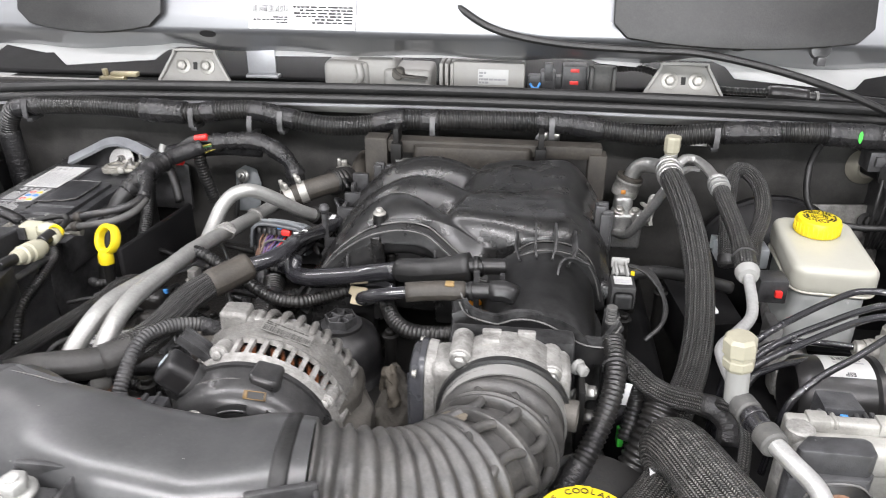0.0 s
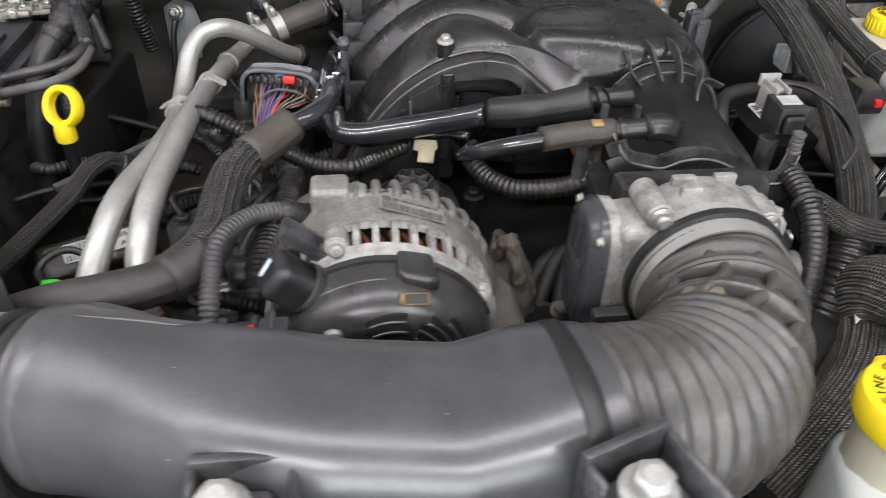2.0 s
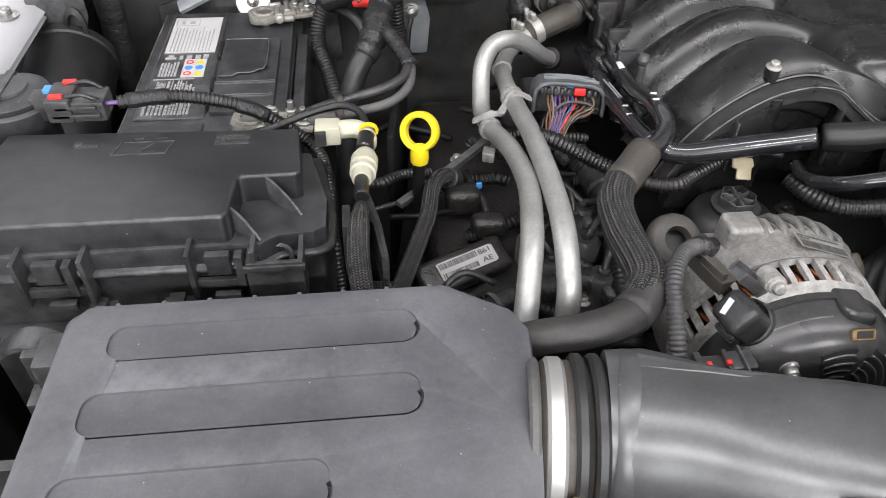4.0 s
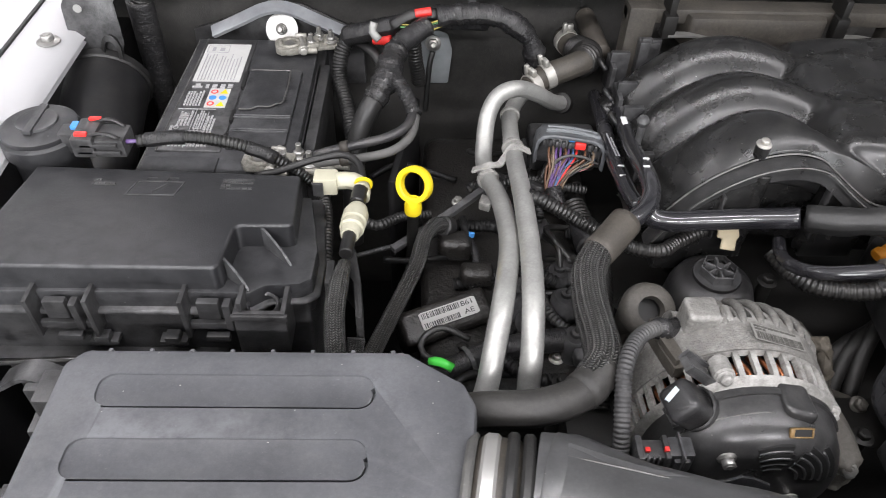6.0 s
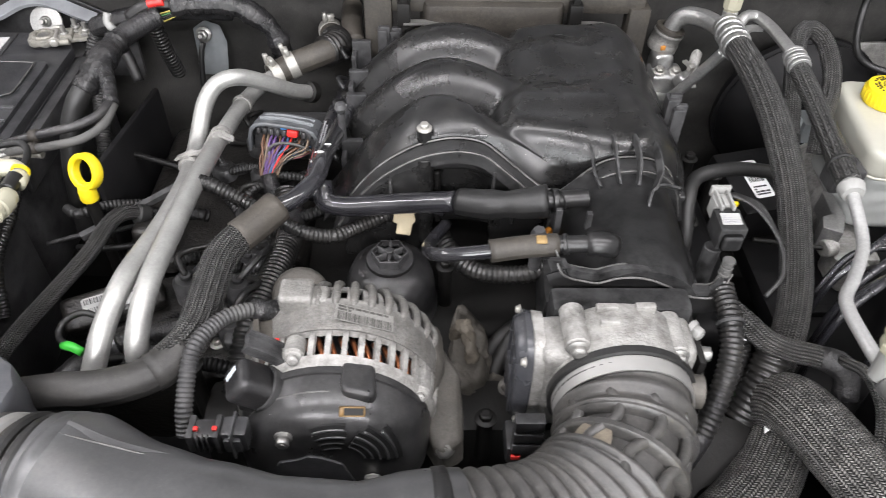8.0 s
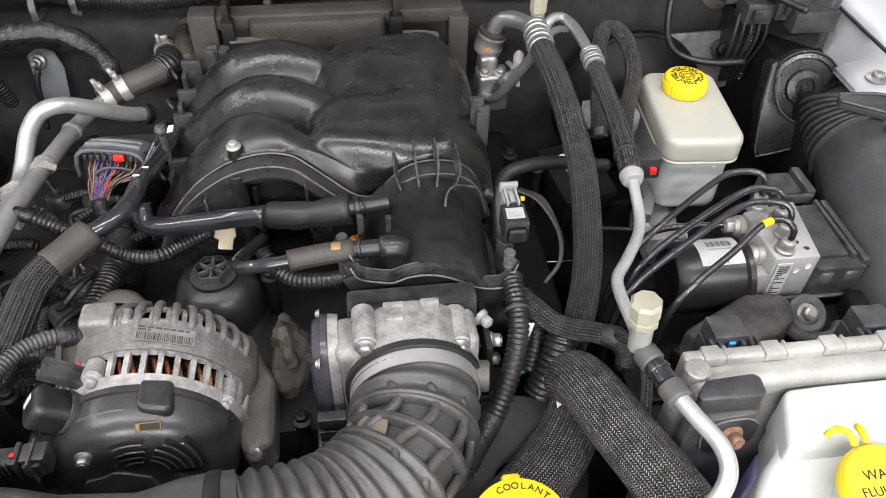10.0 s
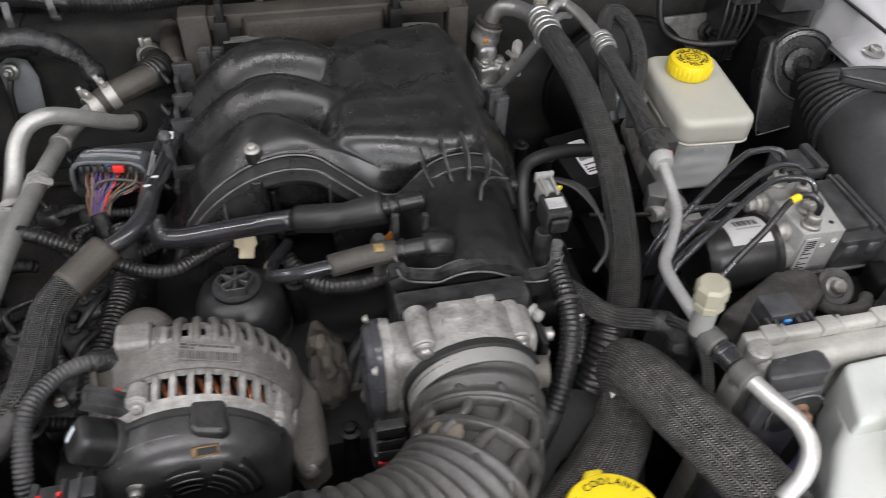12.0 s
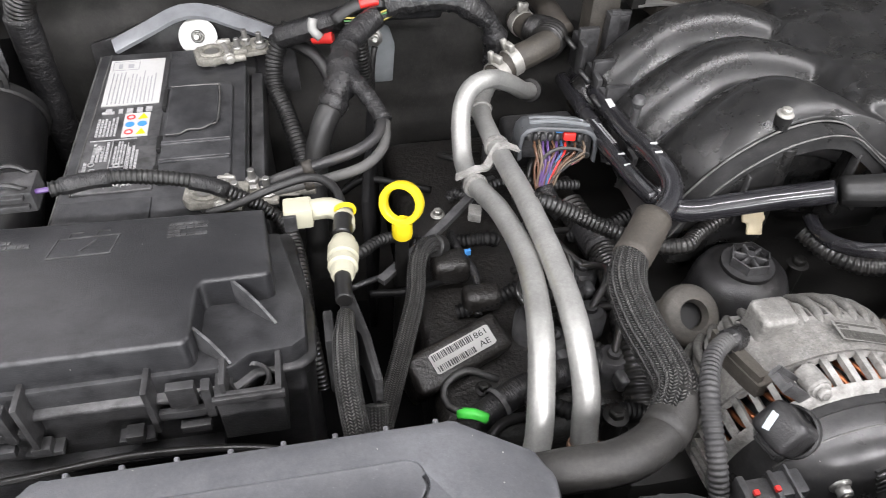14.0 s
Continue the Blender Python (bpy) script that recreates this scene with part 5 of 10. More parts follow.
for p in ((-0.102, 0.600, 1.009), (-0.038, 0.596, 0.955)):
    part("cover_nut", hex_head(p, (0, -1, 0), 0.0055, 0.007, 1.3), STEEL, cover, "bright steel nut")
for p in ((-0.098, 0.650, 1.039), (-0.002, 0.645, 0.998)):
    part("bolt", joined(rod((p[0], 0.668, p[2] - 0.004), p, 0.0085, 20), hex_head(p, (0, -1, 0.3), 0.0050, 0.005, 1.35)), CAST, alt, "flange bolt in a cast boss")
part("mount_ear", joined(rbox(-0.116, -0.089, 0.697, 0.722, 0.985, 1.053, 0.005, 3), rbox(-0.122, -0.088, 0.70, 0.735, 0.98, 1.020, 0.006), rbox(-0.094, -0.076, 0.700, 0.720, 1.01, 1.047, 0.006, 3)), CAST, alt, "square cast mounting ear")
part("mount_ear", weathered(joined(prism([(-0.022, 0.665), (0.004, 0.648), (0.020, 0.69), (0.016, 0.73), (-0.02, 0.738)], 0.955, 1.004, 0.010, 3, shear=((-0.02, 0.7), (-0.6, 0))), prism([(-0.008, 0.655), (0.014, 0.612), (0.034, 0.622), (0.034, 0.69), (0.012, 0.735), (-0.005, 0.735)], 0.925, 0.966, 0.010, 3)), 0.0022, 70), GRIMY_LIGHT, alt, "cast mounting arm")
part("mount_bolt", hex_head((0.018, 0.622, 0.956), (0, -0.8, 0.6), 0.0072, 0.007, 1.25), MACHINED, alt, "large mounting bolt")
alm = Matrix.Translation((-0.046, 0.687, 1.0425)) @ Matrix.Rotation(radians(20), 4, "Y")
part("label", rbox(-0.024, 0.024, -0.008, 0.008, 0.0, 0.0006, 0, 1, alm), surface("faded_foil_label", (0.30, 0.295, 0.28), 0.45, metal=0.3, dust=0.3, speck=0.4), alt, "silver barcode label")
part("print", joined(bars(barcode(-0.022, 0.022, -0.0075, 0.0005, 6), alm, 0.001), bars(text_rows(-0.022, 0.02, 0.002, 0.008, 2, 2), alm, 0.001)), surface("faded_ink", (0.07, 0.068, 0.062), 0.5, vary=0.5, blotch=200), alt)
bush = thing("tensioner_bush", (-0.117, 0.785, 0.90), "grey cast lug with a round bush beside the alternator", "bracket")
part("lug", joined(rod((-0.117, 0.79, 0.90), (-0.117, 0.785, 0.962), 0.022, 24), rbox(-0.135, -0.07, 0.765, 0.80, 0.90, 0.945, 0.01)), GRIMY_LIGHT, bush)
part("ring", lathe([(0.011, 0), (0.024, 0), (0.027, 0.007), (0.026, 0.014), (0.022, 0.018), (0.013, 0.019), (0.011, 0.012)], 32, aimed((-0.117, 0.78, 0.965), (0.1, -0.6, 0.8))), GRIMY_LIGHT, bush, "cast ring with a dark hole")
part("bore", lathe([(0, 0), (0.012, 0), (0.012, 0.006), (0, 0.006)], 20, aimed((-0.117, 0.78, 0.967), (0.1, -0.6, 0.8))), INK, bush)
bracket = thing("engine_bracket", (0.045, 0.75, 0.86), "dirty grey cast engine bracket with a soiled tan rag", "bracket")
part("casting", weathered(joined(prism([(0.022, 0.715), (0.036, 0.695), (0.058, 0.700), (0.066, 0.735), (0.058, 0.775), (0.030, 0.785)], 0.84, 0.945, 0.014, 4, shear=((0.04, 0.75), (-0.5, 0.35))), prism([(0.050, 0.70), (0.085, 0.688), (0.095, 0.71), (0.066, 0.735)], 0.86, 0.915, 0.008, 3)), 0.004, 60, 3), GRIMY, bracket, "lumpy grimy casting")
part("rag", weathered(tube([(0.030, 0.752, 0.940), (0.036, 0.742, 0.966), (0.041, 0.735, 0.968), (0.046, 0.722, 0.94)], 0.0058, 14, 0.003, wobble=0.3), 0.004, 120, 2), surface("soiled_tan_rag", (0.065, 0.054, 0.038), 0.8, dust=0.3, bump=0.8, speck=0.6), bracket, "soiled tan rag")
part("bolt", hex_head((0.078, 0.705, 0.922), (0, -0.5, 0.85), 0.006, 0.007, 1.4), GRIMY_LIGHT, bracket)
ap = thing("alternator_plug", (-0.135, 0.64, 1.02), "black alternator plug with a pale blue paint stripe", "connector")
apm = aimed((-0.124, 0.634, 1.024), (-0.66, -0.16, 0.66)) @ Matrix.Scale(0.88, 4)
part("boot", joined(rbox(-0.0165, 0.0165, -0.0150, 0.0150, -0.018, 0.0265, 0.0090, 5, apm), rbox(-0.0045, 0.0045, -0.0175, -0.013, -0.012, 0.014, 0.0012, 1, apm)), PLASTIC, ap, "rounded black boot")
part("skirt", joined(lathe([(0.0165, -0.020), (0.0200, -0.019), (0.0206, -0.012), (0.0200, -0.004), (0.0185, -0.003), (0.0165, -0.005)], 32, apm), rbox(-0.011, 0.011, -0.0225, -0.012, -0.012, 0.006, 0.002, 2, apm), rbox(-0.010, 0.010, -0.0205, -0.014, 0.004, 0.008, 0.001, 1, apm)), NECK, ap, "black lock skirt")
dome = apm @ Vector((0, 0, 0.008))
seen = [Vector(q).normalized() for q in ((0.977, -0.21, 0), (0.15, 0.69, 0.70), (-0.52, -0.40, 0.75))]
arc, back = [], apm.inverted().to_3x3()
for a, b in ((-0.12, 0.84), (-0.40, 0.66), (-0.62, 0.42), (-0.78, 0.15), (-0.84, -0.05)):
    way = seen[0] * a + seen[1] * b + seen[2] * math.sqrt(1 - a * a - b * b)
    u = (back @ way) * 0.88
    arc.append(dome + way * 0.88 / ((abs(u.x) / 0.0165) ** 4 + (abs(u.y) / 0.015) ** 4 + (abs(u.z) / 0.018) ** 4) ** 0.25)
part("paint_stripe", strip(arc, 0.0045, 0.0014, seen[2] - seen[0] * 0.5), surface("pale_blue_paint", (0.6, 0.68, 0.72), 0.5), ap, "pale blue paint stripe")
part("cable_boot", joined(strip([(-0.131, 0.653, 1.053), (-0.118, 0.655, 1.041), (-0.101, 0.657, 1.024)], 0.016, 0.006), strip([(-0.131, 0.646, 1.056), (-0.118, 0.648, 1.044), (-0.103, 0.650, 1.028)], 0.0025, 0.008), strip([(-0.131, 0.660, 1.056), (-0.118, 0.662, 1.044), (-0.103, 0.664, 1.028)], 0.0025, 0.008)), PLASTIC, ap, "black lever arm")
part("back_plate", joined(strip([(-0.116, 0.668, 1.024), (-0.122, 0.690, 1.022), (-0.126, 0.715, 1.018)], 0.030, 0.012), strip([(-0.128, 0.668, 1.030), (-0.134, 0.690, 1.028), (-0.138, 0.715, 1.024)], 0.004, 0.012)), GRIMY, ap, "dusty black holder plate")
part("red_lock", rbox(-0.1165, -0.1125, 0.668, 0.673, 1.030, 1.0345, 0.001), RED, ap)
ac2 = thing("regulator_connector", (-0.155, 0.60, 0.99), "black connector with red locks beside the alternator", "connector")
part("shell", joined(rbox(-0.170, -0.152, 0.594, 0.610, 0.986, 1.002, 0.003), rbox(-0.173, -0.168, 0.592, 0.612, 0.984, 1.004, 0.0015), rbox(-0.153, -0.149, 0.592, 0.612, 0.982, 1.005, 0.0015), *[rbox(-0.166 + 0.004 * k, -0.1645 + 0.004 * k, 0.592, 0.596, 0.984, 1.0035, 0.0005, 1) for k in range(3)]), PLASTIC, ac2)
part("socket", joined(rbox(-0.149, -0.130, 0.595, 0.612, 0.980, 1.003, 0.003), rbox(-0.146, -0.134, 0.592, 0.596, 0.984, 0.999, 0.001), rbox(-0.141, -0.139, 0.590, 0.614, 0.978, 1.006, 0.001)), PLASTIC_DUSTY, ac2, "grey-black socket")
for x, z in ((-0.166, 1.006), (-0.152, 1.0065)):
    part("red_lock", rbox(x - 0.0017, x + 0.0017, 0.597, 0.6005, z - 0.002, z + 0.001, 0.0006), RED, ac2)
for o in ac2.children_recursive:
    o.data.transform(Matrix.Translation((0.002, 0, 0.016)))
alo = thing("alternator_loom", (-0.17, 0.66, 1.0), "black corrugated loom to the alternator plugs", "wiring loom")
part("corrugated_sleeve", tube([(-0.128, 0.705, 1.030), (-0.142, 0.698, 1.038), (-0.160, 0.682, 1.043), (-0.174, 0.655, 1.042), (-0.178, 0.622, 1.020), (-0.178, 0.606, 1.0)], 0.0068, 14, 0.0016, corr=(0.0036, 0.0019)), surface("dusty_grey_loom", (0.035, 0.035, 0.036), 0.5, dust=0.4, dust_colour=(0.16, 0.155, 0.145), lint=0.02), alo)
part("tape_wrap", tube([(-0.118, 0.712, 1.022), (-0.128, 0.705, 1.030), (-0.138, 0.700, 1.036)], 0.0088, 14, wobble=0.2), CRUMPLED, alo, "frayed cloth tape")

# ---- oil filter housing ----
oil = thing("oil_filter_housing", (-0.037, 0.825, 0.86), "black oil filter housing with a ribbed hexagon cap", "oil filter")
part("canister", lathe([(0, 0.0), (0.048, 0), (0.048, 0.044), (0.0455, 0.047), (0.0455, 0.060), (0.0438, 0.076), (0.0385, 0.089), (0.030, 0.0955), (0.024, 0.0975), (0.0235, 0.101), (0, 0.102)], 40, pose(-0.034, 0.827, 0.868)), PLASTIC, oil, "smooth black domed canister")
part("cap_rim", lathe([(0.0145, 0), (0.0185, 0), (0.0185, 0.013), (0.0172, 0.0135), (0.016, 0.010), (0.0145, 0.010)], 6, pose(-0.034, 0.827, 0.966)), PLASTIC, oil, "hexagon rim")
for k in range(6):
    part("rib", rbox(0.002, 0.016, -0.0011, 0.0011, 0.0, 0.0125, 0.0004, 1, pose(-0.034, 0.827, 0.966) @ Matrix.Rotation(k * math.pi / 3 + 0.5, 4, "Z")), PLASTIC, oil)
part("hub", rod((-0.034, 0.827, 0.966), (-0.034, 0.827, 0.981), 0.0042), PLASTIC, oil)

# ---- intake duct ----
duct = thing("intake_duct", (-0.1, 0.51, 0.95), "smooth black intake duct with a bellows to the throttle", "air duct")


def smooth_sections(keys, n=8):
    out = []
    for (c0, a0, b0, w0), (c1, a1, b1, w1) in zip(keys[:-1], keys[1:]):
        for i in range(n):
            t = i / n
            s = t * t * (3 - 2 * t)
            out.append((Vector(c0).lerp(Vector(c1), t), a0 + (a1 - a0) * s, b0 + (b1 - b0) * s, Vector(w0).lerp(Vector(w1), s)))
    out.append((Vector(keys[-1][0]), *keys[-1][1:]))
    return out


DUCT_KEYS = [((-0.250, 0.556, 1.021), 0.048, 0.048, (1, -0.2, 0.1)), ((-0.232, 0.552, 1.024), 0.050, 0.048, (1, -0.4, 0.15)), ((-0.195, 0.533, 1.031), 0.046, 0.047, (1, -0.5, 0.12)),
             ((-0.150, 0.511, 1.034), 0.046, 0.049, (1, -0.38, 0.03)), ((-0.095, 0.496, 1.032), 0.047, 0.049, (1, -0.12, -0.03)), ((-0.040, 0.493, 1.028), 0.048, 0.048, (1, 0.0, -0.02)),
             ((0.005, 0.500, 1.031), 0.049, 0.050, (1, 0.08, -0.02)), ((0.028, 0.503, 1.031), 0.050, 0.050, (1, 0.15, -0.1))]
part("tube", loft(smooth_sections(DUCT_KEYS), 64, lambda x: float(np.interp(x, [-0.19, -0.13, -0.01, 0.03], [2.15, 3.4, 3.4, 2.4]))), DUCT, duct, "smooth satin black duct")
part("collar", lathe([(0.040, -0.009), (0.0490, -0.009), (0.0505, -0.007), (0.0505, 0.002), (0.0485, 0.005), (0.040, 0.007)], 48, aimed((-0.236, 0.5525, 1.0225), (1, -0.30, 0.1))), DUCT, duct, "raised collar")
part("seam_edge", tube([(-0.236, 0.566, 1.0695), (-0.195, 0.5535, 1.0745), (-0.15, 0.5415, 1.0745), (-0.095, 0.5285, 1.0735), (-0.04, 0.5255, 1.0695)], 0.0008, 6, 0.006), PALE_EDGE, duct, "worn pale seam line")
part("seam", strip([(-0.232, 0.574, 1.066), (-0.195, 0.556, 1.072), (-0.15, 0.544, 1.072), (-0.095, 0.531, 1.071), (-0.04, 0.528, 1.067), (0.005, 0.536, 1.070)], 0.005, 0.004, step=0.01), DUCT, duct, "raised moulding seam")
BELLOWS = [(0.022, 0.501, 1.031), (0.055, 0.508, 1.022), (0.09, 0.522, 1.012), (0.122, 0.547, 1.006), (0.145, 0.580, 1.004), (0.155, 0.615, 1.004), (0.157, 0.652, 1.004)]


def stretch(line, s0, s1, n=14):
    """Points of a smooth line between two shares of its length."""
    fine = spline(line, 0.002)
    a, b = int(s0 * (len(fine) - 1)), int(s1 * (len(fine) - 1))
    return [fine[a + round((b - a) * k / n)] for k in range(n + 1)]


part("bellows", tube(stretch(BELLOWS, 0, 0.56), 0.0545, 56, 0.002, corr=(0.0128, 0.0105)), BELLOWS_RUBBER, duct, "tightly ribbed rubber bellows")
part("elbow", tube(stretch(BELLOWS, 0.53, 0.80), 0.0425, 56, 0.002), BELLOWS_RUBBER, duct, "smooth elbow under a lattice of ribs")
part("bellows", tube(stretch(BELLOWS, 0.77, 1.0), 0.0545, 56, 0.002, corr=(0.0172, 0.0085)), BELLOWS_RUBBER, duct, "softly ribbed rubber bellows")
mid = stretch(BELLOWS, 0.50, 0.83, 12)
for a in (-40, 2, 40, 76, 112, 150):
    line = []
    for i in range(len(mid)):
        tan = (mid[min(i + 1, len(mid) - 1)] - mid[max(i - 1, 0)]).normalized()
        side = tan.cross(Vector((0, 0, 1))).normalized()
        lean = a + 9 * math.sin(i / (len(mid) - 1) * math.pi * 2)
        line.append(mid[i] + side * (0.0478 * math.cos(radians(lean))) + side.cross(tan) * (0.0478 * math.sin(radians(lean))))
    part("lattice_rib", tube(line, 0.0042, 12), BELLOWS_RUBBER, duct, "lengthwise lattice rib")
for i in (2, 6, 10):
    tan = mid[i + 1] - mid[i - 1]
    part("lattice_ring", lathe([(0.042, -0.0042), (0.0505, -0.0036), (0.0522, -0.002), (0.0522, 0.002), (0.0505, 0.0036), (0.042, 0.0042)], 48, aimed(mid[i], tan)), BELLOWS_RUBBER, duct, "cross rib of the lattice")
part("tan_patch", lathe([(0, 0), (0.012, 0), (0.011, 0.001), (0, 0.0012)], 20, aimed((0.1165, 0.573, 1.0470), (-0.30, 0.15, 1)) @ Matrix.Diagonal((1.7, 1.15, 1, 1))), surface("tan_dirt", (0.16, 0.135, 0.10), 0.7, dust=0.4, speck=0.5), duct, "tan patch of dried dirt")
clamp_ring = lathe([(0.0525, -0.006), (0.0545, -0.0065), (0.0548, 0.0065), (0.0525, 0.006)], 48)
part("clamp", moved(clamp_ring, aimed((0.157, 0.632, 1.004), (0, 1, 0))), BAND, duct, "steel band clamp")
part("collar", loft([((0.009, 0.5003, 1.031), 0.0490, 0.0500, (1, 0.10, -0.03)), ((0.0105, 0.5005, 1.031), 0.0510, 0.0520, (1, 0.10, -0.03)), ((0.0185, 0.5015, 1.031), 0.0510, 0.0520, (1, 0.12, -0.05)), ((0.020, 0.5018, 1.031), 0.0490, 0.0500, (1, 0.12, -0.05))], 64, 2.7), RUBBER, duct, "raised rubber rim")
part("collar", moved(lathe([(0.0555, -0.0035), (0.0585, -0.003), (0.0585, 0.003), (0.0555, 0.0035)], 48), aimed((0.157, 0.642, 1.004), (0, 1, 0))), RUBBER, duct)
cw = Vector((1, -0.16, 0.05)).normalized()
for d, r, w, mat, lab, nm in ((-0.036, 0.0492, 0.0150, BAND, "steel band clamp", "clamp"), (-0.049, 0.0485, 0.007, RUBBER_GREY, "", "cuff_lip"), (-0.0215, 0.0515, 0.0085, RUBBER, "", "cuff_rib"), (-0.0105, 0.0515, 0.0085, RUBBER, "", "cuff_rib"), (-0.03, 0.047, 0.05, RUBBER_BROWN, "dusty brown rubber cuff", "cuff")):
    c = Vector((-0.247, 0.552, 1.018)) + cw * d
    e = w * 0.25
    part(nm, lathe([(0, -w / 2), (r - e, -w / 2), (r, -w / 2 + e), (r, w / 2 - e), (r - e, w / 2), (0, w / 2)], 48, aimed(c, cw)), mat, duct, lab)
part("clamp_screw", joined(rod((-0.287, 0.503, 1.010), (-0.279, 0.503, 1.028), 0.006), hex_head((-0.281, 0.500, 1.008), (0, -0.6, -0.8), 0.006, 0.008)), surface("brassy_steel", (0.45, 0.38, 0.25), 0.35, metal=0.9), duct, "brassy clamp screw")
for bx, by, bz, rot in ((-0.141, 0.444, 1.068, 0), (0.029, 0.431, 1.077, 20)):
    m = pose(bx, by, bz, 0, 0, rot)
    tab = part("mount_tab", rbox(-0.016, 0.029, 0.020, 0.0255, -0.035, 0.006, 0.002, 2, m), PLASTIC, duct, "black mounting tab")
    part("cheek", rbox(-0.0165, -0.0125, 0.008, 0.021, -0.03, 0.003, 0.0015, 1, m), PLASTIC, tab)
    part("cheek", rbox(0.0255, 0.0295, -0.02, 0.021, -0.03, 0.003, 0.0015, 1, m), PLASTIC, tab)
    part("seat", rbox(-0.019, 0.019, -0.025, 0.014, -0.035, -0.004, 0.003, 1, m), PLASTIC, tab)
    part("mount_bolt", hex_head(m @ Vector((0, 0.0, 0.001)), (0, -0.1, 1), 0.0092, 0.011, 1.35), surface("white_zinc", (0.38, 0.38, 0.365), 0.45, metal=0.5, dust=0.3, speck=0.3), duct, "pale zinc bolt")

# ---- air filter box ----
airbox = thing("air_filter_box", (-0.44, 0.53, 0.90), "charcoal plastic air filter box with raised panels on its lid", "air filter box")


def rounded(x0, x1, y0, y1, r, n=6):
    pts = []
    for cx, cy, a0 in ((x1 - r, y1 - r, 0), (x0 + r, y1 - r, 90), (x0 + r, y0 + r, 180), (x1 - r, y0 + r, 270)):
        for k in range(n + 1):
            a = radians(a0 + 90 * k / n)
            pts.append((cx + r * math.cos(a), cy + r * math.sin(a)))
    return pts


def carved(me, *cutters):
    """A mesh with the shapes of the cutters taken out of it."""
    ob = bpy.data.objects.new("solid", me)
    scene.collection.objects.link(ob)
    tools = []
    for c in cutters:
        tool = bpy.data.objects.new("cutter", c)
        scene.collection.objects.link(tool)
        tools.append(tool)
        mod = ob.modifiers.new("cut", "BOOLEAN")
        mod.operation, mod.object, mod.solver = "DIFFERENCE", tool, "EXACT"
    out = bpy.data.meshes.new_from_object(ob.evaluated_get(bpy.context.evaluated_depsgraph_get()))
    for o in (ob, *tools):
        bpy.data.objects.remove(o)
    bm = bmesh.new()
    bm.from_mesh(out)
    return from_bm(bm, 28)


FIELDS = ((-0.557, -0.362, 0.611, 0.638), (-0.562, -0.364, 0.556, 0.586), (-0.566, -0.418, 0.500, 0.531))


def airbox_lid():
    out = [(-0.595, 0.40), (-0.36, 0.40), (-0.318, 0.455), (-0.302, 0.50), (-0.293, 0.56), (-0.288, 0.615), (-0.297, 0.634), (-0.340, 0.662), (-0.575, 0.662), (-0.590, 0.650)]
    fields = [prism(rounded(x0, x1, y0, y1, 0.011), 1.0528, 1.08, 0.0012, 2) for x0, x1, y0, y1 in FIELDS]
    ramp_cut = rbox(-0.2, 0.2, 0.0, 0.2, 0.0, 0.2, 0.0, 1, Matrix.Translation((-0.338, 0.505, 1.0556)) @ Matrix.Rotation(radians(232), 4, "Z") @ Matrix.Rotation(radians(-24), 4, "X"))
    grooves = []
    for x0, x1, y0, y1 in FIELDS:
        ring = [(x1 - 0.011 + r * math.cos(radians(a)), y0 + 0.011 + r * math.sin(radians(a))) for r, turns in ((0.0126, range(-90, 31, 12)), (0.0100, range(30, -91, -12))) for a in turns]
        grooves.append(prism([(x0 + 0.008, y0 - 0.0016)] + ring + [(x0 + 0.008, y0 + 0.0010)], 1.0485, 1.09, 0, 1))
    return carved(prism(out, 0.93, 1.055, 0.010, 4), *fields, ramp_cut, *grooves)


part("lid", airbox_lid(), AIRBOX, airbox, "grained charcoal lid with sunken fields and a sloped corner")
part("base", prism([(-0.60, 0.39), (-0.36, 0.39), (-0.30, 0.46), (-0.285, 0.62), (-0.335, 0.668), (-0.60, 0.668)], 0.60, 0.925, 0.01), PLASTIC, airbox, "black lower box")


for k in range(8):
    x = -0.56 + 0.03 * k
    part("lid_tooth", rbox(x - 0.0016, x + 0.0016, 0.6605, 0.6650, 1.035, 1.050, 0.0007, 1), AIRBOX, airbox)
part("outlet_boss", lathe([(0, -0.02), (0.041, -0.02), (0.041, 0.016), (0.039, 0.018), (0, 0.018)], 40, aimed((-0.301, 0.56, 1.012), (1, -0.16, 0.05))), AIRBOX, airbox, "round outlet")
part("lid_clip", joined(rbox(-0.615, -0.588, 0.63, 0.66, 0.97, 1.03, 0.003), rbox(-0.632, -0.60, 0.60, 0.67, 0.95, 0.972, 0.003)), PLASTIC, airbox, "black lid clip")
for y in (0.645, 0.56):
    part("lid_clip", joined(rbox(-0.625, -0.59, y - 0.004, y + 0.004, 0.96, 1.028, 0.002), rbox(-0.625, -0.612, y - 0.022, y + 0.022, 0.96, 1.0, 0.002)), PLASTIC, airbox, "black lid clip")
part("bracket", strip([(-0.66, 0.67, 1.0), (-0.63, 0.665, 1.02), (-0.60, 0.66, 1.01)], 0.02, 0.004), PLASTIC, airbox)

# ---- fuse box ----
fuse = thing("fuse_box", (-0.56, 0.79, 0.86), "black grained fuse box with a stepped lid and latches", "fuse box")
SL = ((-0.5, 0.78), (0.0, -0.15))
part("lid", prism([(-0.71, 0.741), (-0.500, 0.741), (-0.496, 0.746), (-0.495, 0.798), (-0.491, 0.803), (-0.448, 0.803), (-0.444, 0.807), (-0.450, 0.890), (-0.71, 0.902)], 0.985, 1.0525, 0.0035, 3, shear=SL), PLASTIC_DUSTY, fuse, "grained black lid")
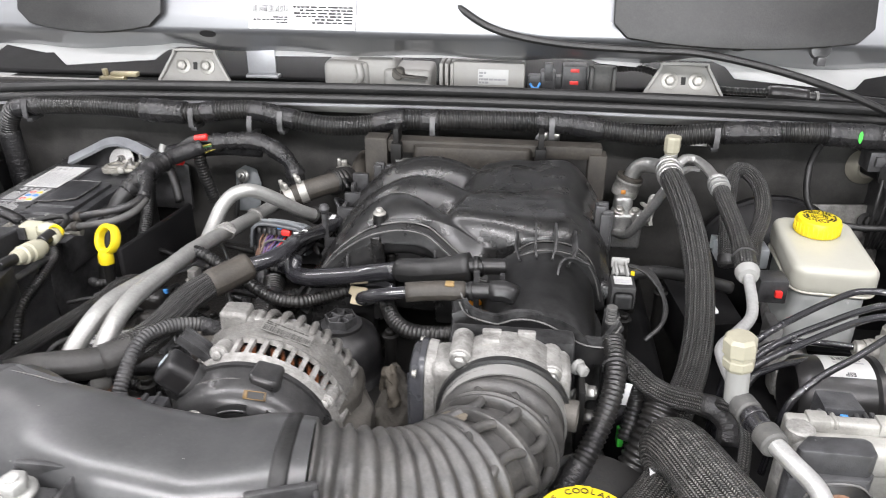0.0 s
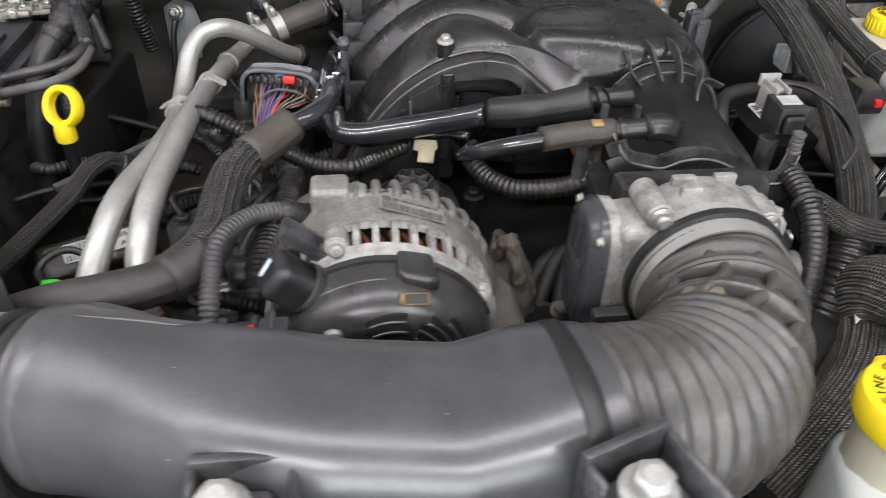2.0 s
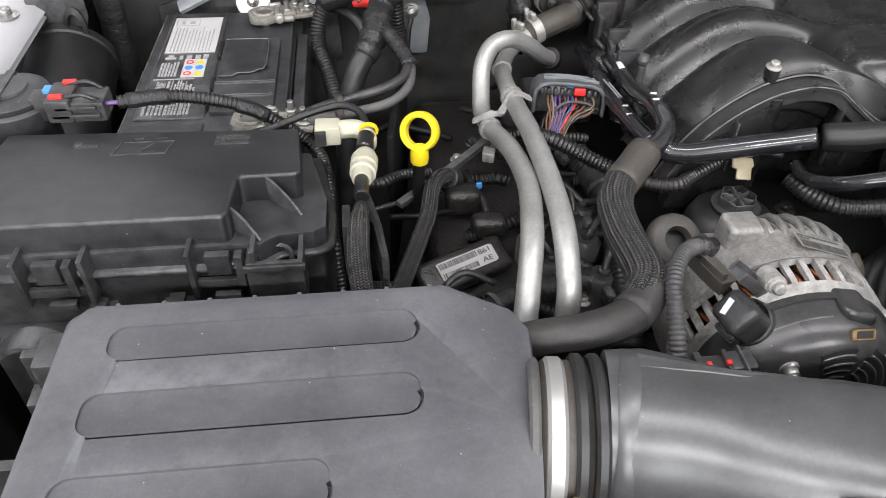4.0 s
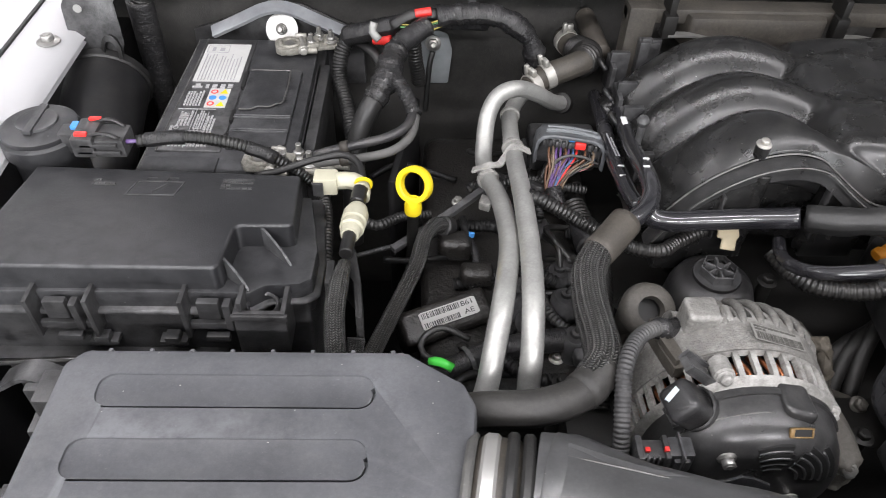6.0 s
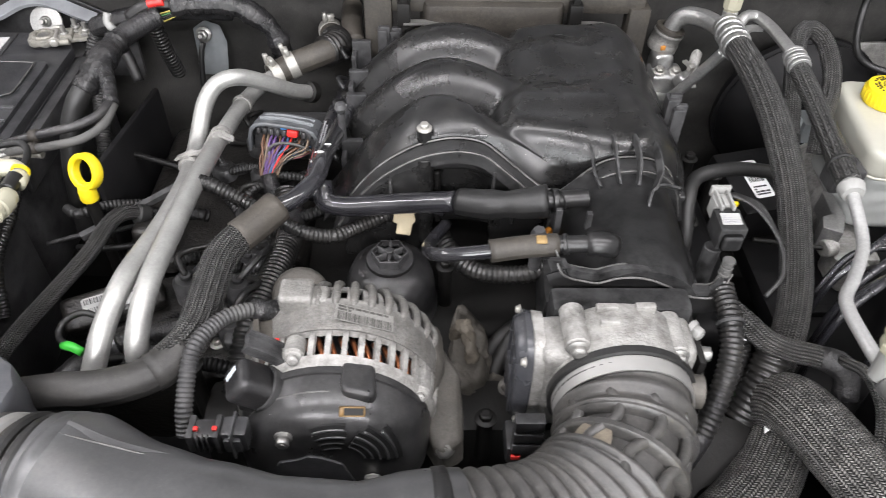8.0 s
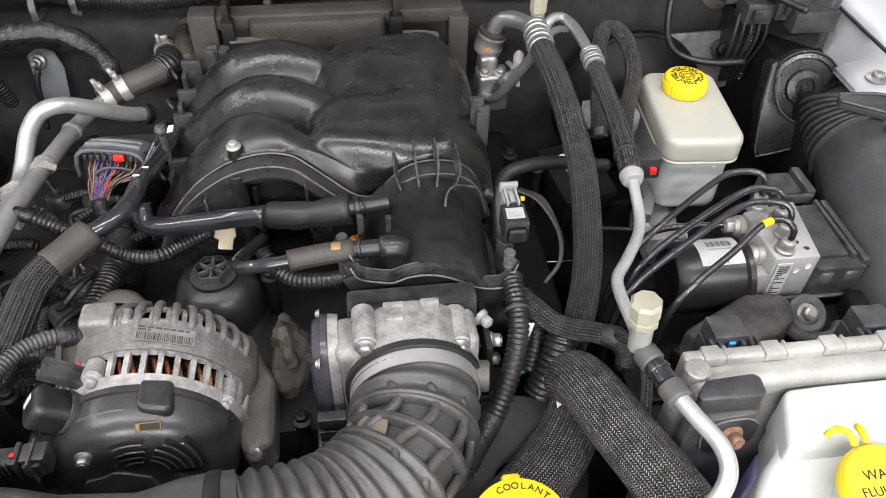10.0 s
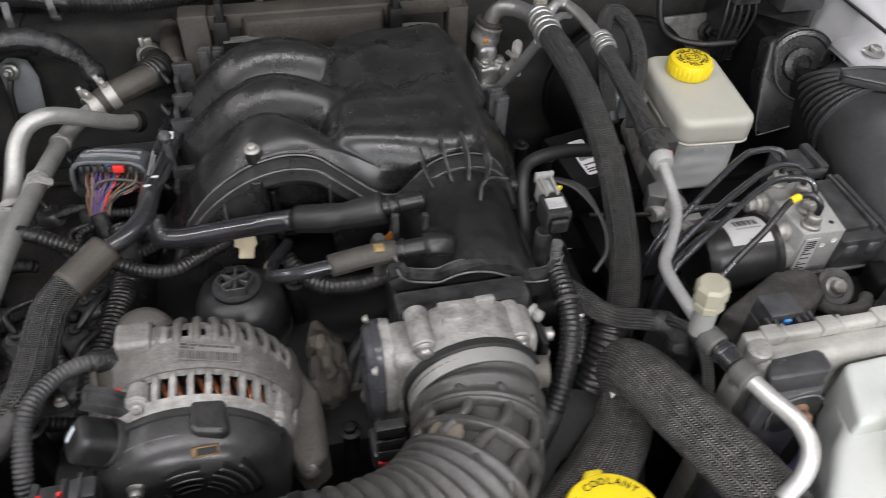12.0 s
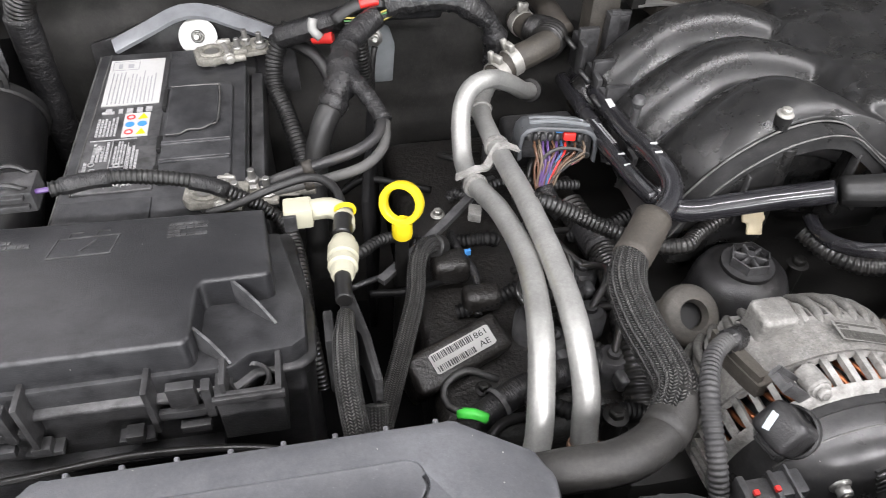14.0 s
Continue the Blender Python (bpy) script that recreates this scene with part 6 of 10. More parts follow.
part("lid_step", prism([(-0.71, 0.737), (-0.474, 0.737), (-0.462, 0.748), (-0.434, 0.750), (-0.424, 0.758), (-0.424, 0.80), (-0.441, 0.888), (-0.71, 0.900)], 0.985, 1.026, 0.003, 2, shear=SL), PLASTIC_DUSTY, fuse, "lower lid step")
part("lid_rim", prism([(-0.715, 0.730), (-0.472, 0.730), (-0.458, 0.743), (-0.428, 0.745), (-0.418, 0.755), (-0.418, 0.80), (-0.432, 0.91), (-0.715, 0.92)], 1.002, 1.008, 0.002, 1, shear=SL), PLASTIC, fuse)
part("lower_box", prism([(-0.71, 0.736), (-0.474, 0.736), (-0.458, 0.748), (-0.428, 0.75), (-0.422, 0.80), (-0.435, 0.90), (-0.71, 0.91)], 0.80, 1.004, 0.004, 2, shear=SL), PLASTIC, fuse, "black lower box")
for top, end in (((-0.4725, 0.804, 1.046), (-0.444, 0.7745, 1.0275)), ((-0.4965, 0.759, 1.052), (-0.474, 0.7395, 1.033))):
    top, end = Vector(top), Vector(end)
    across = Vector(((end - top).y, -(end - top).x, 0)).normalized() * 0.0011
    crest = [top.lerp(end, k / 6) + Vector((0, 0, 0.0035 * math.sin(math.pi * k / 6))) for k in range(7)]
    foot = [Vector((p.x, p.y, 1.021 - 0.15 * (p.y - 0.78))) for p in crest]
    loop_pts = [p + across for p in crest] + [p - across for p in crest] + [p + across for p in foot] + [p - across for p in foot]
    sides = []
    for k in range(6):
        sides += [(k, k + 1, 8 + k, 7 + k), (14 + k, 21 + k, 22 + k, 15 + k), (k, 14 + k, 15 + k, k + 1), (7 + k, 8 + k, 22 + k, 21 + k)]
    part("gusset", mesh_of([tuple(p) for p in loop_pts], sides, smooth=False), PLASTIC_DUSTY, fuse, "thin curved web")
for x in (-0.628, -0.503):
    part("latch", moved(joined(rbox(x - 0.026, x - 0.022, 0.690, 0.712, 0.985, 1.03, 0.001), rbox(x + 0.022, x + 0.026, 0.690, 0.712, 0.985, 1.03, 0.001), rbox(x - 0.022, x + 0.022, 0.694, 0.699, 0.992, 1.0, 0.001), rbox(x - 0.012, x + 0.006, 0.693, 0.70, 1.006, 1.026, 0.001), rbox(x + 0.01, x + 0.016, 0.690, 0.70, 0.995, 1.026, 0.001), rbox(x - 0.010, x + 0.010, 0.690, 0.697, 0.98, 0.987, 0.001)), pose(0, 0.030, 0.008)), PLASTIC, fuse, "black snap latch")
part("socket", moved(joined(rbox(-0.488, -0.484, 0.690, 0.714, 0.97, 1.020, 0.001), rbox(-0.449, -0.445, 0.690, 0.724, 0.97, 1.020, 0.001), rbox(-0.488, -0.445, 0.688, 0.692, 0.97, 1.020, 0.001), rbox(-0.490, -0.443, 0.686, 0.690, 1.012, 1.018, 0.001), rbox(-0.484, -0.449, 0.69, 0.715, 0.97, 0.99, 0)), pose(0.003, 0.030, 0.008)), PLASTIC, fuse, "black square socket")
part("socket_core", lathe([(0.011, 0), (0.0145, 0), (0.0145, 0.022), (0.013, 0.024), (0.011, 0.022)], 24, pose(-0.4635, 0.735, 0.998)), PLASTIC, fuse)
for x in (-0.605, -0.545):
    part("tab", joined(rbox(x - 0.012, x + 0.012, 0.725, 0.738, 0.976, 0.981, 0.001), rbox(x - 0.006, x + 0.006, 0.723, 0.734, 0.980, 0.988, 0.001)), PLASTIC, fuse)
part("ledge", rbox(-0.71, -0.49, 0.722, 0.738, 0.955, 0.960, 0.001), PLASTIC, fuse)
part("wire", tube([(-0.70, 0.715, 0.962), (-0.62, 0.718, 0.966), (-0.54, 0.719, 0.972), (-0.46, 0.712, 0.968), (-0.42, 0.70, 0.95)], 0.0028, 8), LOOM, fuse)
em = Matrix.Translation((-0.582, 0.862, 1.0405)) @ Matrix.Rotation(math.atan(-0.15), 4, "X")
part("battery_emblem", joined(*[strip([em @ Vector(a), em @ Vector(b)], 0.0012, 0.0012, em.to_3x3() @ Vector((0, 0, 1))) for a, b in (((-0.025, -0.012, 0), (0.02, -0.012, 0)), ((0.02, -0.012, 0), (0.024, 0.012, 0)), ((0.024, 0.012, 0), (-0.021, 0.012, 0)), ((-0.021, 0.012, 0), (-0.025, -0.012, 0)), ((-0.014, 0.012, 0), (-0.013, 0.019, 0)), ((-0.013, 0.019, 0), (-0.004, 0.019, 0)), ((0.006, 0.012, 0), (0.007, 0.019, 0)), ((0.007, 0.019, 0), (0.016, 0.019, 0)), ((-0.002, -0.006, 0), (0.008, 0.008, 0)))]), PLASTIC, fuse, "moulded battery emblem")
part("moulded_print", bars(text_rows(-0.062, -0.035, 0.005, 0.018, 2, 21), em, 0.0008), PLASTIC, fuse)
part("moulded_print", bars(text_rows(0.06, 0.09, 0.0, 0.02, 4, 22), em, 0.0008), PLASTIC, fuse)

# ---- battery ----
battery = thing("battery", (-0.55, 1.09, 0.80), "black car battery with white labels and clamped terminals", "battery")
part("case", rbox(-0.638, -0.462, 0.935, 1.238, 0.80, 0.978, 0.006), PLASTIC, battery, "black battery case")
part("lid", prism([(-0.640, 0.935), (-0.478, 0.935), (-0.472, 0.99), (-0.472, 1.20), (-0.49, 1.241), (-0.634, 1.241)], 0.972, 0.990, 0.004, 2), PLASTIC_DUSTY, battery, "black battery lid")
part("side_step", rbox(-0.474, -0.455, 0.97, 1.20, 0.93, 0.978, 0.004), PLASTIC, battery)
part("label_field", prism([(-0.627, 0.985), (-0.556, 0.985), (-0.556, 1.235), (-0.622, 1.235)], 0.988, 0.9925, 0.0012, 1), PLASTIC, battery)
part("vent_cover", prism([(-0.552, 0.990), (-0.490, 0.990), (-0.485, 0.996), (-0.485, 1.150), (-0.490, 1.156), (-0.552, 1.156)], 0.988, 0.9955, 0.002, 2), PLASTIC_DUSTY, battery)
part("handle", prism([(-0.549, 1.060), (-0.535, 1.060), (-0.527, 1.066), (-0.514, 1.066), (-0.506, 1.072), (-0.499, 1.080), (-0.499, 1.139), (-0.504, 1.146), (-0.545, 1.147), (-0.549, 1.143)], 0.994, 0.999, 0.0014, 2), PLASTIC_DUSTY, battery, "folded carry handle")
part("handle_edge", tube([(-0.549, 1.147, 0.9985), (-0.506, 1.1465, 0.9985), (-0.4985, 1.139, 0.9985), (-0.4985, 1.080, 0.9985), (-0.506, 1.0715, 0.9985), (-0.514, 1.0655, 0.9985), (-0.527, 1.0655, 0.9985), (-0.535, 1.0595, 0.9985), (-0.549, 1.0595, 0.9985)], 0.0009, 6, 0.002), PALE_EDGE, battery)
for y in (1.050, 1.046, 1.022, 1.018):
    part("ridge", rbox(-0.552, -0.486, y - 0.0009, y + 0.0009, 0.994, 0.9975, 0.0006, 1), PLASTIC_DUSTY, battery)
part("ridge", tube([(-0.622, 1.236, 0.9915), (-0.6275, 0.985, 0.9915)], 0.0011, 6), PALE_EDGE, battery)
part("ridge", tube([(-0.640, 0.945, 0.989), (-0.6345, 1.238, 0.989)], 0.001, 6), PALE_EDGE, battery)
# Recesses are black strips on the lid: their shade is only colour.
for y0, y1 in ((1.112, 1.148), (1.040, 1.062), (1.0, 1.014)):
    part("recess", rbox(-0.5565, -0.5515, y0, y1, 0.9905, 0.9965, 0.001), INK, battery)
part("front_shelf", rbox(-0.636, -0.555, 0.938, 0.975, 0.986, 0.9925, 0.002), PLASTIC_DUSTY, battery)
lab = pose(-0.590, 1.173, 0.9930)
part("label", rbox(-0.029, 0.029, -0.046, 0.046, -0.0004, 0.0006, 0, 1, lab), PAPER, battery, "white battery data label")
part("label_print", bars(words(-0.024, 0.025, -0.043, 0.020, 12, 31, "y", 0.3, 0.0022), lab, 0.001), INK_GREY, battery)
for x0, y0, w, h in ((-0.026, 0.042, 0.028, 0.0006), (-0.026, 0.024, 0.028, 0.0006), (-0.026, 0.024, 0.0006, 0.018), (0.0015, 0.024, 0.0006, 0.018), (-0.020, 0.028, 0.004, 0.009), (-0.010, 0.028, 0.006, 0.008)):
    part("label_rule", rbox(x0, x0 + w, y0, y0 + h, -0.001, 0.001, 0, 1, lab), INK_GREY, battery)
for seed, (x0, x1, y0, y1, rows) in enumerate(((-0.618, -0.597, 1.073, 1.106, 6), (-0.622, -0.617, 0.992, 1.040, 1), (-0.616, -0.600, 0.992, 1.012, 4), (-0.616, -0.600, 1.032, 1.062, 4), (-0.598, -0.585, 0.992, 1.018, 4), (-0.596, -0.585, 1.026, 1.062, 4), (-0.583, -0.572, 0.992, 1.055, 3))):
    part("white_print", bars([(x, y, w, h) for x, y, w, h in words(x0, x1, y0, y1, rows, 41 + seed, "y", 0.62, 0.0028)], pose(0, 0, 0.9928), 0.0007), PRINT_WHITE, battery, "small white print")
for x0, x1, y0, y1 in ((-0.5992, -0.5984, 0.990, 1.064), (-0.621, -0.577, 1.0655, 1.0663), (-0.5842, -0.5835, 0.990, 1.060), (-0.620, -0.5995, 1.0145, 1.0152), (-0.598, -0.585, 1.021, 1.0217)):
    part("white_rule", rbox(x0, x1, y0, y1, 0.992, 0.9935, 0, 1), PRINT_WHITE, battery)
for x0, w, y0, h in ((-0.616, 0.012, 1.1125, 0.004), (-0.613, 0.006, 1.1165, 0.005), (-0.600, 0.004, 1.112, 0.008), (-0.592, 0.006, 1.112, 0.008), (-0.582, 0.006, 1.112, 0.0085), (-0.573, 0.006, 1.113, 0.0085), (-0.616, 0.005, 1.044, 0.012), (-0.610, 0.004, 1.048, 0.008)):
    part("white_sign", rbox(x0, x0 + w, y0, y0 + h, 0.992, 0.9935, 0, 1), PRINT_WHITE, battery)
for x, y in ((-0.615, 1.028), (-0.613, 1.018), (-0.5915, 1.0235)):
    part("white_ring", lathe([(0.002, 0), (0.0032, 0), (0.0032, 0.0008), (0.002, 0.0008)], 16, pose(x, y, 0.9928)), PRINT_WHITE, battery)
wl = pose(-0.580, 1.0895, 0.9932)
part("warning_label", rbox(-0.0125, 0.0125, -0.0205, 0.0205, -0.0004, 0.0006, 0, 1, wl), PAPER, battery, "white warning label")
for x, y, mat in ((-0.006, 0.013, RED), (0.006, 0.0135, YELLOW), (-0.006, 0.0, BLUE), (0.006, 0.0, BLUE), (-0.006, -0.013, RED), (0.006, -0.0135, YELLOW)):
    shape = lathe([(0.0028, 0), (0.0044, 0), (0.0044, 0.0003), (0.0028, 0.0003)], 16, wl @ pose(x, y, 0.0007)) if mat == RED else lathe([(0, 0), (0.0046, 0), (0.0046, 0.0003), (0, 0.0003)], 16, wl @ pose(x, y, 0.0007)) if mat == BLUE else prism([(-0.005, -0.0045), (0.005, -0.0045), (0, 0.005)], 0.0007, 0.001, 0, 1, wl @ pose(x, y, 0))
    part("warning_sign", shape, mat, battery)


def terminal(name, label, c, way):
    """A battery clamp: a ring on the post, a flat tongue, studs and nuts."""
    t = thing(name, (c[0], c[1], c[2] - 0.012), label, "battery terminal")
    m = Matrix.Translation(c) @ Matrix.Rotation(math.atan2(way[1], way[0]), 4, "Z")
    tin = surface(name + "_metal", (0.30, 0.29, 0.255), 0.55, metal=0.45, dust=0.45, dust_colour=(0.42, 0.40, 0.35), vary=0.4, blotch=120, speck=0.5, bump=0.5, grain=500)
    part("clamp_body", prism([(-0.019, -0.010), (-0.013, -0.017), (0.014, -0.017), (0.022, -0.011), (0.022, 0.012), (0.012, 0.017), (-0.013, 0.017), (-0.019, 0.010)], -0.002, 0.007, 0.002, 2, m), tin, t, "cast clamp body")
    part("clamp_ring", lathe([(0.0095, 0.004), (0.0135, 0.004), (0.0145, 0.008), (0.0125, 0.010), (0.0095, 0.0095), (0.009, 0.005)], 28, m), tin, t)
    part("post", lathe([(0, -0.012), (0.0095, -0.012), (0.0088, 0.006), (0.007, 0.0075), (0, 0.0075)], 24, m), MACHINED, t, "lead post")
    part("tongue", joined(rbox(0.018, 0.064, -0.014, 0.012, -0.001, 0.005, 0.002, 2, m), rbox(0.022, 0.038, -0.016, 0.008, 0.003, 0.011, 0.003, 2, m), rbox(0.044, 0.060, -0.008, 0.013, 0.003, 0.009, 0.002, 2, m), rod(m @ Vector((0.012, -0.018, 0.004)), m @ Vector((0.034, -0.02, 0.004)), 0.0042)), tin, t)
    part("cable_lug", joined(rbox(0.056, 0.082, -0.007, 0.007, 0.002, 0.006, 0.0015, 1, m), rod(m @ Vector((0.074, 0, 0.006)), m @ Vector((0.096, 0, 0.006)), 0.0058)), tin, t)
    part("clamp_bolt", joined(rod(m @ Vector((0.016, -0.024, 0.006)), m @ Vector((0.016, 0.022, 0.006)), 0.0032), hex_head(m @ Vector((0.016, -0.02, 0.006)), m.to_3x3() @ Vector((0, -1, 0)), 0.0056, 0.005, 1.2), rbox(0.008, 0.024, 0.013, 0.018, -0.002, 0.011, 0.0015, 1, m)), STEEL_SATIN, t, "pinch bolt")
    for x, y in ((0.028, -0.008), (0.040, 0.009), (0.054, -0.003)):
        p = m @ Vector((x, y, 0.006))
        part("stud", joined(hex_head(p, (0, 0, 1), 0.0062, 0.006, 1.4), rod(p, p + Vector((0, 0, 0.016)), 0.0032)), STEEL, t, "steel stud and nut")
    return t


terminal("negative_terminal", "corroded silver clamp on the rear battery post", (-0.508, 1.207, 0.997), (1, 0.22))
terminal("positive_terminal", "corroded silver clamp on the front battery post", (-0.503, 0.952, 1.003), (1, -0.1))

hold = thing("battery_bracket", (-0.535, 1.262, 0.90), "black battery bracket with a grey top rib and bolt", "bracket")
part("plate", prism([(-0.655, 0), (-0.415, 0), (-0.418, 0.078), (-0.50, 0.115), (-0.545, 0.118), (-0.625, 0.086), (-0.655, 0.078)], 0, 0.008, 0.003, 2, Matrix.Translation((0, 1.275, 0.905)) @ Matrix.Rotation(radians(80), 4, "X")), PLASTIC, hold, "black bracket plate")
part("rib", strip([(-0.622, 1.258, 0.990), (-0.58, 1.258, 1.010), (-0.545, 1.258, 1.026), (-0.515, 1.258, 1.027), (-0.475, 1.257, 1.010), (-0.432, 1.256, 0.990)], 0.017, 0.006, (0, -0.5, 0.86)), surface("pale_grey_rubber", (0.3, 0.31, 0.33), 0.55, dust=0.15), hold, "pale grey rubber rib")
part("washer", lathe([(0, 0), (0.022, 0), (0.022, 0.003), (0.0, 0.004)], 32, aimed((-0.527, 1.262, 0.994), (0, -0.9, 0.45))), PIPE_DULL, hold, "large pale washer")
part("bolt", joined(hex_head((-0.527, 1.259, 0.996), (0, -0.9, 0.45), 0.006, 0.007, 1.3), rod((-0.527, 1.259, 0.996), (-0.527, 1.246, 1.002), 0.0035)), STEEL, hold, "steel stud")

# cables by the battery
cab = thing("battery_cable", (-0.39, 1.03, 0.94), "thick taped battery cable with a branch to the front terminal", "cable")
part("trunk", tube([(-0.326, 1.150, 1.062), (-0.337, 1.141, 1.060), (-0.358, 1.115, 1.056), (-0.367, 1.088, 1.053)], 0.0125, 18, 0.003, wobble=0.08), CRUMPLED, cab, "smooth taped trunk")
part("trunk", tube([(-0.364, 1.098, 1.054), (-0.369, 1.078, 1.052), (-0.371, 1.055, 1.050), (-0.379, 1.038, 1.041), (-0.386, 1.026, 1.033)], 0.0142, 22, 0.0025, wobble=0.2, radii=((0, 0.98), (0.4, 1.12), (0.7, 1.05), (1, 0.88))), CRUMPLED, cab, "wrinkled taped fork")
part("sleeve", tube([(-0.384, 1.030, 1.036), (-0.396, 1.016, 1.018), (-0.405, 1.003, 0.99), (-0.411, 0.985, 0.94), (-0.413, 0.97, 0.87)], 0.0118, 18, wobble=0.03), RUBBER, cab, "smooth taped sleeve")
part("fork", tube([(-0.367, 1.066, 1.052), (-0.357, 1.035, 1.052), (-0.346, 1.008, 1.048), (-0.340, 0.988, 1.043)], 0.0085, 16, 0.0025, wobble=0.18), CRUMPLED, cab, "wrinkled taped side leg")
part("branch", tube([(-0.341, 0.994, 1.044), (-0.347, 0.972, 1.040), (-0.366, 0.957, 1.036), (-0.395, 0.950, 1.031), (-0.43, 0.948, 1.022), (-0.455, 0.948, 1.012)], 0.0050, 14), CABLE, cab, "grey taped branch")
part("branch", tube([(-0.338, 0.990, 1.040), (-0.343, 0.965, 1.032), (-0.362, 0.946, 1.026), (-0.395, 0.939, 1.021), (-0.43, 0.941, 1.014), (-0.455, 0.944, 1.006)], 0.0048, 12), RUBBER_GREY, cab)
part("cloth_band", joined(tube([(-0.408, 0.949, 1.028), (-0.416, 0.9485, 1.0258)], 0.0072, 12), tube([(-0.408, 0.9395, 1.019), (-0.416, 0.940, 1.017)], 0.0068, 12)), RUBBER_BROWN, cab, "brown cloth band")
part("back_bracket", prism([(-0.368, 0.945), (-0.360, 0.945), (-0.335, 1.11), (-0.343, 1.115)], 0.80, 0.985, 0.002, 1), BLACK_PAINT, cab, "black upright plate")
loop = thing("junction_harness", (-0.28, 1.17, 1.0), "taped harness with coloured wires crossing behind the engine", "wiring harness")
part("trunk", tube([(-0.37, 1.165, 1.052), (-0.345, 1.168, 1.066), (-0.315, 1.172, 1.066)], 0.008, 12), RUBBER, loop)
part("trunk", tube([(-0.315, 1.172, 1.063), (-0.28, 1.175, 1.066), (-0.24, 1.175, 1.064), (-0.205, 1.172, 1.045), (-0.19, 1.17, 1.02), (-0.187, 1.175, 0.98)], 0.0135, 14, 0.004, wobble=0.3), CRUMPLED, loop, "rumpled black tape")
part("red_tape", rod((-0.342, 1.165, 1.070), (-0.322, 1.166, 1.073), 0.0055), RED, loop, "red tape band")
for k, mat in enumerate((WIRE_DULL, WIRE_GREEN, INK, INK, WIRE_DULL)):
    part("wire", tube([(-0.36, 1.16 - 0.003 * k, 1.058 - 0.002 * k), (-0.335, 1.155, 1.060 - 0.003 * k), (-0.305, 1.162, 1.066 - 0.002 * k)], 0.0012, 6), mat, loop, "coloured wire")
part("white_wire", tube([(-0.392, 1.16, 1.06), (-0.394, 1.155, 1.05), (-0.386, 1.15, 1.042)], 0.005, 8), WHITE_CONN, loop, "white wire end")
part("trunk", tube([(-0.43, 1.20, 1.02), (-0.40, 1.185, 1.035), (-0.36, 1.185, 1.045), (-0.31, 1.19, 1.05), (-0.25, 1.20, 1.045)], 0.013, 12, wobble=0.08), TAPE, loop)
part("lead", tube([(-0.44, 1.222, 1.005), (-0.415, 1.20, 1.01), (-0.39, 1.17, 1.005), (-0.375, 1.15, 0.97)], 0.007, 10), RUBBER, loop)
part("red_band", rod((-0.395, 1.178, 1.028), (-0.372, 1.172, 1.03), 0.007), RED, loop)
part("drop", tube([(-0.345, 1.175, 1.04), (-0.342, 1.182, 1.0), (-0.339, 1.188, 0.978), (-0.337, 1.195, 0.955)], 0.010, 14, corr=(0.005, 0.0025)), LOOM, loop)
part("drop", tube([(-0.418, 1.205, 1.03), (-0.438, 1.197, 1.0), (-0.442, 1.18, 0.97), (-0.432, 1.15, 0.95), (-0.42, 1.10, 0.92), (-0.41, 1.05, 0.88)], 0.0105, 14, corr=(0.0045, 0.003)), RUBBER, loop)
sb = thing("ground_stud_bracket", (-0.31, 1.275, 0.90), "grey bracket with a ground stud on the firewall", "bracket")
part("plate", prism([(-0.335, 0), (-0.295, 0.0), (-0.290, 0.05), (-0.297, 0.075), (-0.318, 0.082), (-0.336, 0.07)], 0, 0.004, 0.002, 1, Matrix.Translation((0, 1.278, 0.905)) @ Matrix.Rotation(radians(82), 4, "X")), GREY_CONN, sb)
part("stud", joined(hex_head((-0.318, 1.272, 0.972), (0, -0.95, 0.3), 0.008, 0.009, 1.4), rod((-0.318, 1.272, 0.972), (-0.318, 1.255, 0.978), 0.0035)), STEEL, sb, "steel stud and nut")
part("lead", tube([(-0.318, 1.262, 0.965), (-0.323, 1.255, 0.945), (-0.328, 1.24, 0.88)], 0.004, 8), RUBBER, sb)

wire = thing("sensor_loom", (-0.53, 0.88, 1.05), "black corrugated loom lying over the fuse box", "wiring loom")
part("sleeve", tube([(-0.612, 0.917, 1.054), (-0.58, 0.926, 1.053), (-0.548, 0.930, 1.049), (-0.503, 0.932, 1.036), (-0.472, 0.932, 1.016), (-0.450, 0.930, 0.998), (-0.434, 0.915, 0.986), (-0.427, 0.875, 0.978), (-0.424, 0.82, 0.962), (-0.42, 0.79, 0.92)], 0.0066, 14, 0.0016, corr=(0.0040, 0.0019)), LOOM, wire)
part("tape_wrap", tube([(-0.604, 0.9195, 1.054), (-0.58, 0.926, 1.053), (-0.568, 0.928, 1.0518)], 0.0073, 12, wobble=0.06), TAPE, wire)
part("tape_wrap", tube([(-0.510, 0.932, 1.038), (-0.494, 0.9325, 1.031), (-0.482, 0.9325, 1.023)], 0.0073, 12, wobble=0.06), TAPE, wire)
part("wire_end", tube([(-0.624, 0.916, 1.054), (-0.609, 0.918, 1.054)], 0.0022, 8), PURPLE, wire, "blue and purple wires")
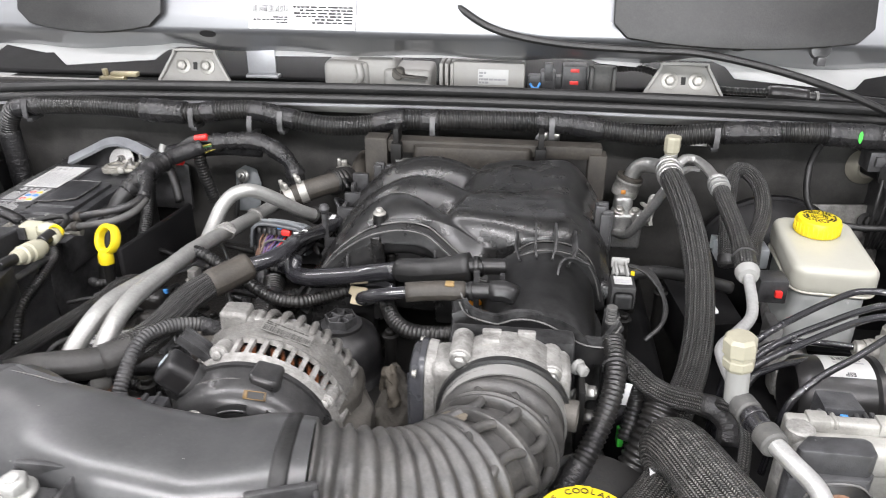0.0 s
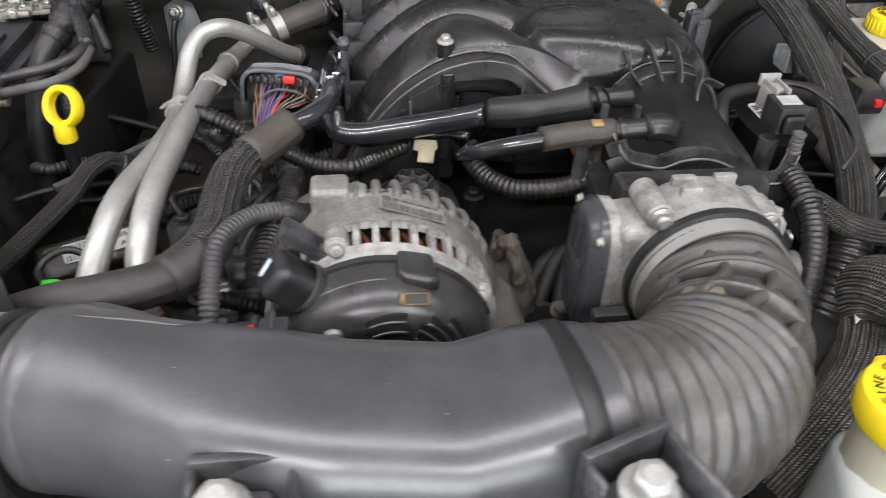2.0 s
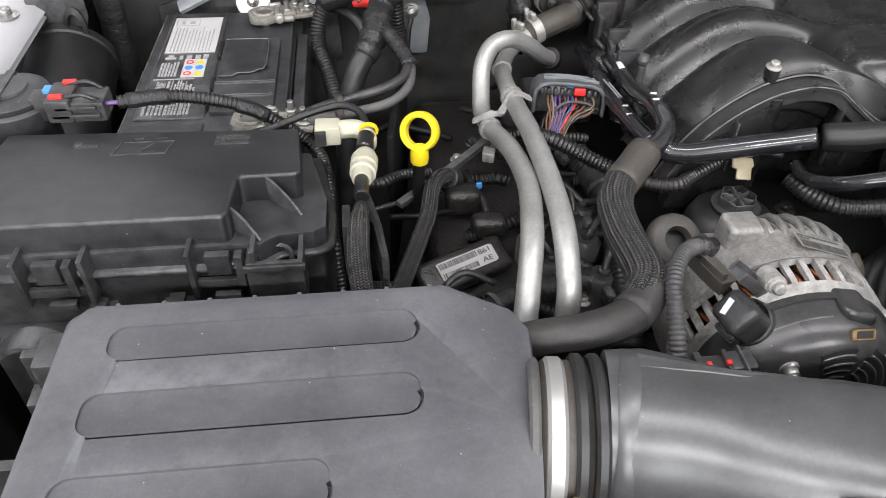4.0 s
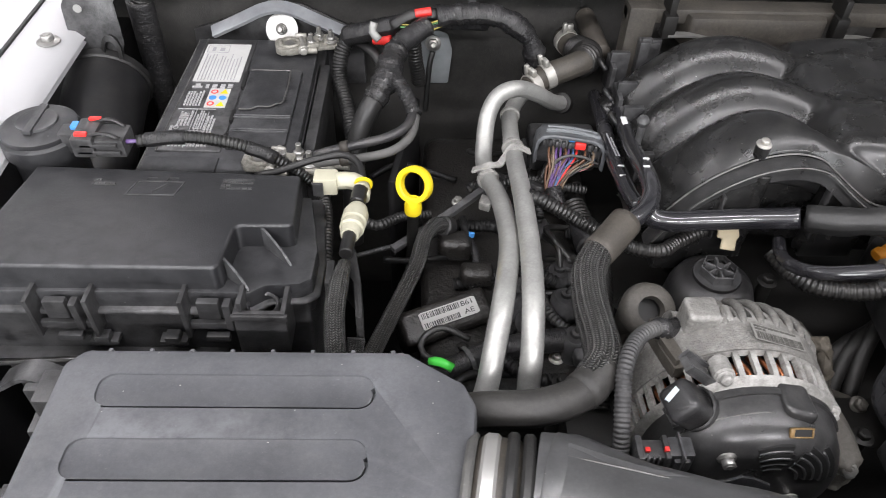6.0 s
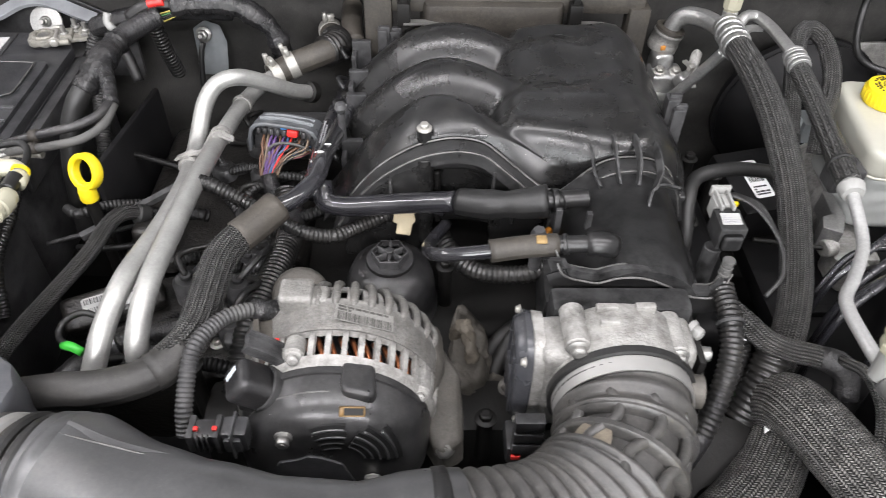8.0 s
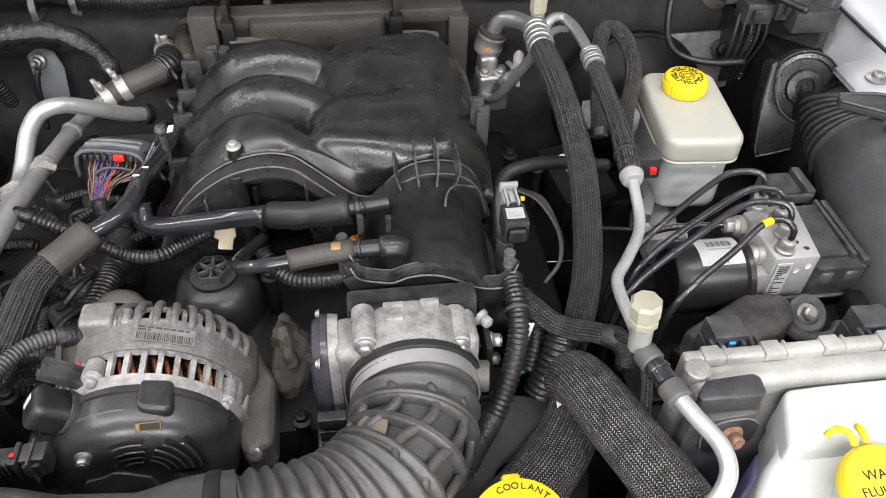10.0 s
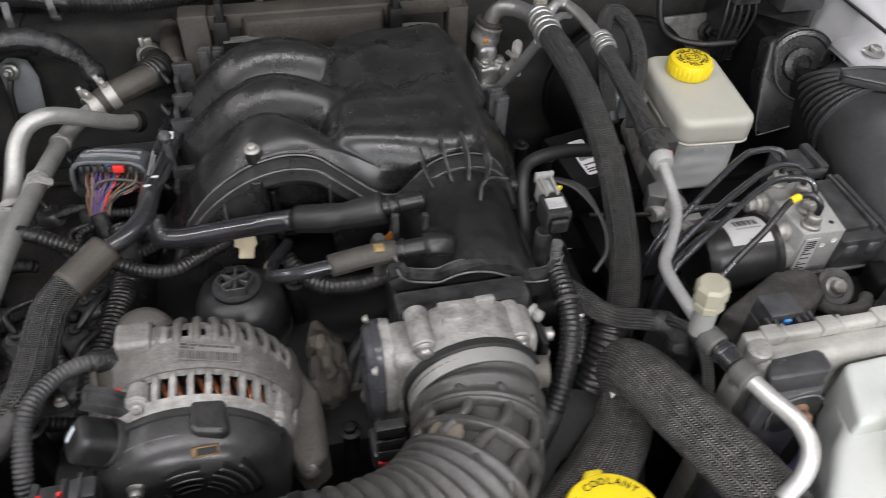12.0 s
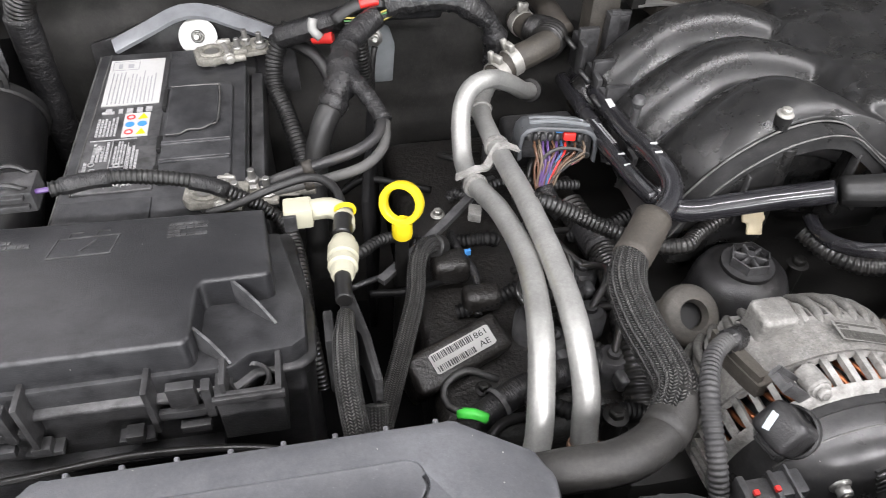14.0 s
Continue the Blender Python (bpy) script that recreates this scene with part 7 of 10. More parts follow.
part("plug", joined(rbox(-0.664, -0.622, 0.908, 0.938, 1.040, 1.060, 0.003), rbox(-0.672, -0.650, 0.904, 0.942, 1.042, 1.064, 0.003), rbox(-0.668, -0.626, 0.904, 0.909, 1.046, 1.050, 0.001), rbox(-0.664, -0.628, 0.904, 0.909, 1.054, 1.058, 0.001), tube([(-0.660, 0.912, 1.062), (-0.640, 0.912, 1.066), (-0.626, 0.914, 1.058)], 0.002, 8), tube([(-0.660, 0.936, 1.062), (-0.640, 0.936, 1.066), (-0.626, 0.934, 1.058)], 0.002, 8)), PLASTIC, wire, "black plug")
for x, y in ((-0.662, 0.912), (-0.656, 0.938)):
    part("red_lock", rbox(x - 0.006, x + 0.006, y - 0.0025, y + 0.0025, 1.063, 1.067, 0.001), RED, wire)
part("blue_lock", rbox(-0.678, -0.671, 0.926, 0.936, 1.058, 1.064, 0.001), BLUE, wire)
pump = thing("purge_canister", (-0.735, 0.92, 0.88), "round black plastic canister behind the fuse box", "canister")
part("body", lathe([(0, 0), (0.034, 0), (0.034, 0.12), (0.040, 0.13), (0.040, 0.145), (0.037, 0.148), (0.037, 0.153), (0.03, 0.157), (0, 0.158)], 40, pose(-0.716, 0.940, 0.902)), PLASTIC_DUSTY, pump)
part("lid_boss", joined(lathe([(0, 0), (0.02, 0), (0.02, 0.003), (0.017, 0.004), (0, 0.004)], 28, pose(-0.716, 0.940, 1.059)), rbox(-0.72, -0.712, 0.915, 0.965, 1.06, 1.0645, 0.001)), PLASTIC_DUSTY, pump)
part("neck", rbox(-0.690, -0.668, 0.918, 0.938, 1.036, 1.06, 0.003), PLASTIC, pump)
fb = thing("fender_brace", (-0.74, 1.16, 1.0), "black folded brace plate at the fender corner", "bracket")
part("plate", prism([(-0.765, 0), (-0.715, -0.01), (-0.70, 0.03), (-0.702, 0.10), (-0.75, 0.10), (-0.765, 0.075)], 0, 0.004, 0.002, 1, Matrix.Translation((0, 1.15, 1.0)) @ Matrix.Rotation(radians(84), 4, "X")), PLASTIC, fb)
# Light seen through the hole is put in as a pale disc.
part("hole", lathe([(0, 0), (0.005, 0), (0.005, 0.0008), (0, 0.001)], 16, aimed((-0.74, 1.144, 1.078), (0, -1, 0.1))), WHITE_CONN, fb, "round hole drawn as a pale disc")
part("socket", lathe([(0.009, 0), (0.014, 0), (0.015, 0.006), (0.010, 0.008), (0.009, 0.004)], 20, aimed((-0.714, 1.147, 1.022), (0, -1, 0.1)) @ Matrix.Diagonal((0.8, 1.5, 1, 1))), RUBBER, fb)
hose = thing("fender_duct", (-0.73, 0.98, 0.86), "black air duct along the inner fender beside the battery", "air duct")
part("duct_tube", tube([(-0.735, 1.16, 0.975), (-0.73, 1.08, 0.955), (-0.73, 0.98, 0.91), (-0.73, 0.85, 0.86)], 0.05, 28, 0.02), PLASTIC, hose)
part("end_cuff", rod((-0.735, 1.16, 0.975), (-0.7342, 1.1464, 0.9716), 0.053, 24), RUBBER, hose, "black rubber end cuff")
part("end_cuff", rod((-0.73, 0.85, 0.86), (-0.73, 0.8631, 0.865), 0.053, 24), RUBBER, hose, "black rubber end cuff")

# ---- fuel vapour lines with white couplings ----
vap = thing("vapour_line", (-0.395, 0.80, 0.95), "black vapour hose with white quick couplings and yellow rings", "hose")
part("coupling", joined(lathe([(0, 0), (0.008, 0), (0.009, 0.003), (0.009, 0.010), (0.0112, 0.011), (0.0112, 0.016), (0.0095, 0.0165), (0.0095, 0.020), (0.0118, 0.021), (0.0118, 0.034), (0.0095, 0.036), (0.0095, 0.042), (0.008, 0.044), (0, 0.044)], 28, aimed((-0.394, 0.798, 1.042), (0.08, 0.86, -0.1)))), CREAM, vap, "cream white quick coupling")
part("elbow", joined(rbox(-0.434, -0.411, 0.864, 0.883, 1.032, 1.051, 0.003), tube([(-0.413, 0.874, 1.043), (-0.397, 0.874, 1.043), (-0.388, 0.866, 1.042), (-0.388, 0.852, 1.040)], 0.0085, 14)), CREAM, vap, "cream white elbow")
part("elbow_window", rbox(-0.434, -0.424, 0.8605, 0.8635, 1.034, 1.049, 0.0008), PLASTIC, vap)
part("hose", tube([(-0.50, 0.915, 1.015), (-0.475, 0.912, 1.024), (-0.44, 0.914, 1.037), (-0.411, 0.915, 1.043), (-0.396, 0.903, 1.045), (-0.389, 0.885, 1.045), (-0.388, 0.86, 1.044), (-0.39, 0.842, 1.042)], 0.0036, 12), RUBBER, vap, "black printed rubber hose")
part("yellow_ring", lathe([(0.0064, 0), (0.0086, 0), (0.0090, 0.0015), (0.0086, 0.0032), (0.0064, 0.0032)], 20, aimed((-0.386, 0.864, 1.046), (0, 0.97, 0.2))), YELLOW, vap)
part("black_neck", rod((-0.394, 0.80, 1.042), (-0.395, 0.772, 1.045), 0.0062), PLASTIC_SATIN, vap)
part("black_neck", rod((-0.3905, 0.842, 1.042), (-0.388, 0.86, 1.045), 0.0078), PLASTIC_SATIN, vap)
part("sleeve", tube([(-0.395, 0.760, 1.045), (-0.398, 0.735, 1.045), (-0.399, 0.705, 1.038), (-0.396, 0.675, 1.015), (-0.393, 0.66, 0.97)], 0.0086, 16, radii=((0, 0.7), (0.2, 1), (1, 1))), BRAID_DARK, vap, "woven sleeve")
part("sleeve", tube([(-0.382, 0.70, 1.02), (-0.384, 0.682, 1.0), (-0.384, 0.67, 0.96)], 0.0075, 14), BRAID_DARK, vap)
part("holder", joined(prism([(-0.400, 0.765), (-0.396, 0.786), (-0.388, 0.786), (-0.380, 0.745), (-0.376, 0.705), (-0.382, 0.705), (-0.387, 0.745)], 1.0, 1.040, 0.003), rbox(-0.411, -0.404, 0.742, 0.770, 0.98, 1.04, 0.002)), NECK, vap, "black hose holder")
hose = thing("coolant_hose", (-0.349, 0.795, 0.93), "woven black hose dropping beside the engine", "hose")
part("woven_sleeve", tube([(-0.300, 0.905, 0.955), (-0.315, 0.893, 0.970), (-0.327, 0.872, 0.972), (-0.335, 0.835, 0.968), (-0.349, 0.795, 0.965), (-0.37, 0.74, 0.96), (-0.385, 0.70, 0.95), (-0.39, 0.66, 0.93)], 0.0082, 14), BRAID_DARK, hose)
part("end_cuff", rod((-0.3, 0.905, 0.955), (-0.3086, 0.8981, 0.9636), 0.0111, 24), RUBBER, hose, "black rubber end cuff")
dip = thing("oil_dipstick", (-0.345, 0.89, 0.85), "yellow ring-shaped oil dipstick handle on a dark tube", "dipstick")
dm = aimed((-0.338, 0.888, 1.028), (-0.42, -0.80, 0.43))
part("ring", lathe([(0.0130, -0.004), (0.0145, -0.0055), (0.0180, -0.0055), (0.0190, -0.004), (0.0190, 0.004), (0.0180, 0.0055), (0.0145, 0.0055), (0.0130, 0.004), (0.0130, -0.004)], 40, dm), YELLOW, dip, "yellow plastic ring")
part("neck", lathe([(0, -0.006), (0.0085, -0.006), (0.009, -0.003), (0.0088, 0.005), (0.0075, 0.010), (0, 0.010)], 20, pose(-0.339, 0.879, 1.006)), YELLOW, dip)
part("tube", rod((-0.345, 0.885, 0.80), (-0.339, 0.879, 1.0), 0.006), STEEL_DARK, dip, "dark dipstick tube")

# ---- heater pipes ----
pl = thing("heater_pipes", (-0.24, 0.85, 0.93), "pair of bare aluminium heater pipes joined by brackets", "pipe")
part("pipe", tube([(-0.280, 0.668, 0.967), (-0.274, 0.677, 0.986), (-0.267, 0.704, 1.009), (-0.258, 0.746, 1.024), (-0.248, 0.815, 1.018), (-0.249, 0.889, 1.003), (-0.256, 0.942, 0.988), (-0.261, 0.984, 0.982), (-0.260, 1.010, 0.993), (-0.255, 1.037, 1.013), (-0.242, 1.055, 1.027), (-0.220, 1.066, 1.029), (-0.194, 1.084, 1.011), (-0.168, 1.112, 0.982), (-0.148, 1.14, 0.962)], 0.0098, 18), PIPE, pl, "bent bare aluminium pipe")
part("pipe", tube([(-0.2385, 0.677, 0.968), (-0.2385, 0.683, 0.986), (-0.237, 0.697, 1.010), (-0.234, 0.739, 1.028), (-0.231, 0.797, 1.028), (-0.230, 0.878, 1.021), (-0.230, 0.953, 1.007), (-0.229, 1.011, 0.995), (-0.224, 1.079, 0.984), (-0.208, 1.118, 0.986), (-0.19, 1.138, 0.99)], 0.0098, 18), PIPE, pl, "straight bare aluminium pipe")
part("bracket", joined(strip([(-0.275, 0.962, 0.989), (-0.256, 0.958, 1.0), (-0.245, 0.965, 0.996), (-0.231, 0.972, 1.0145), (-0.212, 0.975, 1.006)], 0.009, 0.0025)), CAST, pl, "pressed joining bracket")
for c, w in (((-0.2295, 0.990, 1.0), (0, 1, -0.18)), ((-0.2245, 1.077, 0.9845), (0.1, 1, -0.1)), ((-0.2585, 0.95, 0.9865), (0.1, -1, 0.2)), ((-0.2385, 0.676, 0.966), (0, 0.2, 1))):
    part("bead", lathe([(0.008, -0.004), (0.0115, -0.0035), (0.0125, 0), (0.0115, 0.0035), (0.008, 0.004)], 20, aimed(c, w)), CAST if c[2] > 0.97 else RUST, pl, "swaged bead")
part("end_clamp", lathe([(0.009, -0.007), (0.0135, -0.006), (0.014, 0.004), (0.009, 0.006)], 20, aimed((-0.150, 1.136, 0.965), (0.5, 0.7, -0.5))), STEEL_DARK, pl, "steel hose clamp")
hh = thing("heater_hose", (-0.14, 1.18, 0.95), "dusty brown-black heater hose with spring clamps", "hose")
part("hose", tube([(-0.195, 1.132, 0.99), (-0.175, 1.148, 0.996), (-0.145, 1.155, 1.006), (-0.122, 1.168, 1.010), (-0.118, 1.195, 1.003), (-0.128, 1.225, 0.993), (-0.135, 1.265, 0.99)], 0.0158, 18), RUBBER_BROWN, hh, "dusty rubber hose")
part("sleeve", tube([(-0.130, 1.163, 1.009), (-0.119, 1.178, 1.008), (-0.1175, 1.198, 1.002), (-0.125, 1.222, 0.994)], 0.0205, 22, corr=(0.0052, 0.004)), LOOM, hh, "ribbed black sleeve")
for c, w in (((-0.172, 1.149, 0.997), (1, 0.4, 0.3)), ((-0.192, 1.134, 0.991), (1, 0.7, 0.2)), ((-0.133, 1.25, 0.991), (-0.2, 1, 0))):
    m = aimed(c, w)
    part("spring_clamp", joined(lathe([(0.0155, -0.006), (0.0172, -0.006), (0.0172, 0.006), (0.0155, 0.006)], 24, m), rbox(-0.006, 0.006, 0.016, 0.026, -0.003, 0.003, 0.001, 1, m), rbox(0.004, 0.010, 0.016, 0.030, -0.006, 0.0, 0.001, 1, m)), STEEL_SATIN, hh, "silver spring clamp")
solo("heater_hose", tube([(-0.095, 1.20, 1.0), (-0.102, 1.235, 1.008), (-0.105, 1.29, 1.008)], 0.014, 16), RUBBER_BROWN, "short dusty hose stub at the firewall", "hose")

# ---- thick woven hose and black tubes to the manifold ----
ah = thing("breather_hose", (-0.19, 0.72, 0.99), "thick black hose in a woven sleeve with smooth rubber ends", "hose")
part("rubber_end", tube([(-0.315, 0.642, 1.0), (-0.273, 0.634, 1.018), (-0.240, 0.630, 1.027), (-0.210, 0.642, 1.026), (-0.192, 0.660, 1.027)], 0.0144, 18), RUBBER_DUSTY, ah, "smooth rubber end")
part("cuff", tube([(-0.207, 0.644, 1.026), (-0.196, 0.654, 1.027), (-0.187, 0.667, 1.029)], 0.0158, 20), RUBBER_DUSTY, ah)
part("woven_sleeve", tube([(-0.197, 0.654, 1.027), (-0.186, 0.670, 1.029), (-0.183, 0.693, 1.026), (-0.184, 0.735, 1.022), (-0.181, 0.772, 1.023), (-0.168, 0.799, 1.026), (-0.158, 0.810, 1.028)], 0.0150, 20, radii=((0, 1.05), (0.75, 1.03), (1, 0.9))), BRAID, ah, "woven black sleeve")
part("rubber_end", tube([(-0.169, 0.797, 1.026), (-0.155, 0.812, 1.029), (-0.138, 0.832, 1.033)], 0.0158, 18), RUBBER_BROWN, ah, "grey rubber cuff")
bt = thing("vacuum_tubes", (-0.10, 0.98, 0.96), "two glossy black tubes with white marks beside the manifold", "tube")
part("tube", tube([(-0.145, 0.826, 1.032), (-0.122, 0.842, 1.035), (-0.107, 0.868, 1.036), (-0.103, 0.905, 1.033), (-0.099, 0.982, 1.010), (-0.091, 1.077, 0.988), (-0.086, 1.165, 0.966)], 0.0092, 14), GLOSS, bt)
part("tube", tube([(-0.112, 0.875, 1.012), (-0.116, 0.92, 1.004), (-0.116, 0.99, 0.993), (-0.110, 1.08, 0.978), (-0.104, 1.16, 0.962)], 0.0088, 14), GLOSS, bt)
for y, z, x in ((0.905, 1.0425, -0.105), (0.925, 1.037, -0.10), (1.035, 1.0075, -0.096), (0.93, 1.0105, -0.118), (0.95, 1.008, -0.116)):
    part("white_mark", rbox(x - 0.0035, x + 0.0035, y - (0.009 if y > 1 else 0.0015), y + (0.009 if y > 1 else 0.0015), z - 0.001, z + 0.0008, 0.0008, 1), WHITE_INK, bt, "white paint mark")
part("print", bars(words(-0.003, 0.003, -0.03, 0.03, 2, 51, "y", 0.6, 0.003), Matrix.Translation((-0.1145, 1.0, 1.0005)) @ Matrix.Rotation(radians(-10), 4, "X")), INK_GREY, bt, "worn white print")
sh = thing("coolant_crossover_hose", (0.03, 0.84, 1.0), "glossy black hose crossing in front of the manifold", "hose")
part("tube", tube([(-0.104, 0.885, 1.020), (-0.100, 0.872, 1.006), (-0.082, 0.866, 1.004), (-0.05, 0.861, 1.010), (-0.010, 0.853, 1.020), (0.03, 0.838, 1.035)], 0.0106, 18), GLOSS, sh, "glossy black tube")
part("sleeve", tube([(0.033, 0.836, 1.037), (0.06, 0.824, 1.044), (0.09, 0.816, 1.052), (0.113, 0.813, 1.058)], 0.0143, 20, radii=((0, 0.88), (0.06, 0.94), (0.4, 0.98), (0.55, 0.86), (0.75, 0.98), (1, 1.08))), RUBBER, sh, "dull rubber sleeve")
part("fitting", joined(rod((0.11, 0.813, 1.058), (0.150, 0.818, 1.058), 0.0085), rod((0.116, 0.8135, 1.058), (0.121, 0.814, 1.058), 0.0112), rod((0.1225, 0.814, 1.058), (0.1235, 0.8145, 1.058), 0.0112)), PLASTIC_SATIN, sh)
part("bracket", joined(rbox(0.118, 0.124, 0.795, 0.80, 1.0, 1.062, 0.001), rbox(0.145, 0.15, 0.79, 0.796, 1.0, 1.062, 0.001)), PLASTIC, sh)
lo = thing("engine_loom", (-0.12, 0.86, 0.97), "thin corrugated loom with a tan paper tag", "wiring loom")
part("sleeve", tube([(-0.225, 0.882, 1.022), (-0.209, 0.878, 1.018), (-0.168, 0.868, 0.998), (-0.125, 0.850, 0.985), (-0.092, 0.844, 0.983), (-0.070, 0.860, 0.980), (-0.035, 0.877, 0.985)], 0.0078, 12, corr=(0.0045, 0.0024)), LOOM, lo)
part("tag", prism([(-0.010, -0.004), (0.010, -0.006), (0.012, 0.004), (0.007, 0.006), (0.009, 0.016), (-0.006, 0.018), (-0.008, 0.006), (-0.011, 0.004)], 0, 0.0035, 0.001, 1, aimed((-0.020, 0.862, 0.992), (0, -0.7, 0.7)) @ Matrix.Rotation(radians(180), 4, "Z")), TAN, lo, "tan paper tag")
part("tube", tube([(-0.03, 0.878, 0.99), (0.0, 0.872, 0.998), (0.02, 0.862, 1.0)], 0.0045, 10), GLOSS, lo)
pc = thing("vent_hose", (0.07, 0.76, 1.02), "bent glossy black vent hose with a brown rubber joint", "hose")
part("tube", tube([(0.022, 0.842, 1.002), (0.010, 0.812, 1.012), (0.004, 0.782, 1.028), (0.010, 0.757, 1.045), (0.030, 0.746, 1.056), (0.060, 0.744, 1.062)], 0.0062, 14), GLOSS, pc)
part("joint", tube([(0.056, 0.744, 1.0615), (0.085, 0.748, 1.063), (0.113, 0.751, 1.063)], 0.0098, 16), RUBBER_BROWN, pc, "brown dusty rubber joint")
part("tape_patch", rbox(0.094, 0.103, 0.743, 0.752, 1.0705, 1.0733, 0.0008, 1), surface("old_yellow_tape", (0.3, 0.2, 0.08), 0.6, vary=0.5, speck=0.5), pc, "curled yellow tape")
part("fitting", joined(rod((0.112, 0.751, 1.063), (0.142, 0.749, 1.066), 0.0078), tube([(0.138, 0.749, 1.066), (0.15, 0.748, 1.067), (0.160, 0.75, 1.062)], 0.0105, 14), rod((0.118, 0.751, 1.063), (0.122, 0.7505, 1.064), 0.0095)), PLASTIC_SATIN, pc, "black push fitting")
solo("injector_loom", tube([(0.018, 0.838, 0.99), (0.03, 0.815, 0.985), (0.05, 0.795, 0.985), (0.08, 0.785, 0.99), (0.105, 0.785, 0.995), (0.12, 0.80, 1.0)], 0.0092, 12, corr=(0.005, 0.003)), LOOM, "thick corrugated loom under the vent hose", "wiring loom")
solo("orange_cap", joined(rod((0.110, 0.821, 1.002), (0.117, 0.824, 1.005), 0.0072, 20), rod((0.117, 0.824, 1.005), (0.124, 0.828, 1.008), 0.0050, 16)), ORANGE, "small orange plastic cap by the manifold", "cap")
for k in range(3):
    solo("runner_duct", tube([(0.035 + 0.022 * k, 0.70, 0.87), (0.052 + 0.018 * k, 0.735, 0.905 + 0.006 * k), (0.082 + 0.012 * k, 0.765, 0.93 + 0.006 * k), (0.125, 0.785, 0.938 + 0.008 * k)], 0.0075, 14, 0.004, flat=0.8), STEEL_DARK, "curved black duct under the throttle neck", "duct", "ducts under the neck")

# ---- engine computer connector ----
ecu = thing("ecu_connector", (-0.157, 1.0, 0.94), "grey multi-way connector with a red lock and coloured wires", "connector")
em2 = Matrix.Translation((-0.162, 0.998, 0.990)) @ Matrix.Rotation(radians(-6), 4, "Z") @ Matrix.Rotation(radians(-12), 4, "X") @ Matrix.Rotation(radians(3), 4, "Y")
HOODED = [(-0.0405, -0.020), (-0.0415, -0.004), (-0.040, 0.008), (-0.034, 0.0155), (-0.022, 0.018), (0.0, 0.018), (0.024, 0.017), (0.035, 0.013), (0.040, 0.005), (0.041, -0.006), (0.0405, -0.020)]
upend = Matrix(((1, 0, 0, 0), (0, 0, 1, 0), (0, 1, 0, 0), (0, 0, 0, 1)))
wall = HOODED + [(x * 0.90, z * 0.82 - 0.001) for x, z in reversed(HOODED)]
shell_rows = []
for y, kx, kz in ((0.0, 1.0, 1.0), (0.022, 1.0, 1.0), (0.034, 0.98, 0.96), (0.042, 0.94, 0.80), (0.046, 0.85, 0.40)):
    shell_rows.append([em2 @ Vector((x * kx, y, z * kz - 0.006 * (1 - kz))) for x, z in HOODED])
verts = [tuple(p) for row in shell_rows for p in row]
n = len(HOODED)
sheet = mesh_of(verts, [(r * n + k, r * n + k + 1, (r + 1) * n + k + 1, (r + 1) * n + k) for r in range(len(shell_rows) - 1) for k in range(n - 1)])
part("shell", sheet, DARK_CONN, ecu, "slate grey hooded shell")
part("rim", prism(wall, -0.002, 0.003, 0.0006, 1, em2 @ upend), DARK_CONN, ecu, "rim of the hood")
part("lever", joined(strip([em2 @ Vector(q) for q in ((-0.030, 0.010, 0.0185), (0.0, 0.010, 0.020), (0.032, 0.010, 0.0165))], 0.004, 0.002), strip([em2 @ Vector(q) for q in ((-0.028, 0.024, 0.0165), (0.0, 0.024, 0.0180), (0.030, 0.024, 0.0150))], 0.004, 0.002)), GREY_CONN, ecu, "pale lever rails")
part("face", joined(rbox(-0.037, 0.037, 0.008, 0.014, -0.020, 0.013, 0.001, 1, em2), *[rbox(-0.033 + 0.0075 * k, -0.0285 + 0.0075 * k, 0.003, 0.009, 0.001, 0.009, 0.0008, 1, em2) for k in range(9)]), PLASTIC, ecu, "black connector face")
part("red_lock", rbox(0.004, 0.0165, -0.003, 0.006, 0.004, 0.0125, 0.002, 2, em2), RED, ecu, "red lock")
part("blue_tab", rbox(-0.004, 0.004, 0.0, 0.006, 0.011, 0.0145, 0.001, 1, em2), BLUE, ecu)
rnd2 = random.Random(3)
for k in range(24):
    mat = (BROWN, WIRE_TAN, PURPLE, PURPLE, BROWN, PURPLE, WIRE_BLUE, RED if k < 12 else BROWN, RUBBER, BROWN, RUBBER, WIRE_TAN)[k % 12]
    x, row = -0.024 + 0.0046 * (k % 12), k // 12
    a = em2 @ Vector((x, 0.006, 0.001 - 0.006 * row))
    b = em2 @ Vector((x * 0.95 + rnd2.uniform(-0.002, 0.002), -0.006, -0.006 - 0.005 * row))
    c = em2 @ Vector((x * 0.55 - 0.008 + rnd2.uniform(-0.004, 0.004), -0.013, -0.017 - 0.003 * row))
    part("wire", tube([a, b, c, (-0.180 + 0.25 * x + rnd2.uniform(-0.004, 0.004), 0.973, 0.957), (-0.178 + 0.2 * x, 0.964, 0.944)], 0.0013, 6), mat, ecu, "coloured wire")
for k, mat in enumerate((WIRE_BLUE, ORANGE, PINK)):
    part("wire", tube([em2 @ Vector((0.030, 0.004, -0.008 - 0.003 * k)), em2 @ Vector((0.016, -0.008, -0.014 - 0.002 * k)), em2 @ Vector((-0.006, -0.012, -0.019 - 0.002 * k)), (-0.180, 0.970, 0.956)], 0.0014, 6), mat, ecu, "coloured wire")
part("tape_boot", tube([(-0.180, 0.974, 0.956), (-0.176, 0.962, 0.946), (-0.166, 0.948, 0.938)], 0.0095, 14, wobble=0.12), TAPE, ecu, "black tape boot")
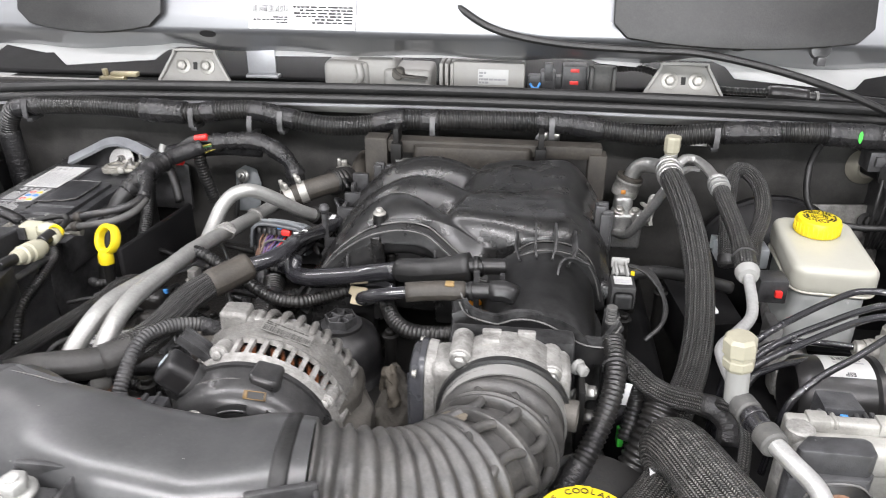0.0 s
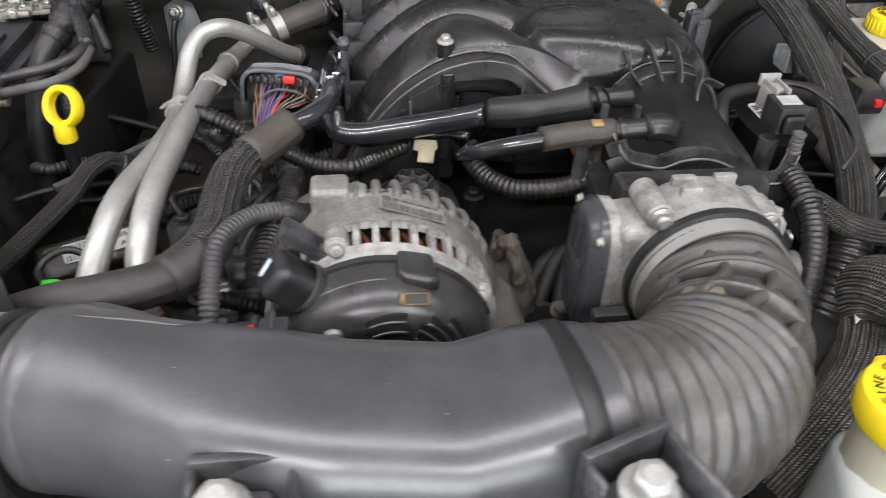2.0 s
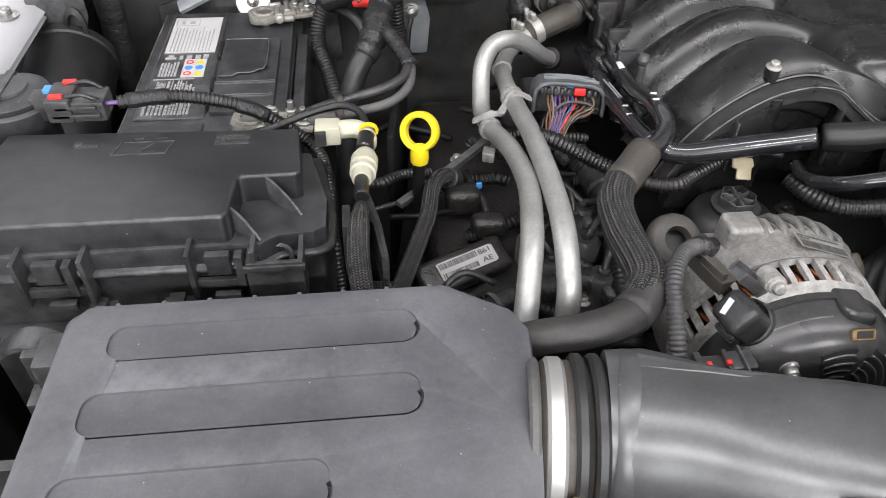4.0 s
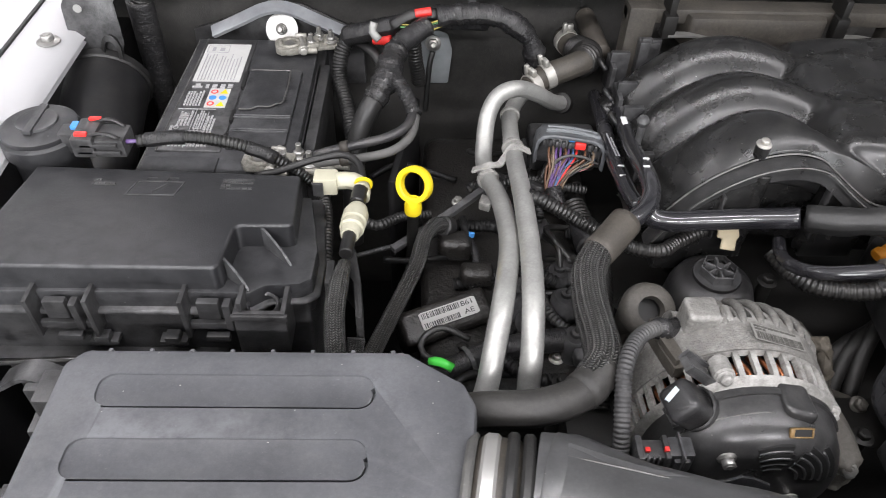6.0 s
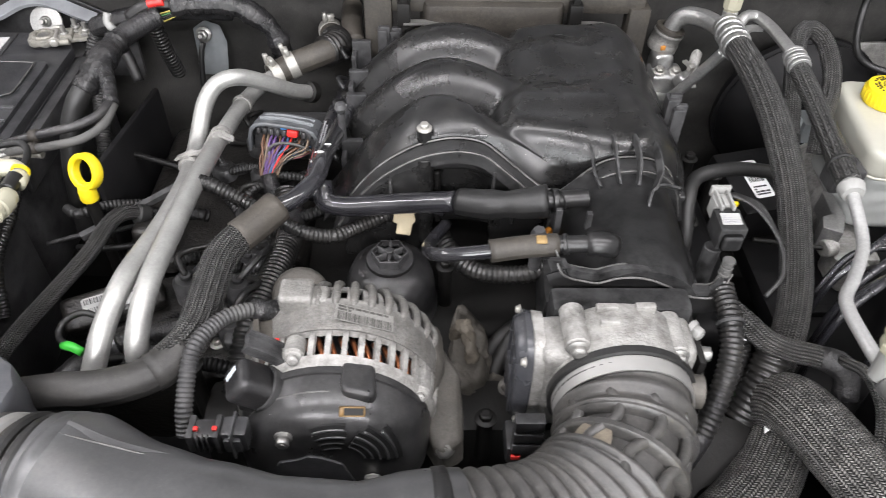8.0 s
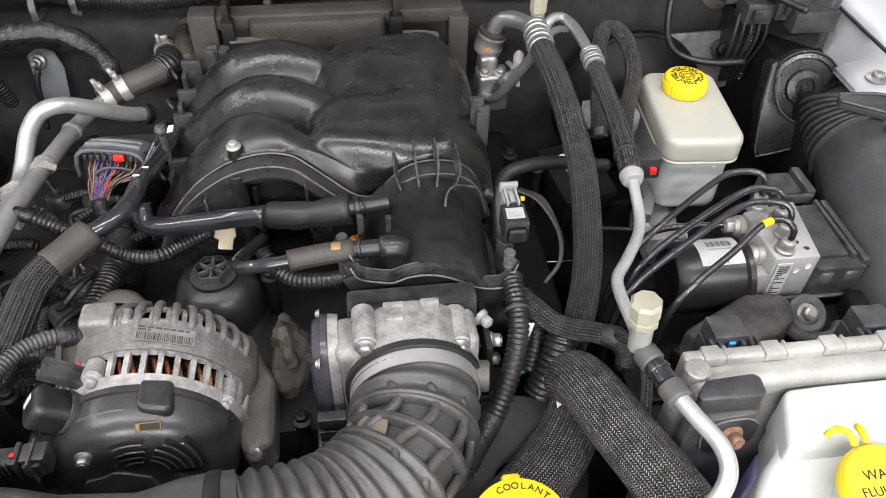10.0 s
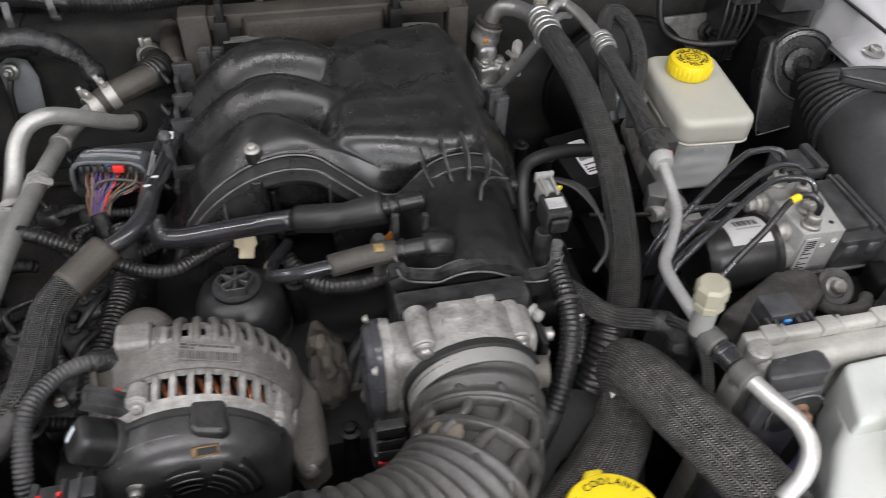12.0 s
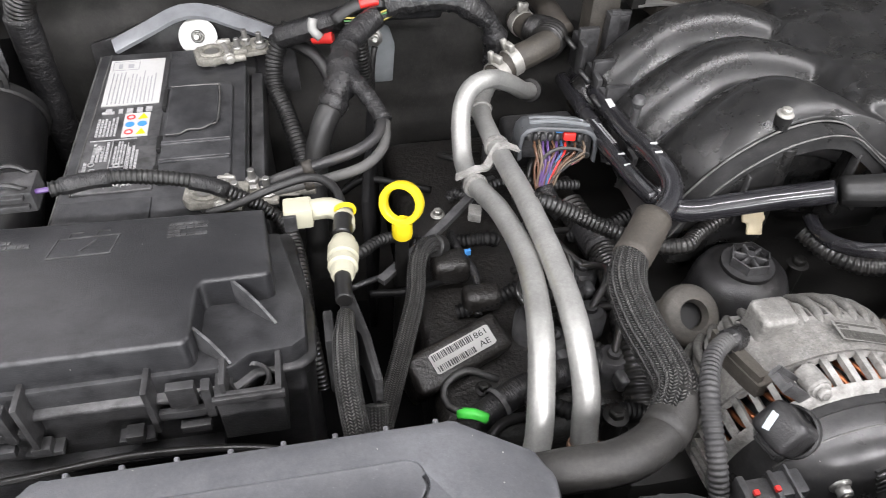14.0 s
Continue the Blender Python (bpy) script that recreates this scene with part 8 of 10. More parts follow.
part("wire_guard", tube([em2 @ Vector(q) for q in ((-0.016, -0.008, -0.022), (-0.014, -0.011, -0.008), (-0.002, -0.010, -0.001), (0.018, -0.006, -0.003), (0.034, 0.0, -0.012))], 0.0018, 8), RUBBER_GREY, ecu, "grey wire guard")
part("base_module", rbox(-0.20, -0.118, 1.035, 1.09, 0.93, 0.968, 0.008, 3), PLASTIC, ecu, "black base module")
eh = thing("engine_harness", (-0.155, 0.83, 0.93), "black corrugated engine harness below the connector", "wiring harness")
part("corrugated_sleeve", tube([(-0.158, 0.955, 0.945), (-0.150, 0.92, 0.94), (-0.146, 0.88, 0.945), (-0.152, 0.82, 0.95), (-0.165, 0.75, 0.945), (-0.17, 0.70, 0.92)], 0.015, 14, corr=(0.005, 0.003)), LOOM, eh)
part("tape_wrap", tube([(-0.150, 0.925, 0.940), (-0.148, 0.905, 0.9415), (-0.1465, 0.885, 0.9445)], 0.0162, 16, wobble=0.06), TAPE, eh, "black tape")
eh = thing("engine_harness", (-0.25, 0.735, 0.95), "taped harness running under the pipes", "wiring harness")
part("taped_sleeve", tube([(-0.335, 0.70, 0.925), (-0.31, 0.722, 0.938), (-0.27, 0.742, 0.945), (-0.22, 0.756, 0.945), (-0.17, 0.768, 0.940)], 0.0115, 14, wobble=0.1), TAPE, eh)
part("tie", lathe([(0.0128, -0.002), (0.0145, -0.002), (0.0145, 0.002), (0.0128, 0.002)], 20, aimed((-0.285, 0.7355, 0.9435), (0.85, 0.45, 0.1))), PLASTIC, eh, "black cable tie")
gt = thing("green_tag_wire", (-0.30, 0.69, 0.95), "thin black wire with a green tape tag", "wire")
part("wire", tube([(-0.285, 0.744, 0.965), (-0.31, 0.749, 0.975), (-0.328, 0.740, 0.97), (-0.327, 0.726, 0.966), (-0.312, 0.715, 0.968)], 0.003, 8), RUBBER, gt)
part("green_tape", tube([(-0.321, 0.719, 0.965), (-0.311, 0.715, 0.968), (-0.301, 0.711, 0.965)], 0.0044, 8, wobble=0.2), GREEN, gt, "bright green tape")
cp = thing("coil_connectors", (-0.28, 0.88, 0.93), "black coil connectors with blue locks on the valve cover", "connector")
part("rail", strip([(-0.36, 0.87, 0.955), (-0.30, 0.92, 0.962), (-0.25, 0.97, 0.965)], 0.008, 0.006), PLASTIC, cp)
part("block", rbox(-0.312, -0.276, 0.875, 0.902, 0.93, 0.958, 0.009, 3), BROWN_GRIME, cp)
part("block", rbox(-0.29, -0.255, 0.838, 0.86, 0.93, 0.952, 0.008, 3), BROWN_GRIME, cp)
part("blue_lock", rbox(-0.280, -0.274, 0.89, 0.894, 0.954, 0.960, 0.001), BLUE, cp)
part("metal_tab", prism([(-0.268, 0.935), (-0.256, 0.930), (-0.252, 0.945), (-0.264, 0.950)], 0.955, 0.966, 0.002), CAST, cp, "dull metal tab")

# ---- pressure sensor on the manifold neck ----
ms = thing("map_sensor", (0.257, 0.78, 1.0), "black pressure sensor with a white connector and label", "sensor")
part("body", joined(rbox(0.243, 0.272, 0.770, 0.806, 1.022, 1.052, 0.003), rbox(0.246, 0.269, 0.764, 0.772, 1.024, 1.046, 0.006, 3)), NECK, ms, "black sensor body")
sl = Matrix.Translation((0.257, 0.786, 1.0535)) @ Matrix.Rotation(radians(6), 4, "X")
part("label", rbox(-0.0105, 0.0105, -0.008, 0.008, -0.0005, 0.0006, 0, 1, sl), PAPER_OLD, ms, "white printed label")
part("print", bars(text_rows(-0.009, 0.009, -0.006, 0.006, 4, 61), sl, 0.0009), INK_GREY, ms)
part("connector", joined(rbox(0.248, 0.268, 0.808, 0.830, 1.040, 1.064, 0.002), rbox(0.250, 0.253, 0.800, 0.836, 1.063, 1.070, 0.001), rbox(0.263, 0.266, 0.800, 0.836, 1.063, 1.070, 0.001), rbox(0.247, 0.269, 0.830, 0.835, 1.060, 1.073, 0.001), rbox(0.255, 0.261, 0.806, 0.822, 1.064, 1.068, 0.001)), WHITE_CONN, ms, "white plastic connector")
part("push_pin", joined(*[rod((0.251, 0.728, 1.052 + 0.0035 * k), (0.251, 0.728, 1.055 + 0.0035 * k), 0.0052 - 0.0004 * (k % 2)) for k in range(5)]), RUBBER_GREY, ms, "grey push pin")
part("tape_dot", rbox(0.27, 0.275, 0.815, 0.819, 1.045, 1.051, 0.001), YELLOW, ms)
for k in range(4):
    part("wire", tube([(0.262 + 0.002 * k, 0.825, 1.05), (0.280 + 0.002 * k, 0.805, 1.052), (0.292 + 0.001 * k, 0.77, 1.045 - 0.002 * k), (0.288, 0.74, 1.035), (0.272, 0.725, 1.025)], 0.0018, 6), RUBBER, ms, "thin grey wire")
middle = Vector((0.262, 0.800, 1.055)) - ms.location
for o in ms.children_recursive:
    if not o.name.startswith("push_pin"):
        o.data.transform(Matrix.Translation((0.008, -0.019, 0.012 if o.name.startswith("connector") else 0.024)))
        if not o.name.startswith("wire"):
            o.data.transform(Matrix.Translation(middle) @ Matrix.Scale(0.80, 4) @ Matrix.Translation(-middle))
part("stem", rod((0.256, 0.772, 0.97), (0.258, 0.774, 1.040), 0.008), NECK, ms)
tl = thing("part_label", (0.405, 1.0, 0.85), "white barcode label on a dark cover between the hoses", "label")
tm = Matrix.Translation((0.404, 1.006, 0.931)) @ Matrix.Rotation(radians(14), 4, "Z") @ Matrix.Rotation(radians(12), 4, "X") @ Matrix.Scale(0.8, 4)
part("backing", rbox(-0.045, 0.05, -0.06, 0.06, -0.075, -0.001, 0.006, 2, tm), BLACK_PAINT, tl, "black cover under the label")
part("paper", prism(rounded(-0.016, 0.016, -0.036, 0.036, 0.005, 4), -0.0004, 0.0005, 0, 1, tm), PAPER_CLEAN, tl, "white paper")
part("barcode", bars(barcode(-0.012, 0.012, -0.006, 0.016, 17), tm, 0.0008), INK, tl)
part("print", bars(text_rows(-0.012, 0.012, 0.020, 0.031, 3, 23), tm, 0.0008), INK, tl)
part("print", bars(text_rows(-0.012, 0.012, -0.031, -0.012, 4, 24), tm, 0.0008), INK, tl)
lr = thing("throttle_loom", (0.24, 0.66, 0.95), "black corrugated loom dropping beside the throttle body", "wiring loom")
part("sleeve", tube([(0.256, 0.732, 1.032), (0.256, 0.705, 1.027), (0.254, 0.680, 1.017), (0.245, 0.655, 1.0), (0.228, 0.628, 0.974), (0.205, 0.605, 0.945), (0.19, 0.59, 0.92)], 0.0100, 16, corr=(0.0046, 0.0029)), LOOM, lr)
part("tape_wrap", tube([(0.226, 0.626, 0.972), (0.212, 0.612, 0.954), (0.2, 0.6, 0.938)], 0.0106, 12, wobble=0.07), TAPE, lr)
solo("throttle_loom", tube([(0.268, 0.73, 1.012), (0.276, 0.715, 1.0), (0.278, 0.70, 0.98), (0.27, 0.68, 0.955)], 0.009, 12, corr=(0.0045, 0.003)), LOOM, "second black corrugated loom behind the throttle body", "wiring loom")
ft = thing("fuel_rail_bracket", (0.232, 0.68, 0.95), "dark bracket with two bright nuts beside the throttle body", "bracket")
part("plate", rbox(0.222, 0.228, 0.66, 0.715, 0.95, 1.02, 0.002), STEEL_DARK, ft)
for z in (1.005, 0.978):
    part("nut", hex_head((0.228, 0.682, z), (1, -0.3, 0.2), 0.0068, 0.010, 1.2), STEEL, ft, "bright hexagon nut")
solo("green_tag", rbox(0.2635, 0.2695, 0.684, 0.697, 0.943, 0.960, 0.002), GREEN, "bright green tape tag on the loom", "tag")

# ---- air conditioning lines ----
av = thing("ac_valve", (0.315, 1.19, 0.93), "silver expansion valve with an orange-marked clamp", "valve")
part("body", weathered(joined(rbox(0.296, 0.340, 1.150, 1.188, 0.93, 0.985, 0.006, 3), rbox(0.300, 0.326, 1.168, 1.20, 0.96, 1.004, 0.007, 3), rod((0.332, 1.150, 0.975), (0.340, 1.140, 0.990), 0.011, 20)), 0.0015, 110), PIPE_DULL, av, "pale cast valve body")
for p in ((0.306, 1.158, 0.988), (0.328, 1.160, 0.986)):
    part("bolt", hex_head(p, (0, -0.3, 1), 0.006, 0.006, 1.35), STEEL_SATIN, av, "zinc bolt")
part("lever", joined(strip([(0.338, 1.165, 1.0), (0.346, 1.150, 0.995), (0.350, 1.140, 0.975)], 0.006, 0.003), rod((0.343, 1.152, 0.99), (0.343, 1.146, 1.004), 0.004)), STEEL_SATIN, av, "small steel clip")
part("clamp", lathe([(0.013, -0.014), (0.0190, -0.014), (0.0200, -0.011), (0.0200, -0.002), (0.0192, -0.001), (0.0192, 0.008), (0.0200, 0.009), (0.0200, 0.012), (0.013, 0.012)], 30, aimed((0.318, 1.20, 1.012), (0.25, 0.0, 1))), CAST, av, "steel clamp ring")
part("orange_mark", rbox(0.308, 0.315, 1.1795, 1.1812, 1.006, 1.013, 0.0008, 1), surface("faded_orange_mark", (0.5, 0.2, 0.03), 0.5, vary=0.4), av, "orange mark")
part("brown_gasket", lathe([(0.012, 0), (0.0195, 0), (0.0195, 0.004), (0.012, 0.005)], 28, aimed((0.321, 1.2, 1.025), (0.25, 0.0, 1))), RUBBER_BROWN, av)
part("elbow", tube([(0.318, 1.20, 1.0), (0.324, 1.20, 1.032), (0.336, 1.195, 1.048), (0.354, 1.175, 1.054), (0.366, 1.14, 1.058), (0.366, 1.115, 1.066)], 0.0112, 18), PIPE_DULL, av, "dull aluminium elbow")
part("finger", prism([(-0.006, 0), (0.006, 0), (0.008, 0.045), (0.0, 0.05), (-0.006, 0.045)], 0, 0.006, 0.002, 1, aimed((0.348, 1.16, 0.965), (-0.4, -0.8, 0.4))), CAST, av)
part("side_pipe", tube([(0.300, 1.155, 0.955), (0.318, 1.135, 0.962), (0.338, 1.12, 1.0), (0.358, 1.10, 1.05)], 0.0068, 12), PIPE_DULL, av)
jl = thing("ac_hose_block", (0.362, 1.11, 1.05), "aluminium hose block with a cream service cap", "fitting")
part("crimp", joined(*[rod(Vector((0.3575, 1.115, 1.0755)).lerp(Vector((0.352, 1.05, 1.0795)), k / 5), Vector((0.3575, 1.115, 1.0755)).lerp(Vector((0.352, 1.05, 1.0795)), k / 5 + 0.15), 0.0160 + 0.0012 * (k % 2), 22) for k in range(5)]), PIPE_DULL, jl, "ribbed aluminium crimp")
part("port", rod((0.362, 1.122, 1.07), (0.362, 1.126, 1.09), 0.009), PIPE_DULL, jl)
part("service_cap", joined(lathe([(0, 0), (0.0085, 0), (0.009, 0.006), (0.0108, 0.008), (0.0112, 0.026), (0.0098, 0.029), (0, 0.029)], 8, pose(0.362, 1.126, 1.086), angle=20)), AGED_CREAM, jl, "cream service cap")
part("bend", tube([(0.366, 1.108, 1.074), (0.380, 1.122, 1.084), (0.396, 1.126, 1.082), (0.404, 1.10, 1.082), (0.4035, 1.055, 1.086), (0.4035, 1.03, 1.087)], 0.0066, 14), PIPE_DULL, jl, "bent aluminium pipe")
part("web", strip([(0.37, 1.10, 1.07), (0.385, 1.112, 1.074), (0.40, 1.112, 1.074)], 0.01, 0.004), PIPE_DULL, jl)
part("small_crimp", joined(*[rod((0.4035, 1.03 - 0.0055 * k, 1.087 - 0.0006 * k), (0.4035, 1.0265 - 0.0055 * k, 1.0865 - 0.0006 * k), 0.0118 + 0.001 * (k % 2), 20) for k in range(5)]), PIPE_DULL, jl, "ribbed aluminium crimp")
hose = thing("ac_suction_hose", (0.357, 0.86, 0.945), "thick hose in a worn woven sleeve", "hose")
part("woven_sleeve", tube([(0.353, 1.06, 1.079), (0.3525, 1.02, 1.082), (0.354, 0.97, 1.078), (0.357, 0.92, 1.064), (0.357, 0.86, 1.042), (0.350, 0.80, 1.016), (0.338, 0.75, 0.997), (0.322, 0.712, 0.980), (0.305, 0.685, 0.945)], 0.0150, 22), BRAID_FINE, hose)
part("end_cuff", rod((0.305, 0.685, 0.945), (0.31, 0.693, 0.9553), 0.0172, 24), RUBBER, hose, "black rubber end cuff")
hp = thing("ac_pressure_line", (0.38, 0.83, 1.0), "woven hose ending in a kinked bare aluminium pipe", "hose")
part("woven_sleeve", tube([(0.4035, 1.012, 1.084), (0.4075, 0.975, 1.073), (0.410, 0.93, 1.062), (0.405, 0.88, 1.059), (0.398, 0.838, 1.061)], 0.0106, 18, radii=((0, 1), (0.6, 1), (0.72, 1.12), (1, 1.08))), BRAID_FINE, hp, "woven black sleeve")
part("band", lathe([(0.0118, -0.0015), (0.0136, -0.001), (0.0136, 0.001), (0.0118, 0.0015)], 22, aimed((0.4035, 0.868, 1.0595), (-0.12, -1, 0))), RUBBER, hp)
part("collar", lathe([(0, -0.004), (0.010, -0.004), (0.0125, 0), (0.0115, 0.006), (0.0095, 0.010), (0, 0.010)], 20, aimed((0.397, 0.832, 1.061), (-0.12, -1, -0.1))), WHITE_CONN, hp, "white collar")
part("pipe", tube([(0.397, 0.832, 1.061), (0.3955, 0.812, 1.056), (0.393, 0.785, 1.048), (0.385, 0.762, 1.045), (0.362, 0.727, 1.047), (0.348, 0.708, 1.047), (0.344, 0.690, 1.047), (0.344, 0.655, 1.048), (0.345, 0.618, 1.050)], 0.0055, 16, 0.003), BARE_PIPE, hp, "kinked aluminium pipe")
part("service_port", rod((0.341, 0.628, 1.048), (0.337, 0.626, 1.082), 0.0092), WHITE_CONN, hp, "white port")
part("service_cap", lathe([(0, 0), (0.0105, 0), (0.0122, 0.003), (0.0122, 0.009), (0.0112, 0.010), (0.0112, 0.013), (0.0128, 0.0145), (0.0128, 0.026), (0.0105, 0.029), (0.0, 0.0295)], 8, aimed((0.337, 0.626, 1.080), (-0.1, 0, 1)), angle=20), AGED_CREAM, hp, "cream hexagon cap")
part("joint", rod((0.343, 0.622, 1.05), (0.347, 0.608, 1.05), 0.0108, 20), RUBBER_GREY, hp, "grey rubber joint")
part("joint", rod((0.352, 0.588, 1.05), (0.356, 0.572, 1.05), 0.0108, 20), RUBBER_GREY, hp, "grey rubber joint")
part("coupling", joined(rod((0.347, 0.608, 1.05), (0.352, 0.588, 1.05), 0.009, 20), rod((0.348, 0.604, 1.05), (0.349, 0.600, 1.05), 0.0105, 20)), GLOSS, hp, "glossy black coupling")
part("pipe", tube([(0.355, 0.578, 1.05), (0.363, 0.556, 1.050), (0.373, 0.533, 1.048), (0.3735, 0.515, 1.042), (0.364, 0.502, 1.032), (0.350, 0.495, 1.015)], 0.0068, 16, 0.003), BARE_PIPE, hp, "lower aluminium pipe")
hose = thing("booster_hose", (0.471, 1.092, 0.985), "looped hose in a woven black sleeve", "hose")
part("woven_sleeve", tube([(0.425, 1.00, 0.985), (0.428, 1.035, 1.018), (0.433, 1.075, 1.055), (0.442, 1.100, 1.075), (0.456, 1.104, 1.078), (0.471, 1.092, 1.067), (0.476, 1.065, 1.048), (0.468, 1.035, 1.032), (0.456, 1.01, 1.018), (0.45, 0.985, 0.985)], 0.0105, 16), BRAID, hose)
part("end_cuff", rod((0.425, 1.0, 0.985), (0.4259, 1.0102, 0.9946), 0.0111, 24), RUBBER, hose, "black rubber end cuff")
hose = thing("branch_hose", (0.32, 0.925, 0.98), "thin black rubber hose arching over the valve cover", "hose")
part("tube", tube([(0.270, 0.855, 0.93), (0.272, 0.86, 0.965), (0.274, 0.885, 0.995), (0.287, 0.912, 1.006), (0.32, 0.925, 1.008), (0.36, 0.935, 1.0), (0.42, 0.95, 0.98)], 0.0078, 14), RUBBER, hose, "smooth black rubber")
gc = thing("grey_connector", (0.45, 1.035, 0.97), "pale grey plastic connector between the hoses", "connector")
part("shell", joined(rbox(0.42, 0.448, 1.03, 1.062, 0.975, 1.0, 0.003), rbox(0.415, 0.424, 1.034, 1.04, 0.985, 1.003, 0.001), rbox(0.415, 0.424, 1.05, 1.056, 0.985, 1.003, 0.001)), surface("pale_grey_plastic", (0.45, 0.49, 0.5), 0.4), gc)
part("plug", rbox(0.448, 0.485, 1.025, 1.058, 0.97, 0.998, 0.004), GREY_CONN, gc)
rc = thing("red_lock_connector", (0.455, 0.93, 0.96), "black connector with a red lock between the hoses", "connector")
part("shell", rbox(0.445, 0.478, 0.925, 0.955, 0.975, 1.005, 0.003), PLASTIC, rc)
part("red_lock", rbox(0.463, 0.471, 0.920, 0.926, 0.985, 0.993, 0.001), RED, rc)
sbh = thing("small_woven_hose", (0.305, 0.69, 0.99), "short woven hose crossing to a clip", "hose")
part("woven_sleeve", tube([(0.262, 0.722, 1.018), (0.274, 0.706, 1.016), (0.290, 0.693, 1.008), (0.308, 0.686, 1.004), (0.328, 0.680, 1.004), (0.345, 0.672, 1.002)], 0.0100, 16), BRAID_FINE, sbh)
part("tape_wrap", tube([(0.332, 0.678, 1.004), (0.343, 0.673, 1.004), (0.352, 0.664, 0.995), (0.352, 0.655, 0.98)], 0.0106, 14, wobble=0.12), TAPE, sbh)
part("cable", tube([(0.343, 0.67, 1.012), (0.352, 0.650, 1.02), (0.352, 0.62, 1.018), (0.345, 0.59, 1.0)], 0.005, 10), BRAID_FINE, sbh)
solo("drop_hose", tube([(0.305, 0.70, 1.0), (0.296, 0.683, 0.980), (0.284, 0.668, 0.955), (0.272, 0.655, 0.925), (0.265, 0.645, 0.89)], 0.0165, 20, corr=(0.0062, 0.0042)), LOOM, "black corrugated hose dropping into the bay", "hose")
solo("drop_pipe", tube([(0.274, 0.658, 0.93), (0.262, 0.64, 0.905), (0.255, 0.62, 0.88)], 0.016, 16), RUBBER_BROWN, "brown rubber pipe end deep in the bay", "pipe")
hose = thing("radiator_hose", (0.339, 0.548, 0.94), "thick radiator hose in a coarse woven sleeve", "hose")
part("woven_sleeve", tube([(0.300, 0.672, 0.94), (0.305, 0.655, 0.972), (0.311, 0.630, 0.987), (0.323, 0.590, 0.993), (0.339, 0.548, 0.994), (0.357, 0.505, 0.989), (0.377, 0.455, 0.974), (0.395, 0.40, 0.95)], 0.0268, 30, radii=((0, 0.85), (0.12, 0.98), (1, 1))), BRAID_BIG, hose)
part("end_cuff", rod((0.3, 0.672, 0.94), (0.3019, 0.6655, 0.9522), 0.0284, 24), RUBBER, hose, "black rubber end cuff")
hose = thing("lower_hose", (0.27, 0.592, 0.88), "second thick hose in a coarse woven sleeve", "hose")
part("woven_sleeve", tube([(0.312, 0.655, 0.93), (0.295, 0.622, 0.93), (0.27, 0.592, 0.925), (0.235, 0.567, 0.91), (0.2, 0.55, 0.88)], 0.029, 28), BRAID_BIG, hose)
part("end_cuff", rod((0.312, 0.655, 0.93), (0.3056, 0.6426, 0.93), 0.0307, 24), RUBBER, hose, "black rubber end cuff")

# ---- brake reservoir and master cylinder ----
br = thing("brake_reservoir", (0.535, 0.99, 0.89), "cream brake fluid reservoir with a yellow screw cap", "reservoir")
ry = Matrix.Translation((0.5405, 1.012, 0)) @ Matrix.Rotation(radians(-4), 4, "Z")
part("upper_shell", prism(rounded(-0.049, 0.049, -0.076, 0.074, 0.020, 7), 0.984, 1.020, 0.012, 6, ry, shear=((0.0, 0.0), (0.0, 0.04))), RESERVOIR, br, "yellowed upper shell")
part("lower_shell", prism(rounded(-0.042, 0.042, -0.068, 0.068, 0.02, 7), 0.905, 0.986, 0.010, 4, ry), RESERVOIR_LOW, br, "milky lower shell with a fluid line")
part("seam", prism(rounded(-0.0492, 0.0492, -0.0762, 0.0742, 0.0202, 7), 0.9825, 0.986, 0.0012, 1, ry), RESERVOIR, br)
for sx in (-0.012, 0.014):
    part("level_dot", lathe([(0, 0), (0.0018, 0), (0.0015, 0.0008), (0, 0.001)], 10, aimed((0.5405 + sx, 0.942, 0.973), (0, -1, 0))), WHITE_INK, br)
cap = part("cap", lathe([(0, 0), (0.0258, 0), (0.0272, 0.003), (0.0272, 0.016), (0.0258, 0.0195), (0.023, 0.021), (0, 0.0215)], 40, pose(0.5395, 1.04, 1.021)), YELLOW, br, "yellow screw cap")
for k in range(30):
    a = 2 * math.pi * k / 30
    part("grip", rbox(0.0266, 0.0280, -0.0012, 0.0012, 0.002, 0.0155, 0.0004, 1, pose(0.5395, 1.04, 1.021) @ Matrix.Rotation(a, 4, "Z")), YELLOW, cap)
part("cap_print", joined(lathe([(0.0095, 0), (0.0105, 0), (0.0105, 0.0004), (0.0095, 0.0004)], 8, pose(0.5395, 1.04, 1.0424), angle=10), lathe([(0.0042, 0), (0.0052, 0), (0.0052, 0.0004), (0.0042, 0.0004)], 24, pose(0.5395, 1.04, 1.0424)), lathe([(0.0068, 0), (0.0078, 0), (0.0078, 0.0004), (0.0068, 0.0004)], 16, pose(0.5395, 1.04, 1.0424), start=-0.7, sweep=1.4), lathe([(0.0068, 0), (0.0078, 0), (0.0078, 0.0004), (0.0068, 0.0004)], 16, pose(0.5395, 1.04, 1.0424), start=2.44, sweep=1.4),
                        *[rbox(0.0132 + 0.0040 * j, 0.0160 + 0.0040 * j, -0.0012, 0.0012, 0, 0.0004, 0, 1, pose(0.5395, 1.04, 1.0424) @ Matrix.Rotation(2 * math.pi * (k + 0.4 * j) / 26, 4, "Z")) for j in range(2) for k in range(26) if (k * 7 + j * 3) % 5]), INK, cap, "dark ring of small print")
mc = thing("master_cylinder", (0.50, 0.95, 0.83), "cast master cylinder below the reservoir", "brake cylinder")
